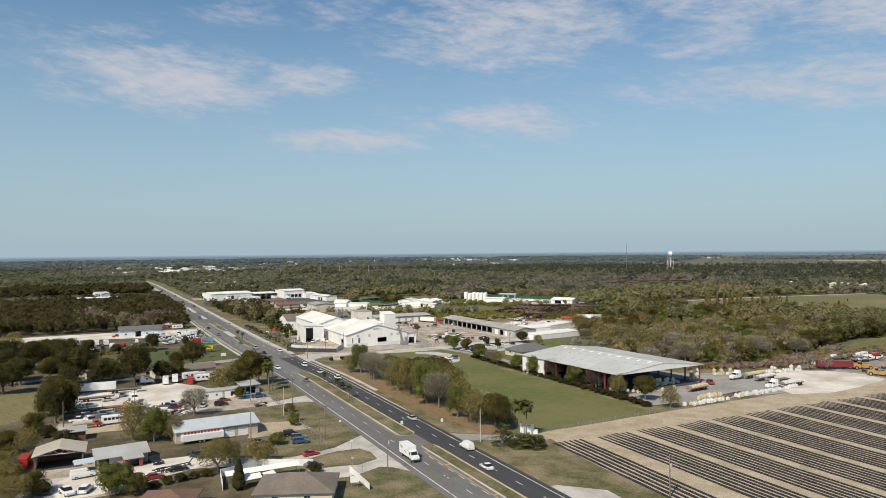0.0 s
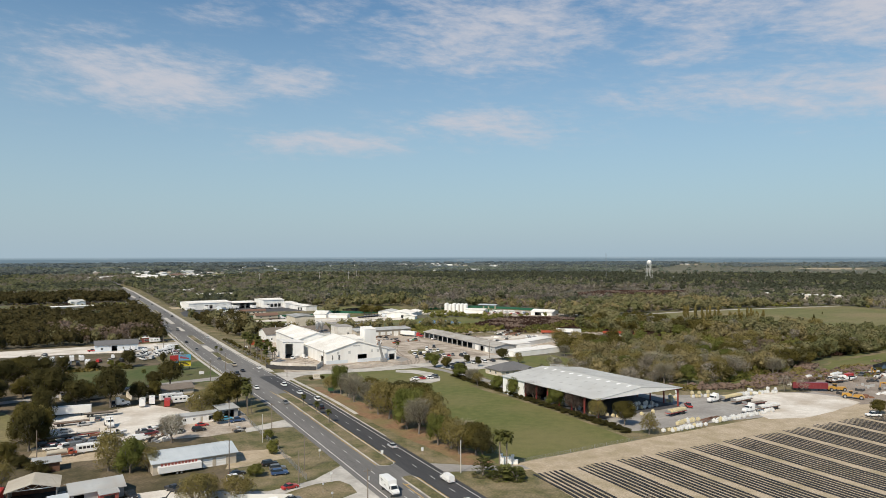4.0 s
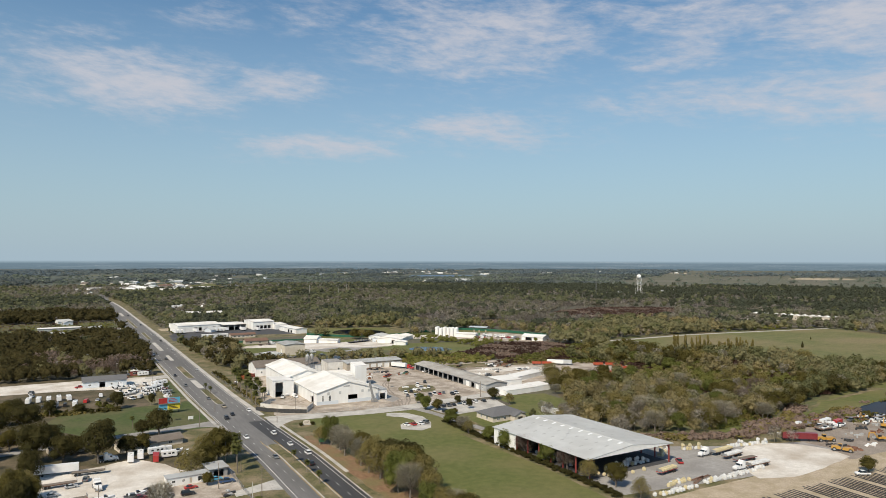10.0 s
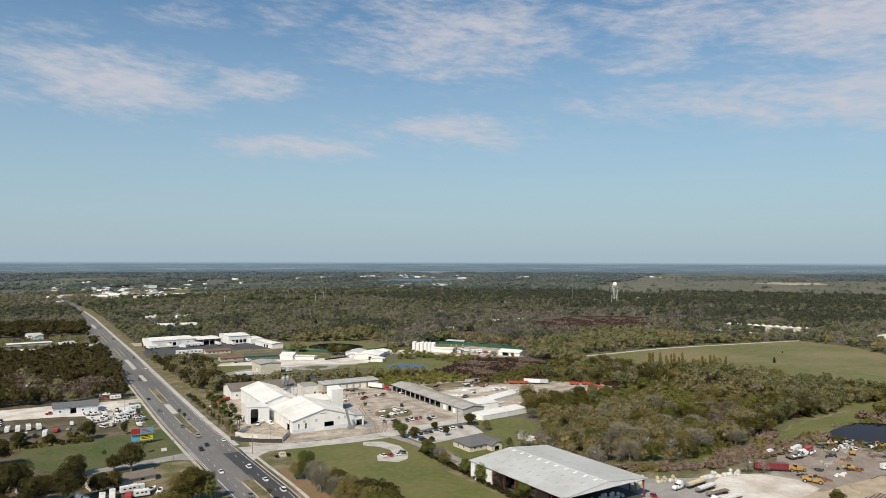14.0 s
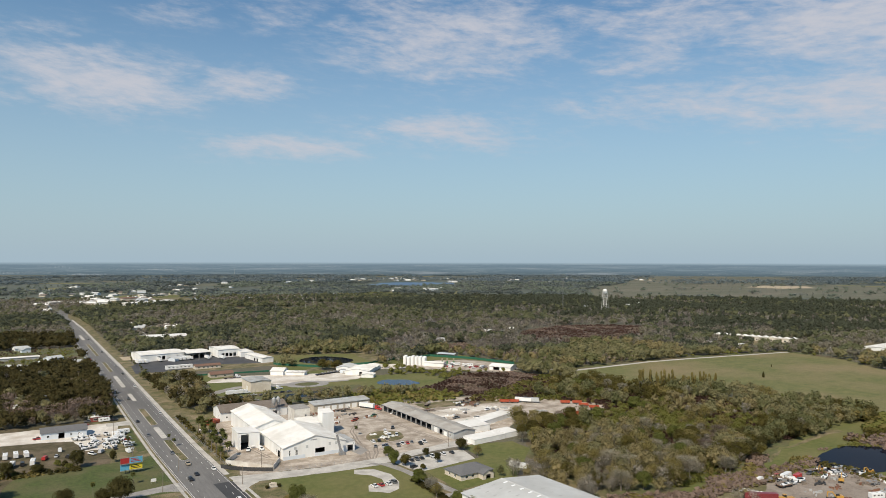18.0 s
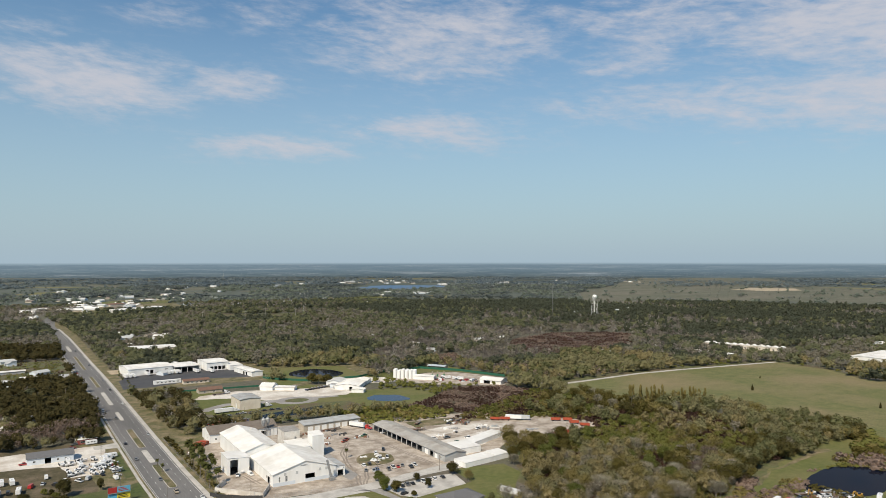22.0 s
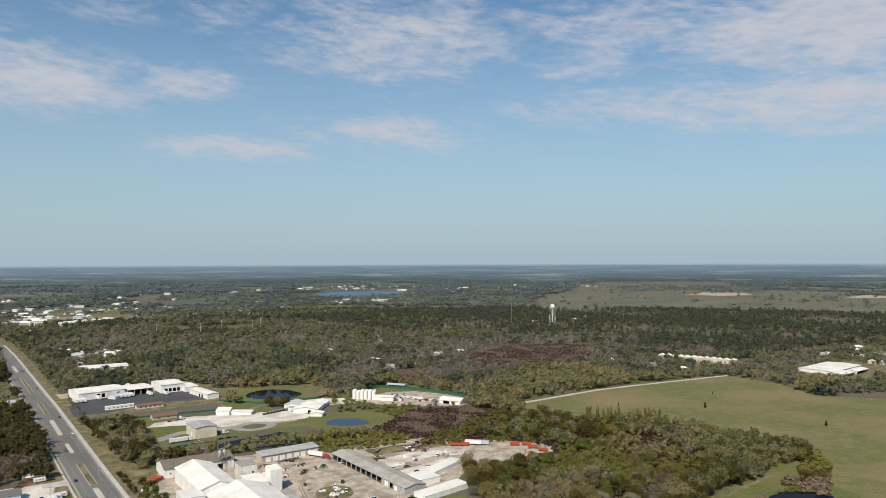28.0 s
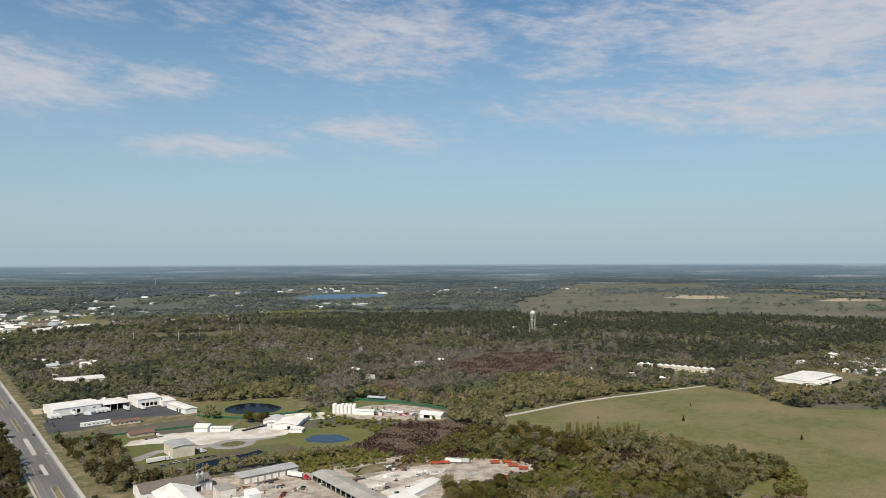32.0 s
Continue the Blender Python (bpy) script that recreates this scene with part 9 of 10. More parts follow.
for a, b in (((95, 404), (115, 381)), ((115, 381), (123, 395)), ((95, 404), (104, 416))):
    d = math.hypot(b[0] - a[0], b[1] - a[1])
    bm = bmesh.new()
    bm_box(bm, 0, d, -0.15, 0.15, 0, 2.6, pose(a[0], a[1], 0, 0, 0, math.degrees(math.atan2(b[1] - a[1], b[0] - a[0]))))
    part("wall_run", bm, M["dirty_white"], wallp)

# scattered far houses
rng = random.Random(77)
CLUSTERS = [(40, 700, 30, 120, 5), (20, 1000, 40, 180, 10), (180, 1235, 45, 60, 20), (150, 1120, 50, 20, 4), (60, 1500, 60, 200, 14), (170, 2080, 150, 160, 22), (650, 1050, 160, 200, 16), (800, 640, 60, 60, 10), (760, 700, 60, 60, 8), (1130, 470, 60, 60, 26), (1180, 520, 70, 70, 20), (1110, 1230, 60, 50, 6), (1280, 1320, 50, 40, 5), (640, 2100, 300, 250, 22), (1150, 2350, 260, 120, 14), (2050, 2800, 260, 300, 34), (1500, 3600, 700, 260, 50), (300, 2600, 300, 300, 26), (2600, 3000, 500, 300, 24), (430, 3000, 300, 400, 20), (2200, 700, 300, 200, 14), (100, 900, 30, 60, 4)]
HOUSES = []
SHORE = [(1180, 2670), (1390, 2620), (1640, 2680), (1810, 2820), (1880, 3040), (1680, 3210), (1490, 3260), (1310, 3010), (1210, 2840)]
walls = ["cream", "white_metal", "tan_wall", "blue_wall"]
roofs = ["white_roof", "grey_roof", "shingle_brown", "tin_roof", "shingle_dark", "white_roof"]
for i in range(8):
    L, W, E, R = 15 + i % 3 * 3, 10.0, 3.0, 2.2
    t = thing("house", f"small {'pale' if i % 2 else 'white'} house with a {'grey' if i % 3 else 'light'} gabled roof among trees", "house", (20 + i * 2, 1600 + i * 30, 0.06), 30 * i, "distant houses")
    bm = bmesh.new()
    bm_prism(bm, [(-W / 2, 0), (W / 2, 0), (W / 2, E), (0, E + R), (-W / 2, E)], -L / 2, L / 2, "x")
    part("wall", bm, M[walls[i % 4]], t)
    bm = bmesh.new()
    bm_prism(bm, [(-W / 2 - 0.6, E - 0.2), (0, E + R + 0.03), (W / 2 + 0.6, E - 0.2), (W / 2 + 0.6, E), (0, E + R + 0.25), (-W / 2 - 0.6, E)], -L / 2 - 0.5, L / 2 + 0.5, "x")
    part("roof", bm, M[roofs[i % 6]], t)
    HOUSES.append(t)
for cx, cy, rx, ry, n in CLUSTERS:
    for k in range(n):
        x, y = cx + rng.uniform(-rx, rx), cy + rng.uniform(-ry, ry)
        if abs(x - 82 - bend(y)) < 36 and y < 1900:
            x += 60 if x > 82 + bend(y) else -60
        if within(SHORE, x, y) or within(MARSH_B, x, y):
            continue
        s = 1.0 if math.hypot(x, y) < 1700 else 1.5
        copy_thing(rng.choice(HOUSES), pose(x, y, 0.0, 0, 0, rng.uniform(0, 180)) @ Matrix.Diagonal((s, s, s, 1)))

# more parked vehicles and junk in the truck lot
rng = random.Random(93)
for i in range(30):
    x, y = rng.uniform(-12, 24), rng.choice((263, 266.5, 270, 273.5, 283, 290)) + rng.uniform(-0.8, 0.8)
    if math.hypot(x - 8.5, y - 290) < 6 or x > 12 and y > 276 or y > 276 and rng.random() < 0.5:
        continue
    k = rng.random()
    if k < 0.6:
        park(rng.choice(("saloon", "estate", "pickup", "van")), rng.choice(("white", "grey", "grey", "black", "maroon", "black")), x, y, rng.uniform(-10, 20), 0.09)
    elif k < 0.75:
        boat(x, y, rng.uniform(-15, 15))
    else:
        t = thing("junk_pile", "jumble of crates and machine parts in the yard", "junk", (x, y, 0.07), rng.uniform(0, 90))
        for j in range(5):
            a, b, c = rng.uniform(0.4, 1.6), rng.uniform(0.3, 1.0), rng.uniform(0.3, 1.5)
            px, py = rng.uniform(-2.4, 2.4), rng.uniform(-1.8, 1.8)
            box_mesh_part(t, "junk_piece", rng.choice(("rust", "dark_metal", "paint_white", "pole_wood", "tin_roof", "rust")), (px - a, px + a, py - b, py + b, 0, c), bevel=0.04)
for x, y in ((50, 262), (26, 268), (24, 277)):
    t = thing("junk_pile", "jumble of crates and machine parts in the yard", "junk", (x, y, 0.07), rng.uniform(0, 90))
    for j in range(6):
        a, b, c = rng.uniform(0.4, 1.4), rng.uniform(0.3, 0.9), rng.uniform(0.3, 1.3)
        px, py = rng.uniform(-2.4, 2.4), rng.uniform(-1.8, 1.8)
        box_mesh_part(t, "junk_piece", rng.choice(("rust", "dark_metal", "pole_wood", "tin_roof", "dark_metal")), (px - a, px + a, py - b, py + b, 0, c), bevel=0.04)
goose = thing("gooseneck_trailer", "long black gooseneck trailer with an open frame", "trailer", (15.2, 194.6, 0.09), 19)
box_mesh_part(goose, "side_rail", "dark_metal", (-5.4, 4.0, -1.05, -0.9, 0.6, 0.85), (-5.4, 4.0, 0.9, 1.05, 0.6, 0.85))
for k in range(9):
    box_mesh_part(goose, "cross_member", "dark_metal", (-5.2 + k * 1.12, -5.05 + k * 1.12, -0.9, 0.9, 0.65, 0.8))
bm = bmesh.new()
bm_tube(bm, (3.8, 0, 0.8), (5.0, 0, 2.1), 0.16, 0.14, 6)
bm_tube(bm, (4.9, 0, 2.1), (6.6, 0, 2.1), 0.15, 0.12, 6)
bm_tube(bm, (6.5, 0, 2.15), (6.5, 0, 1.2), 0.10, 0.10, 6)
bm_box(bm, 3.7, 4.0, -1.0, 1.0, 0.6, 0.9)
part("gooseneck", bm, M["dark_metal"], goose)
for sg in (-1, 1):
    box_mesh_part(goose, "mudguard", "dark_metal", (-4.2, -1.8, sg * 1.2 - 0.14, sg * 1.2 + 0.14, 0.78, 0.9))
add_wheels(goose, (-3.6, -2.5), 1.2, 0.36, 0.22)
container(-20.2, 216, 84, "red", 6.1)

# white stepped gate wall by the palms
gate = thing("gate_wall", "white stepped masonry gate wall beside the palms", "wall", (112.6, 184.0, 0.05), -28)
for x0, x1, h in ((0, 0.9, 3.0), (0.9, 3.4, 2.1), (3.4, 4.3, 2.7), (4.3, 5.4, 1.3)):
    bm = bmesh.new()
    bm_box(bm, x0, x1, -0.25, 0.25, 0, h)
    bm_box(bm, x0 - 0.06, x1 + 0.06, -0.31, 0.31, h, h + 0.12)
    part("pier", bm, M["white_metal"], gate)
# white garden canopies behind the panel fence
for x, y, a, l, w in ((28.2, 177.4, 5, 6.2, 3.0), (34.0, 177.6, 3, 6.4, 3.0), (40.2, 177.9, 2, 6.2, 2.8), (34.6, 172.6, 20, 3.2, 3.2), (30.6, 172.4, 8, 4.4, 3.4)):
    t = thing("garden_canopy", "white peaked garden canopy on thin poles", "canopy", (x, y, 0.05), a, "garden canopies")
    bm = bmesh.new()
    for sg in (-1, 1):
        bm_prism(bm, [(0, 2.9), (sg * w / 2, 2.1), (sg * w / 2, 2.16), (0, 2.96)], -l / 2, l / 2, "x")
    part("cover", bm, M["white_metal"], t)
    for sx in (-1, 1):
        for sy in (-1, 1):
            bm = bmesh.new()
            bm_tube(bm, (sx * (l / 2 - 0.1), sy * (w / 2 - 0.1), 0), (sx * (l / 2 - 0.1), sy * (w / 2 - 0.1), 2.2), 0.04)
            part("pole", bm, M["grey_metal"], t)
# truss under the carport's gable
cp = [o for o in scene.objects if o.name.startswith("carport")][0]
bm = bmesh.new()
bm_box(bm, -4.75, -4.65, -5.9, 5.9, 3.85, 4.0)
for k in range(8):
    y0, y1 = -5.6 + k * 1.4, -5.6 + (k + 1) * 1.4
    z = [3.95 + (1.3 * (1 - abs(v) / 5.9) if (k + i) % 2 else 0.0) for i, v in enumerate((y0, y1))]
    bm_tube(bm, (-4.7, y0, z[0]), (-4.7, y1, z[1]), 0.06, 0.06, 5)
part("truss", bm, M["white_metal"], cp)


# a spoil heap by the farm road
bm = bmesh.new()
heap_rows = []
for i in range(8):
    u = i / 7
    ring_r = 15.0 * (1 - u) ** 0.8 + 0.3
    row = []
    for k in range(22):
        a = 2 * math.pi * k / 22
        w = 1 + 0.22 * noise.noise(Vector((math.cos(a) * 1.4, math.sin(a) * 1.4, u * 2 + 5.5)))
        row.append(bm.verts.new((ring_r * 1.25 * w * math.cos(a), ring_r * w * math.sin(a), 7.0 * (1 - (1 - u) ** 1.5) * (0.9 + 0.1 * w))))
    heap_rows.append(row)
for a, b in zip(heap_rows, heap_rows[1:]):
    for k in range(22):
        bm.faces.new((a[k], a[(k + 1) % 22], b[(k + 1) % 22], b[k]))
bm.faces.new(heap_rows[-1])
heap = new("spoil_heap", finish(bm, "spoil_heap", M["old_dirt"]))
heap.matrix_basis = pose(622, 612, 0.0)
tagged(heap, "big brown heap of earth beside the farm road", "earth heap")


# heaps of scrap and parts too jumbled to count
def scrap_heap(x, y, r, n, material, label, seed, top=1.2):
    q = random.Random(seed)
    bm = bmesh.new()
    for k in range(n):
        a, b, c = q.uniform(0.2, 1.3), q.uniform(0.15, 0.6), q.uniform(0.15, top)
        px, py = q.gauss(0, r / 2), q.gauss(0, r / 2.5)
        bm_box(bm, -a, a, -b, b, 0, c, pose(px, py, 0, 0, 0, q.uniform(0, 180)))
    ob = new("scrap_heap", finish(bm, "scrap_heap", M[material]))
    ob.matrix_basis = pose(x, y, 0.09)
    tagged(ob, label, "scrap", kind="stuff")


SCRAP = (("rust", "low heap of rusty machine parts"), ("grey_metal", "low heap of grey steel parts"), ("dark_metal", "low heap of dark steel parts"), ("pole_wood", "stack of weathered timber and pallets"), ("white_metal", "scatter of white sheet metal pieces"), ("tin_roof", "heap of bent tin sheets"))
q = random.Random(123)
for i in range(34):
    x = q.uniform(306, 392)
    y = q.uniform(192, 232) - max(0, (x - 360) * 0.25)
    m, lab = SCRAP[i % 6]
    scrap_heap(x, y, q.uniform(2, 5), q.randint(8, 16), m, lab, i)
for i in range(26):
    x, y = q.choice(((270, 440), (285, 462), (312, 450), (330, 430), (345, 470), (300, 480), (240, 490), (200, 500), (182, 492), (205, 480)))
    m, lab = SCRAP[(i * 5 + 2) % 6]
    scrap_heap(x + q.uniform(-10, 10), y + q.uniform(-9, 9), q.uniform(2, 5), q.randint(8, 14), m, lab, 100 + i)
for i in range(12):
    m, lab = SCRAP[(i * 3 + 4) % 6]
    scrap_heap(q.uniform(-10, 30), q.uniform(256, 270), q.uniform(1.5, 3.5), q.randint(7, 12), m, lab, 200 + i, 1.0)
for i in range(8):
    scrap_heap(193 + q.uniform(0, 12), 410 + q.uniform(0, 16), 2.0, 8, "white_metal", "scatter of white sheet metal pieces", 300 + i, 0.5)
for i in range(10):
    m, lab = SCRAP[i % 3]
    scrap_heap(140 + q.uniform(-8, 40), 566 + q.uniform(-6, 8), 4, 14, m, lab, 400 + i)

# ---- trees near the camera, one by one ----


def limb(bm, p, d, length, r, depth, rng, n=6):
    """A crooked limb that forks."""
    q = p + d * length
    bm_tube(bm, p, q, r, r * 0.62, n)
    if depth:
        for k in range(rng.choice((2, 3))):
            nd = (d + Vector((rng.uniform(-1, 1), rng.uniform(-1, 1), rng.uniform(-0.1, 0.6))) * 0.75).normalized()
            limb(bm, q, nd, length * rng.uniform(0.6, 0.85), r * 0.6, depth - 1, rng, 5)


TREES = {}


def tree_proto(kind, seed, leaves, leaf):
    rng = random.Random(seed)
    nrng = np.random.default_rng(seed)
    look_of = {
        "oak": ("leaf_oak", "broad green oak with a full uneven crown"), "dark": ("leaf_dark", "dense dark evergreen tree with a lumpy crown"), "spring": ("leaf_spring", "fresh light green tree in spring leaf"),
        "olive": ("leaf_olive", "thin olive-brown tree just coming into leaf"), "bare": ("leaf_twig", "leafless grey tree with fine twigs"), "rosy": ("leaf_rosy", "leafless tree with brown-pink twigs"),
        "spring_bush": ("leaf_spring", "broad fresh green bush full to the ground"), "oak_bush": ("leaf_oak", "dense green bush full to the ground"), "olive_bush": ("leaf_olive", "thin olive-brown bush with many stems"),
        "shrub": ("leaf_bright", "rounded pale green shrub"), "hedge": ("leaf_dark", "clipped dark green hedge bush"), "cypress": ("leaf_dark", "narrow dark conical evergreen"), "pine": ("leaf_olive", "tall pine with a thin open crown"),
    }
    m, lab = look_of[kind]
    low = kind in ("shrub", "hedge") or kind.endswith("_bush")
    t = thing("shrub" if low else "tree", lab, "bush" if low else "tree")
    bm = bmesh.new()
    H = 10.0
    if kind in ("shrub", "hedge"):
        for k in range(5):
            limb(bm, Vector((0, 0, 0)), Vector((rng.uniform(-0.6, 0.6), rng.uniform(-0.6, 0.6), 1)).normalized(), 2.6, 0.16, 1, rng)
    elif kind in ("cypress", "pine"):
        bm_tube(bm, (0, 0, 0), (0.1, 0, H * 0.93), 0.22, 0.05, 7)
        for k in range(10):
            a = rng.uniform(0, 6.28)
            z = H * rng.uniform(0.35, 0.85)
            bm_tube(bm, (0.05, 0, z), (1.2 * math.cos(a), 1.2 * math.sin(a), z + 0.5), 0.06, 0.02, 4)
    else:
        bm_tube(bm, (0, 0, 0), (0.15, 0.1, 2.4), 0.36, 0.26, 8)
        for k in range(5):
            a = 6.28 * k / 5 + rng.uniform(-0.4, 0.4)
            limb(bm, Vector((0.15, 0.1, 2.2)), Vector((math.cos(a) * 0.7, math.sin(a) * 0.7, 0.9)).normalized(), 2.5, 0.17, 2, rng)
    part("trunk", bm, M["bark"], t)
    if kind in ("bare", "rosy"):
        tri = twig_cloud(nrng, leaves // 2, 10.0, 4.6, 0.032)
        tri = np.concatenate([tri, leaf_cloud(nrng, leaves // 3, round_lumps(nrng, 4.6, 9.8, 3.0, 6), leaf * 0.5, 0.5)])
    elif kind == "cypress":
        tri = leaf_cloud(nrng, leaves, [(0, 0, 2.2, 1.5, 2.0), (0, 0, 4.4, 1.25, 2.0), (0, 0, 6.6, 0.9, 1.8), (0, 0, 8.4, 0.5, 1.5)], leaf)
    elif kind == "pine":
        tri = leaf_cloud(nrng, leaves, [(0, 0, 8.6, 1.2, 1.2), (0.5, 0.2, 7.2, 1.0, 0.9), (-0.5, 0.3, 6.4, 1.0, 0.8), (0.2, -0.5, 5.4, 0.9, 0.7)], leaf)
    elif kind in ("shrub", "hedge"):
        lumps = round_lumps(nrng, 5.2, 9.5, 0.4, 6)
        tri = leaf_cloud(nrng, leaves, lumps, leaf, 0.4)
    else:
        lumps = round_lumps(nrng, 5.0, 10.0, 0.5 if low else 1.9, 10)
        tri = leaf_cloud(nrng, leaves, lumps, leaf, 0.42)
    if kind in ("oak", "dark", "spring", "shrub", "hedge", "spring_bush", "oak_bush"):
        tri = np.concatenate([tri, core(lumps, 9, 0.82)])
    tint = np.clip(nrng.normal(0.5, 0.12, len(tri)), 0, 1)
    crown = new("crown", mesh_from_tris("crown", tri, M[m], tint))
    crown.parent = t
    return t


def plant(kind, x, y, h, w=None, variant=None, rich=True, group=""):
    """A tree of height h and crown width w at x, y."""
    w = w or h
    v = (int(abs(x * 7 + y * 13)) % 3) if variant is None else variant
    key = (kind, v, rich)
    m = pose(x, y, 0.0, 0, 0, (x * 37 + y * 71) % 360) @ Matrix.Diagonal((w / 10, w / 10, h / 10, 1))
    if key not in TREES:
        dense = {"olive": 0.52, "olive_bush": 0.75, "bare": 0.8, "rosy": 0.8, "pine": 0.5}.get(kind, 1.0)
        TREES[key] = tree_proto(kind, 100 + v * 17 + len(kind), int((7000 if rich else 3600) * dense), 0.18 if rich else 0.25)
        t = TREES[key]
        t.matrix_basis = m
    else:
        t = copy_thing(TREES[key], m)
        # copy_thing repeats the first one's own scale: undo it
        t.matrix_basis = m
    if group:
        t["group"] = group
    return t


ROADSIDE = [("olive", 101, 313, 8.5, 8), ("spring", 104.5, 309, 13, 10), ("bare", 105, 299, 12, 10), ("bare", 104, 290, 12, 10), ("oak", 109, 283, 11.5, 10), ("bare", 105, 273, 12, 10), ("olive", 109.5, 269, 13, 11), ("olive", 104.5, 263, 13.5, 11),
            ("dark", 110, 258, 14, 12), ("olive", 105.5, 254, 14, 11), ("dark", 114, 249, 15, 13), ("olive", 107.5, 246, 15, 11), ("spring", 105, 236, 15, 12), ("oak", 113, 239, 16, 13), ("olive", 112, 230, 15, 12), ("bare", 106, 228, 13.5, 11),
            ("olive", 111, 222, 12, 10), ("spring", 105.5, 212, 10, 8.5), ("olive", 107.5, 206, 10.5, 10), ("olive", 107, 199.5, 10.5, 10), ("oak", 111, 196, 11, 10), ("bare", 111, 204, 10, 9), ("dark", 110.5, 191, 9, 8), ("olive", 114, 200, 9.5, 9)]
for k, x, y, h, w in ROADSIDE:
    plant(k, x, y, h, w * 1.08, group="roadside trees")
HEDGE_TREES = [("olive", 178, 190, 6.2, 6), ("oak", 179, 204, 7.5, 7.5), ("olive", 174.5, 214, 6.8, 7), ("rosy", 176, 229, 7.0, 8), ("spring", 173.5, 240, 6.5, 7), ("rosy", 174, 256, 7.2, 8), ("spring", 171.5, 268, 7, 7), ("spring", 172, 282, 6.0, 6), ("olive", 170, 298, 5.5, 6)]
for k, x, y, h, w in HEDGE_TREES:
    plant(k, x, y, h * 1.25, w * 1.25, group="trees along the hedge")
for i in range(34):
    plant("hedge", 172.6 - 0.03 * i + (i % 3) * 0.2, 196 + i * 3.9, 1.9 + (i % 4) * 0.15, 4.6, group="hedge by the lawn")
OFFICE = [("spring", 176, 357, 7.5, 8), ("oak", 181, 352, 6.5, 7), ("spring", 171, 318, 8.5, 9), ("bare", 171.5, 306, 7.5, 8), ("dark", 225, 364, 7, 9), ("olive", 226, 348, 6.5, 7), ("dark", 199, 361, 5.5, 4.5), ("dark", 199, 348, 6, 4), ("oak", 186, 341, 3, 4), ("spring", 181, 374, 6, 8)]
for k, x, y, h, w in OFFICE:
    plant(k, x, y, h, w)
EAST = [("olive", 286, 386, 11, 15), ("oak", 294, 398, 10, 13), ("olive", 300, 410, 11, 14), ("oak", 276, 372, 8, 9), ("bare", 268, 360, 7, 8), ("oak", 310, 392, 9, 12)]
for k, x, y, h, w in EAST:
    plant(k, x, y, h, w)
WEST = [("dark", -13, 338, 17, 19), ("dark", 10, 326, 17, 16), ("dark", 37, 362, 13.5, 15), ("oak", 54, 303, 15, 17), ("olive", 41, 291, 10.5, 16), ("oak", 47, 297, 10, 12), ("dark", 23, 438, 10, 10), ("dark", -10, 434, 9, 9), ("dark", -20, 399, 14, 19), ("dark", -33, 392, 14.5, 16),
        ("dark", -16, 266, 14, 12), ("oak_bush", -12.5, 271, 13, 11), ("oak_bush", -18, 279, 14, 13), ("olive_bush", -14, 288, 11, 10), ("dark", -14, 312, 12, 11), ("hedge", -17, 247, 4, 7), ("oak_bush", -21, 252, 7, 9), ("spring_bush", 12, 226, 10.5, 10), ("olive_bush", 6.5, 231, 12, 11), ("olive", 17, 225, 7.5, 9), ("bare", 26.5, 256, 10.0, 11)]
WEST_B = [("spring_bush", 1.5, 181, 7.5, 11), ("oak_bush", 6, 179, 5, 7), ("olive_bush", -19.5, 184, 6.5, 11), ("olive", 25, 187, 9, 12), ("olive_bush", 36, 190, 6.2, 11), ("olive_bush", 29, 194, 6.5, 9), ("cypress", 27.5, 171, 7.5, 11), ("dark", -28, 440, 9.5, 16), ("hedge", -22, 378, 5, 15),
          ("oak", -24, 362, 10, 12), ("dark", -34, 350, 12, 15), ("oak_bush", -26, 232, 6.5, 10), ("olive_bush", -25, 208, 7, 11), ("dark", 4, 437, 5, 9), ("dark", 41, 440, 7, 5), ("hedge", 24, 352, 4.5, 8), ("oak", 2, 346, 8, 10), ("dark", 30, 366, 8, 9)]
WEST_C = [("dark", -3, 332, 12, 13), ("dark", 21, 333, 9, 10), ("oak", 28, 338, 8, 9), ("dark", -8, 360, 11, 13), ("dark", 14, 366, 10, 11), ("hedge", -27, 241, 4.5, 9), ("olive_bush", -22, 194, 7, 11), ("oak_bush", -16, 189, 5.5, 9), ("dark", -40, 360, 15, 17), ("dark", -44, 395, 15, 17), ("oak", -30, 420, 12, 15), ("shrub", 57, 246, 3.4, 5), ("shrub", 55, 232, 3.5, 5), ("shrub", 54, 226, 3.0, 4), ("shrub", 44, 206, 4.0, 6), ("hedge", 47, 176, 2.6, 5), ("oak", 45, 276, 5, 6), ("dark", -38, 330, 13, 15), ("dark", -44, 415, 12, 15), ("oak", -50, 376, 12, 15), ("olive", -20, 225, 8, 9), ("hedge", -12, 238, 4, 8), ("shrub", 14, 239, 3.5, 6), ("olive", 50, 318, 9, 10)]
for k, x, y, h, w in WEST + WEST_B + WEST_C:
    plant(k, x, y, h, w * 0.9)
rng = random.Random(61)
for i in range(16):
    plant(rng.choice(("shrub", "hedge", "olive")), rng.uniform(-28, 22), rng.uniform(436, 448), rng.uniform(2, 4), rng.uniform(3, 5), rich=False)
for x in (103, 109):
    plant("hedge", x, 351.5, 1.8, 3.0)
for i in range(5):
    plant("hedge", 9.5 + i * 3.1, 182.5 + i * 0.7 + (i % 2) * 0.5, 1.7 + (i % 3) * 0.3, 3.6)
for k, x, y, h, w in plant_later + [("oak", 264, 701, 11, 15), ("oak", 276, 692, 10, 14), ("olive", 270, 697, 10, 13), ("dark", 283, 704, 8, 10)]:
    plant(k, x, y, h, w)

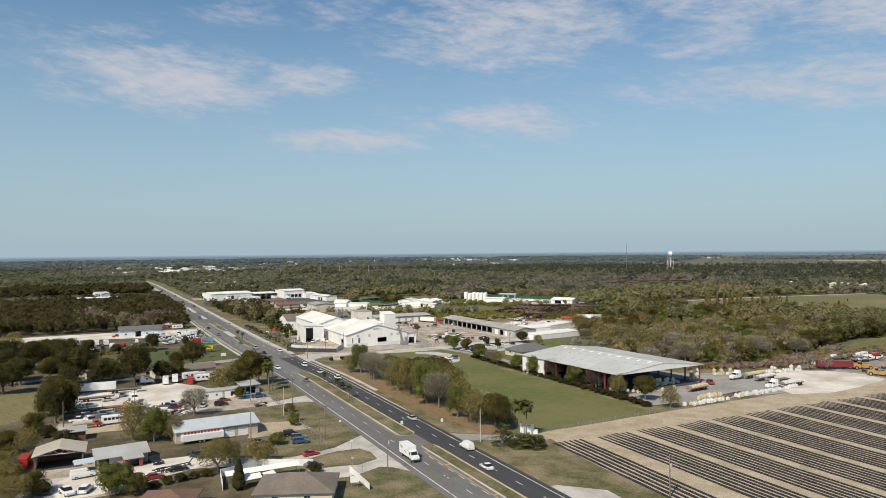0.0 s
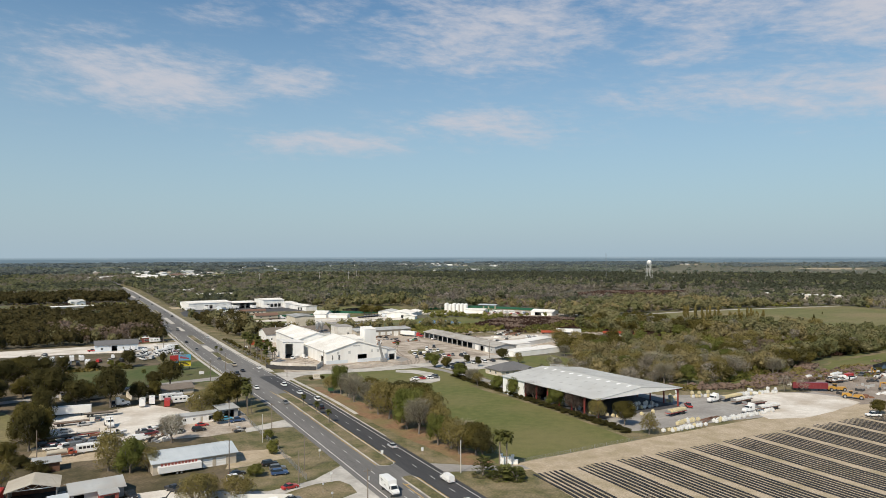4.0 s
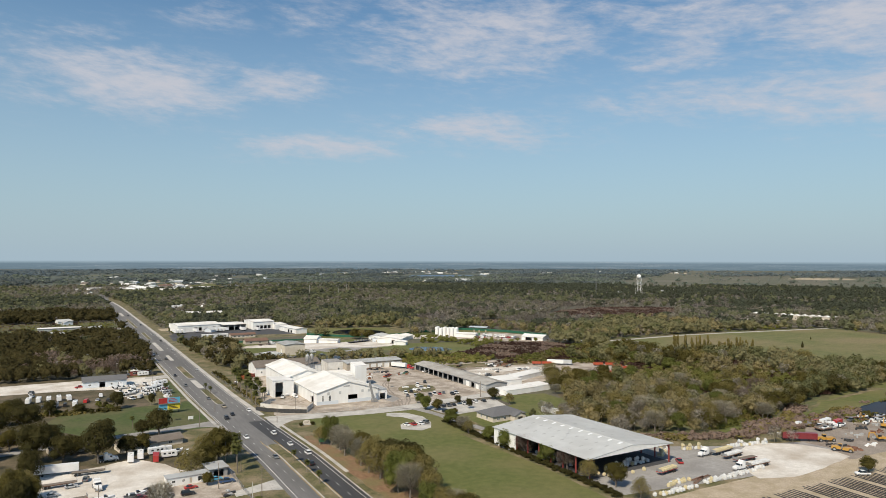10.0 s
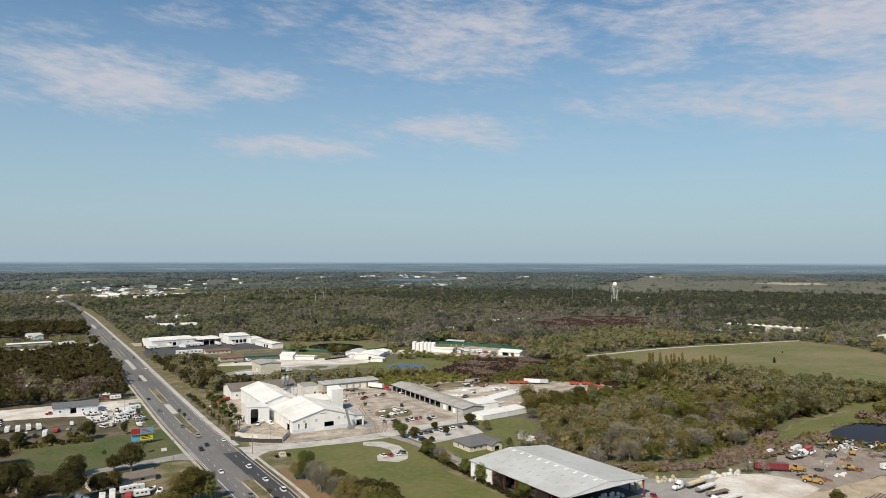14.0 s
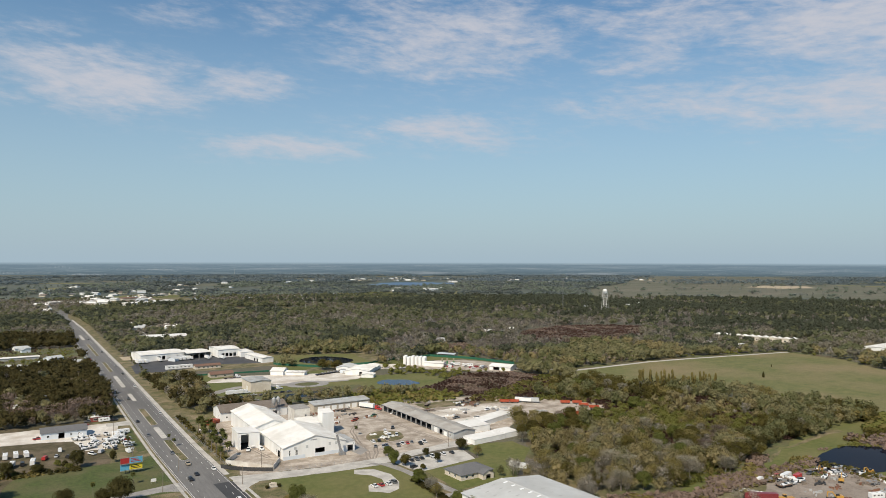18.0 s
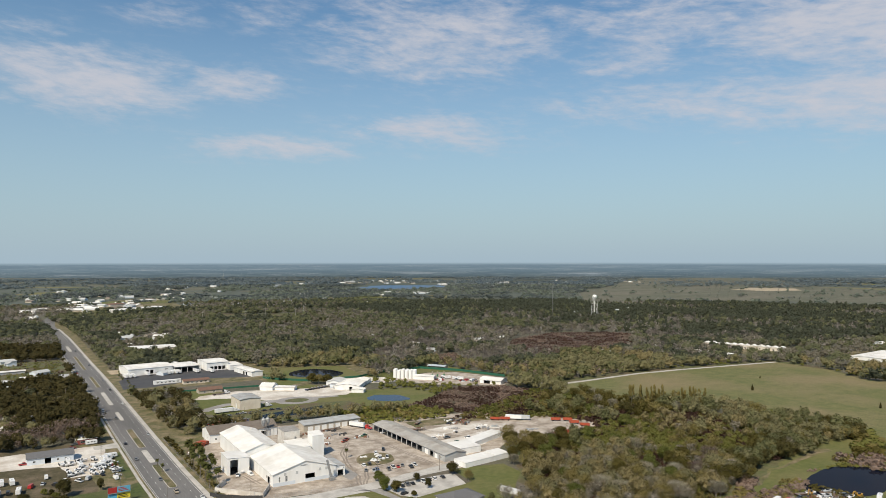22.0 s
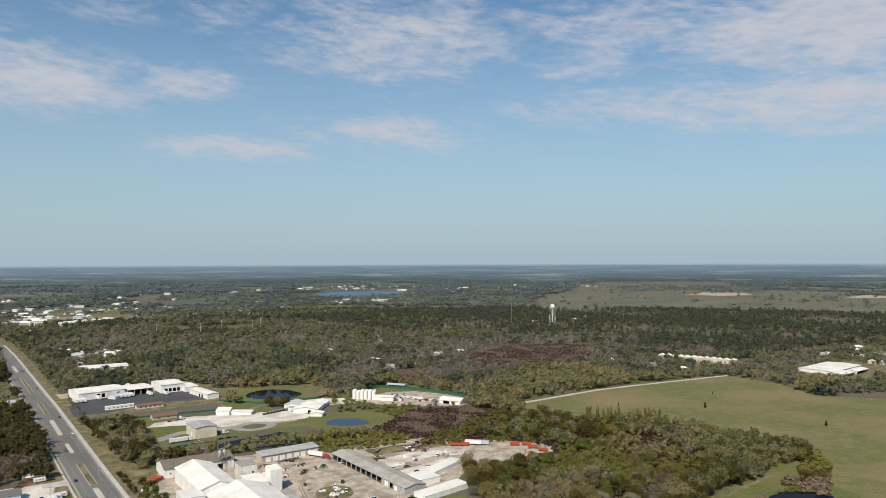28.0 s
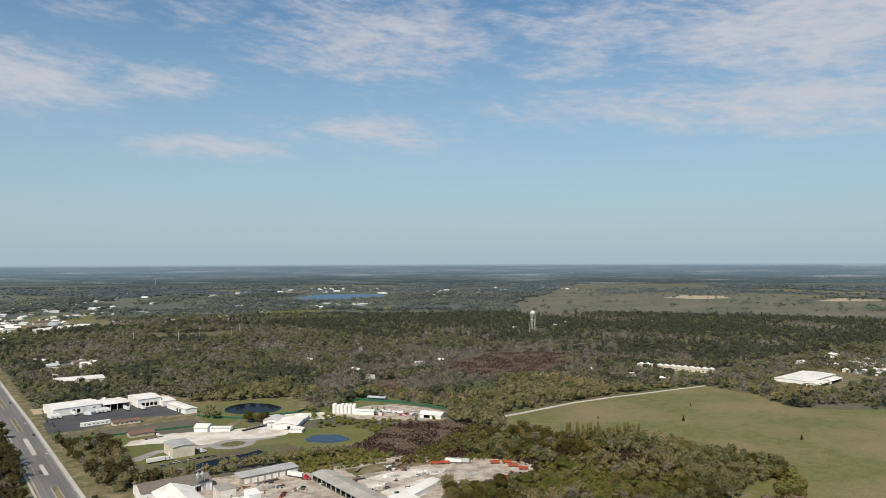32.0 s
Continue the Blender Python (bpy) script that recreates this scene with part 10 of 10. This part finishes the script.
# the thicket behind the barn, tree by tree where it comes nearest
cells = {}
xs = RNG.uniform(236, 432, 3000)
ys = RNG.uniform(244, 400, 3000)
ok = inside(THICKET, xs, ys)
count = 0
for x, y in zip(xs[ok], ys[ok]):
    k = (int(x // 10.5), int(y // 10.5))
    if k in cells or count >= 130:
        continue
    cells[k] = 1
    count += 1
    p = noise.noise(Vector((x / 40, y / 40, 2.2)))
    r = RNG.uniform()
    if within(BRIGHT_SCRUB, x, y):
        kind = "shrub" if r < 0.62 else "spring" if r < 0.78 else "bare" if r < 0.9 else "olive"
    elif x < 338 and y < 350:
        kind = "bare" if r < 0.36 else "olive" if r < 0.66 else "oak" if r < 0.84 else "spring"
    elif p > 0.0:
        kind = "olive" if r < 0.4 else "oak" if r < 0.7 else "spring" if r < 0.85 else "rosy"
    else:
        kind = "dark" if r < 0.3 else "oak" if r < 0.65 else "spring" if r < 0.75 else "olive"
    h = RNG.uniform(7.0, 12.0) * (0.5 if kind == "shrub" else 1.0)
    plant(kind, float(x), float(y), h, h * RNG.uniform(1.0, 1.3), rich=False, group="thicket trees")
GROVE_BAG = {}
FINE = {k: far_templates(k, 620, 0.47) for k in ("oak", "dark", "olive", "spring", "bare")}


def grove_tree(kind, x, y, h, w):
    """A tree of a wood too thick to pick apart."""
    t = FINE[kind][RNG.integers(6)]
    a = RNG.uniform(0, 6.28)
    ca, sa = math.cos(a), math.sin(a)
    q = np.empty_like(t)
    q[:, :, 0] = (t[:, :, 0] * ca - t[:, :, 1] * sa) * w + x
    q[:, :, 1] = (t[:, :, 0] * sa + t[:, :, 1] * ca) * w + y
    q[:, :, 2] = t[:, :, 2] * h
    q[:, 3] = np.stack([t[:, 3, 0] * ca - t[:, 3, 1] * sa, t[:, 3, 0] * sa + t[:, 3, 1] * ca, t[:, 3, 2]], 1)
    tris, tint = GROVE_BAG.setdefault(kind, ([], []))
    tris.append(q)
    tint.append(np.full(len(t), RNG.uniform(0, 1)) * 0.8 + RNG.uniform(0, 0.2, len(t)))


EAST_WOOD = [(402, 280), (430, 310), (451, 321), (498, 344), (527, 320), (547, 299), (526, 280), (505, 282), (482, 293), (454, 284), (430, 278)]
BANK_WOOD = [(300, 260), (317, 262), (346, 263), (369, 261), (393, 275), (434, 279), (460, 280), (478, 295), (424, 302), (371, 288), (321, 279)]
EDGE_WOOD = [(381, 469), (408, 503), (456, 511), (464, 490), (469, 457), (502, 428), (482, 408), (430, 412), (400, 434), (393, 462)]
for outline, share in ((EAST_WOOD, 70), (BANK_WOOD, 36), (EDGE_WOOD, 64)):
    xs, ys = RNG.uniform(290, 550, 1600), RNG.uniform(250, 515, 1600)
    ok = inside(outline, xs, ys)
    taken = []
    green = outline is EDGE_WOOD
    for x, y in zip(xs[ok], ys[ok]):
        if len(taken) >= share or any(math.hypot(x - a, y - b) < 6.0 for a, b in taken):
            continue
        taken.append((x, y))
        r = RNG.uniform()
        h = RNG.uniform(6.5, 10.5)
        if green:
            kind, h = "oak" if r < 0.40 else "dark" if r < 0.58 else "olive" if r < 0.78 else "spring" if r < 0.88 else "bare", h * 1.1
        else:
            kind = "dark" if r < 0.45 else "oak" if r < 0.75 else "olive" if r < 0.9 else "bare"
        grove_tree(kind, float(x), float(y), h, h * RNG.uniform(1.05, 1.4))
plant("bare", 318, 300, 9, 15, rich=True)
plant("dark", 262, 268, 9, 14, rich=True)
for i in range(17):
    plant("pine", 462 + i * 1.6 + RNG.uniform(-1, 1), 447 - i * 0.95 + RNG.uniform(-3, 3), RNG.uniform(13, 20), RNG.uniform(6, 8.5), rich=False)
for i in range(17):
    plant("pine", 494 + i * 1.75 + RNG.uniform(-1, 1), 428 - i * 0.7 + RNG.uniform(-3, 3), RNG.uniform(12, 18), RNG.uniform(6, 8.5), rich=False)
for i in range(14):
    grove_tree(("dark", "oak", "olive")[i % 3], 462 + i * 4.4 + RNG.uniform(-1, 1), 441 - i * 2.1 + RNG.uniform(-3, 3), RNG.uniform(7, 10), RNG.uniform(8, 11))
plant("olive", 514, 363, 13, 17, rich=False)
plant("oak", 283, 252, 10, 15, rich=True)
for k, x, y, h in (("dark", 405, 280, 8), ("oak", 414, 284, 7), ("dark", 424, 282, 8), ("oak", 433, 286, 9), ("dark", 443, 283, 8.5), ("olive", 452, 290, 8), ("dark", 462, 292, 8), ("oak", 470, 300, 7), ("dark", 482, 303, 7), ("oak", 495, 308, 6), ("dark", 440, 300, 9), ("oak", 426, 297, 8)):
    grove_tree(k, x, y, h, h * 1.25)
rng = random.Random(62)
for i in range(34):
    x, y = rng.uniform(-84, -46), rng.uniform(190, 460)
    grove_tree(rng.choice(("dark", "oak", "dark", "olive")), x, y, rng.uniform(9, 14), rng.uniform(12, 17))
for k, (tris, tint) in GROVE_BAG.items():
    m, lab = {"oak": ("leaf_oak", "thick wood of green oaks"), "dark": ("leaf_dark", "thick wood of dark evergreen trees"), "olive": ("leaf_olive", "thin olive-brown wood coming into leaf"), "spring": ("leaf_spring", "fresh green trees in a thick wood"), "bare": ("leaf_twig", "leafless grey trees in a thick wood")}[k]
    tagged(new("woodland", mesh_from_tris("woodland_" + k, np.concatenate(tris), M[m], np.concatenate(tint))), lab, "woodland", kind="stuff")
for x, y, s in ((620, 440, 6), (560, 500, 3), (690, 480, 3), (640, 330, 5)):
    plant("cypress", x, y, s, s * 1.4, rich=False)


# palms
def palm_proto(tall):
    t = thing("palm_tree", "tall cabbage palm with a round head of fronds" if tall else "young palm with a small tuft of fronds", "palm")
    H = 9.0 if tall else 4.2
    bm = bmesh.new()
    for k in range(5):
        bm_tube(bm, (0.05 * k, 0, H * k / 5), (0.05 * (k + 1), 0, H * (k + 1) / 5), 0.24 - 0.015 * k, 0.23 - 0.015 * k, 8)
    part("trunk", bm, M["palm_bark"], t)
    r = random.Random(3 + int(tall))
    tris = []
    for k in range(84 if tall else 30):
        a = r.uniform(0, 6.28)
        e = r.uniform(-0.7, 1.2)
        ln = r.uniform(2.0, 2.9) if tall else r.uniform(1.2, 1.7)
        o = Vector((0.25, 0, H))
        side = Vector((-math.sin(a), math.cos(a), 0)) * 0.23
        prev = o
        for s in range(4):
            u = (s + 1) / 4
            el = e - 1.1 * u * u
            nxt = prev + Vector((math.cos(a) * math.cos(el), math.sin(a) * math.cos(el), math.sin(el))) * ln / 4
            wd = side * (2.8 * (1 - abs(u - 0.5)))
            drop = Vector((0, 0, -0.14))
            tris.append([prev, nxt + wd + drop, nxt])
            tris.append([prev, nxt, nxt - wd + drop])
            tris.append([prev + wd * 0.9 + drop, nxt + wd + drop, prev])
            prev = nxt
    arr = np.array([[tuple(v) for v in tri] for tri in tris])
    crown = new("fronds", mesh_from_tris("fronds", arr, M["leaf_palm"], np.random.default_rng(5).uniform(0, 1, len(arr))))
    crown.parent = t
    return t


PALMS = {}


def palm(x, y, tall=True, s=1.0):
    m = pose(x, y, 0.05 if tall else 0.25, 0, 0, (x * 31 + y * 17) % 360) @ Matrix.Diagonal((s, s, s, 1))
    if tall not in PALMS:
        PALMS[tall] = palm_proto(tall)
        PALMS[tall].matrix_basis = m
    else:
        copy_thing(PALMS[tall], m).matrix_basis = m


GATE_PALMS = [(110.4, 180.7, 1.1), (112.0, 179.2, 1.05)]
GATE_PALMETTO = [(102.2, 176.4, 6.3, 6.4), (105.2, 171.5, 4.0, 5.9), (108.9, 169.2, 3.7, 5.6), (107.4, 172.0, 3.6, 5.0)]


def palmetto(x, y, h, w):
    """A clump of fan fronds from the ground."""
    t = thing("palmetto_clump", "dense green palmetto clump with fan fronds", "palmetto", (x, y, 0.05), (x * 53) % 360)
    r = random.Random(int(x * 10))
    tris = []
    for k in range(300):
        a, e, ln = r.uniform(0, 6.28), r.uniform(0.0, 1.5), r.uniform(0.3, 1.0) ** 0.6
        d = Vector((math.cos(a) * math.cos(e) * w / 2, math.sin(a) * math.cos(e) * w / 2, math.sin(e) * h))
        p = d * ln
        side = Vector((-math.sin(a), math.cos(a), 0)) * r.uniform(0.5, 0.9)
        tip = p + Vector((math.cos(a), math.sin(a), r.uniform(-0.5, 0.3))) * r.uniform(0.5, 0.9)
        for q in (-1, 0, 1):
            tris.append([p * 0.92, tip + side * (q - 0.3) * 0.7, tip + side * (q + 0.3) * 0.7 + Vector((0, 0, 0.12))])
    arr = np.array([[tuple(v) for v in tri] for tri in tris])
    crown = new("fronds", mesh_from_tris("fronds", arr, M["leaf_palmetto"], np.random.default_rng(5).uniform(0, 1, len(arr))))
    crown.parent = t
    bm = bmesh.new()
    for k in range(4):
        bm_tube(bm, (0, 0, 0), (r.uniform(-1, 1) * w * 0.25, r.uniform(-1, 1) * w * 0.25, h * 0.7), 0.16, 0.1, 6)
    part("stem", bm, M["palm_bark"], t)


for x, y, h, w in GATE_PALMETTO:
    palmetto(x, y, h, w)
for x, y, s in (*GATE_PALMS, (61, 303, 1.15), (60, 296, 1.0), (58, 286, 1.1), (59, 312, 1.0), (27, 384, 0.6), (52, 470, 0.7), (184, 428, 0.6), (46, 392, 0.6)):
    palm(x, y, True, s)
for i in range(17):
    palm(94.5 + (i % 3) * 3.6 + RNG.uniform(-1, 1), 409 + i * 4.6 + (i % 2) * 3, True, RNG.uniform(0.85, 1.15))
for x, y in ((82, 291), (82.4, 274), (82.6, 258), (75.8, 471), (76.6, 458)):
    palm(x, y, False, 1.0)
for i in range(7):
    palm(96 + RNG.uniform(0, 4), 780 + i * 14, True, 0.5)
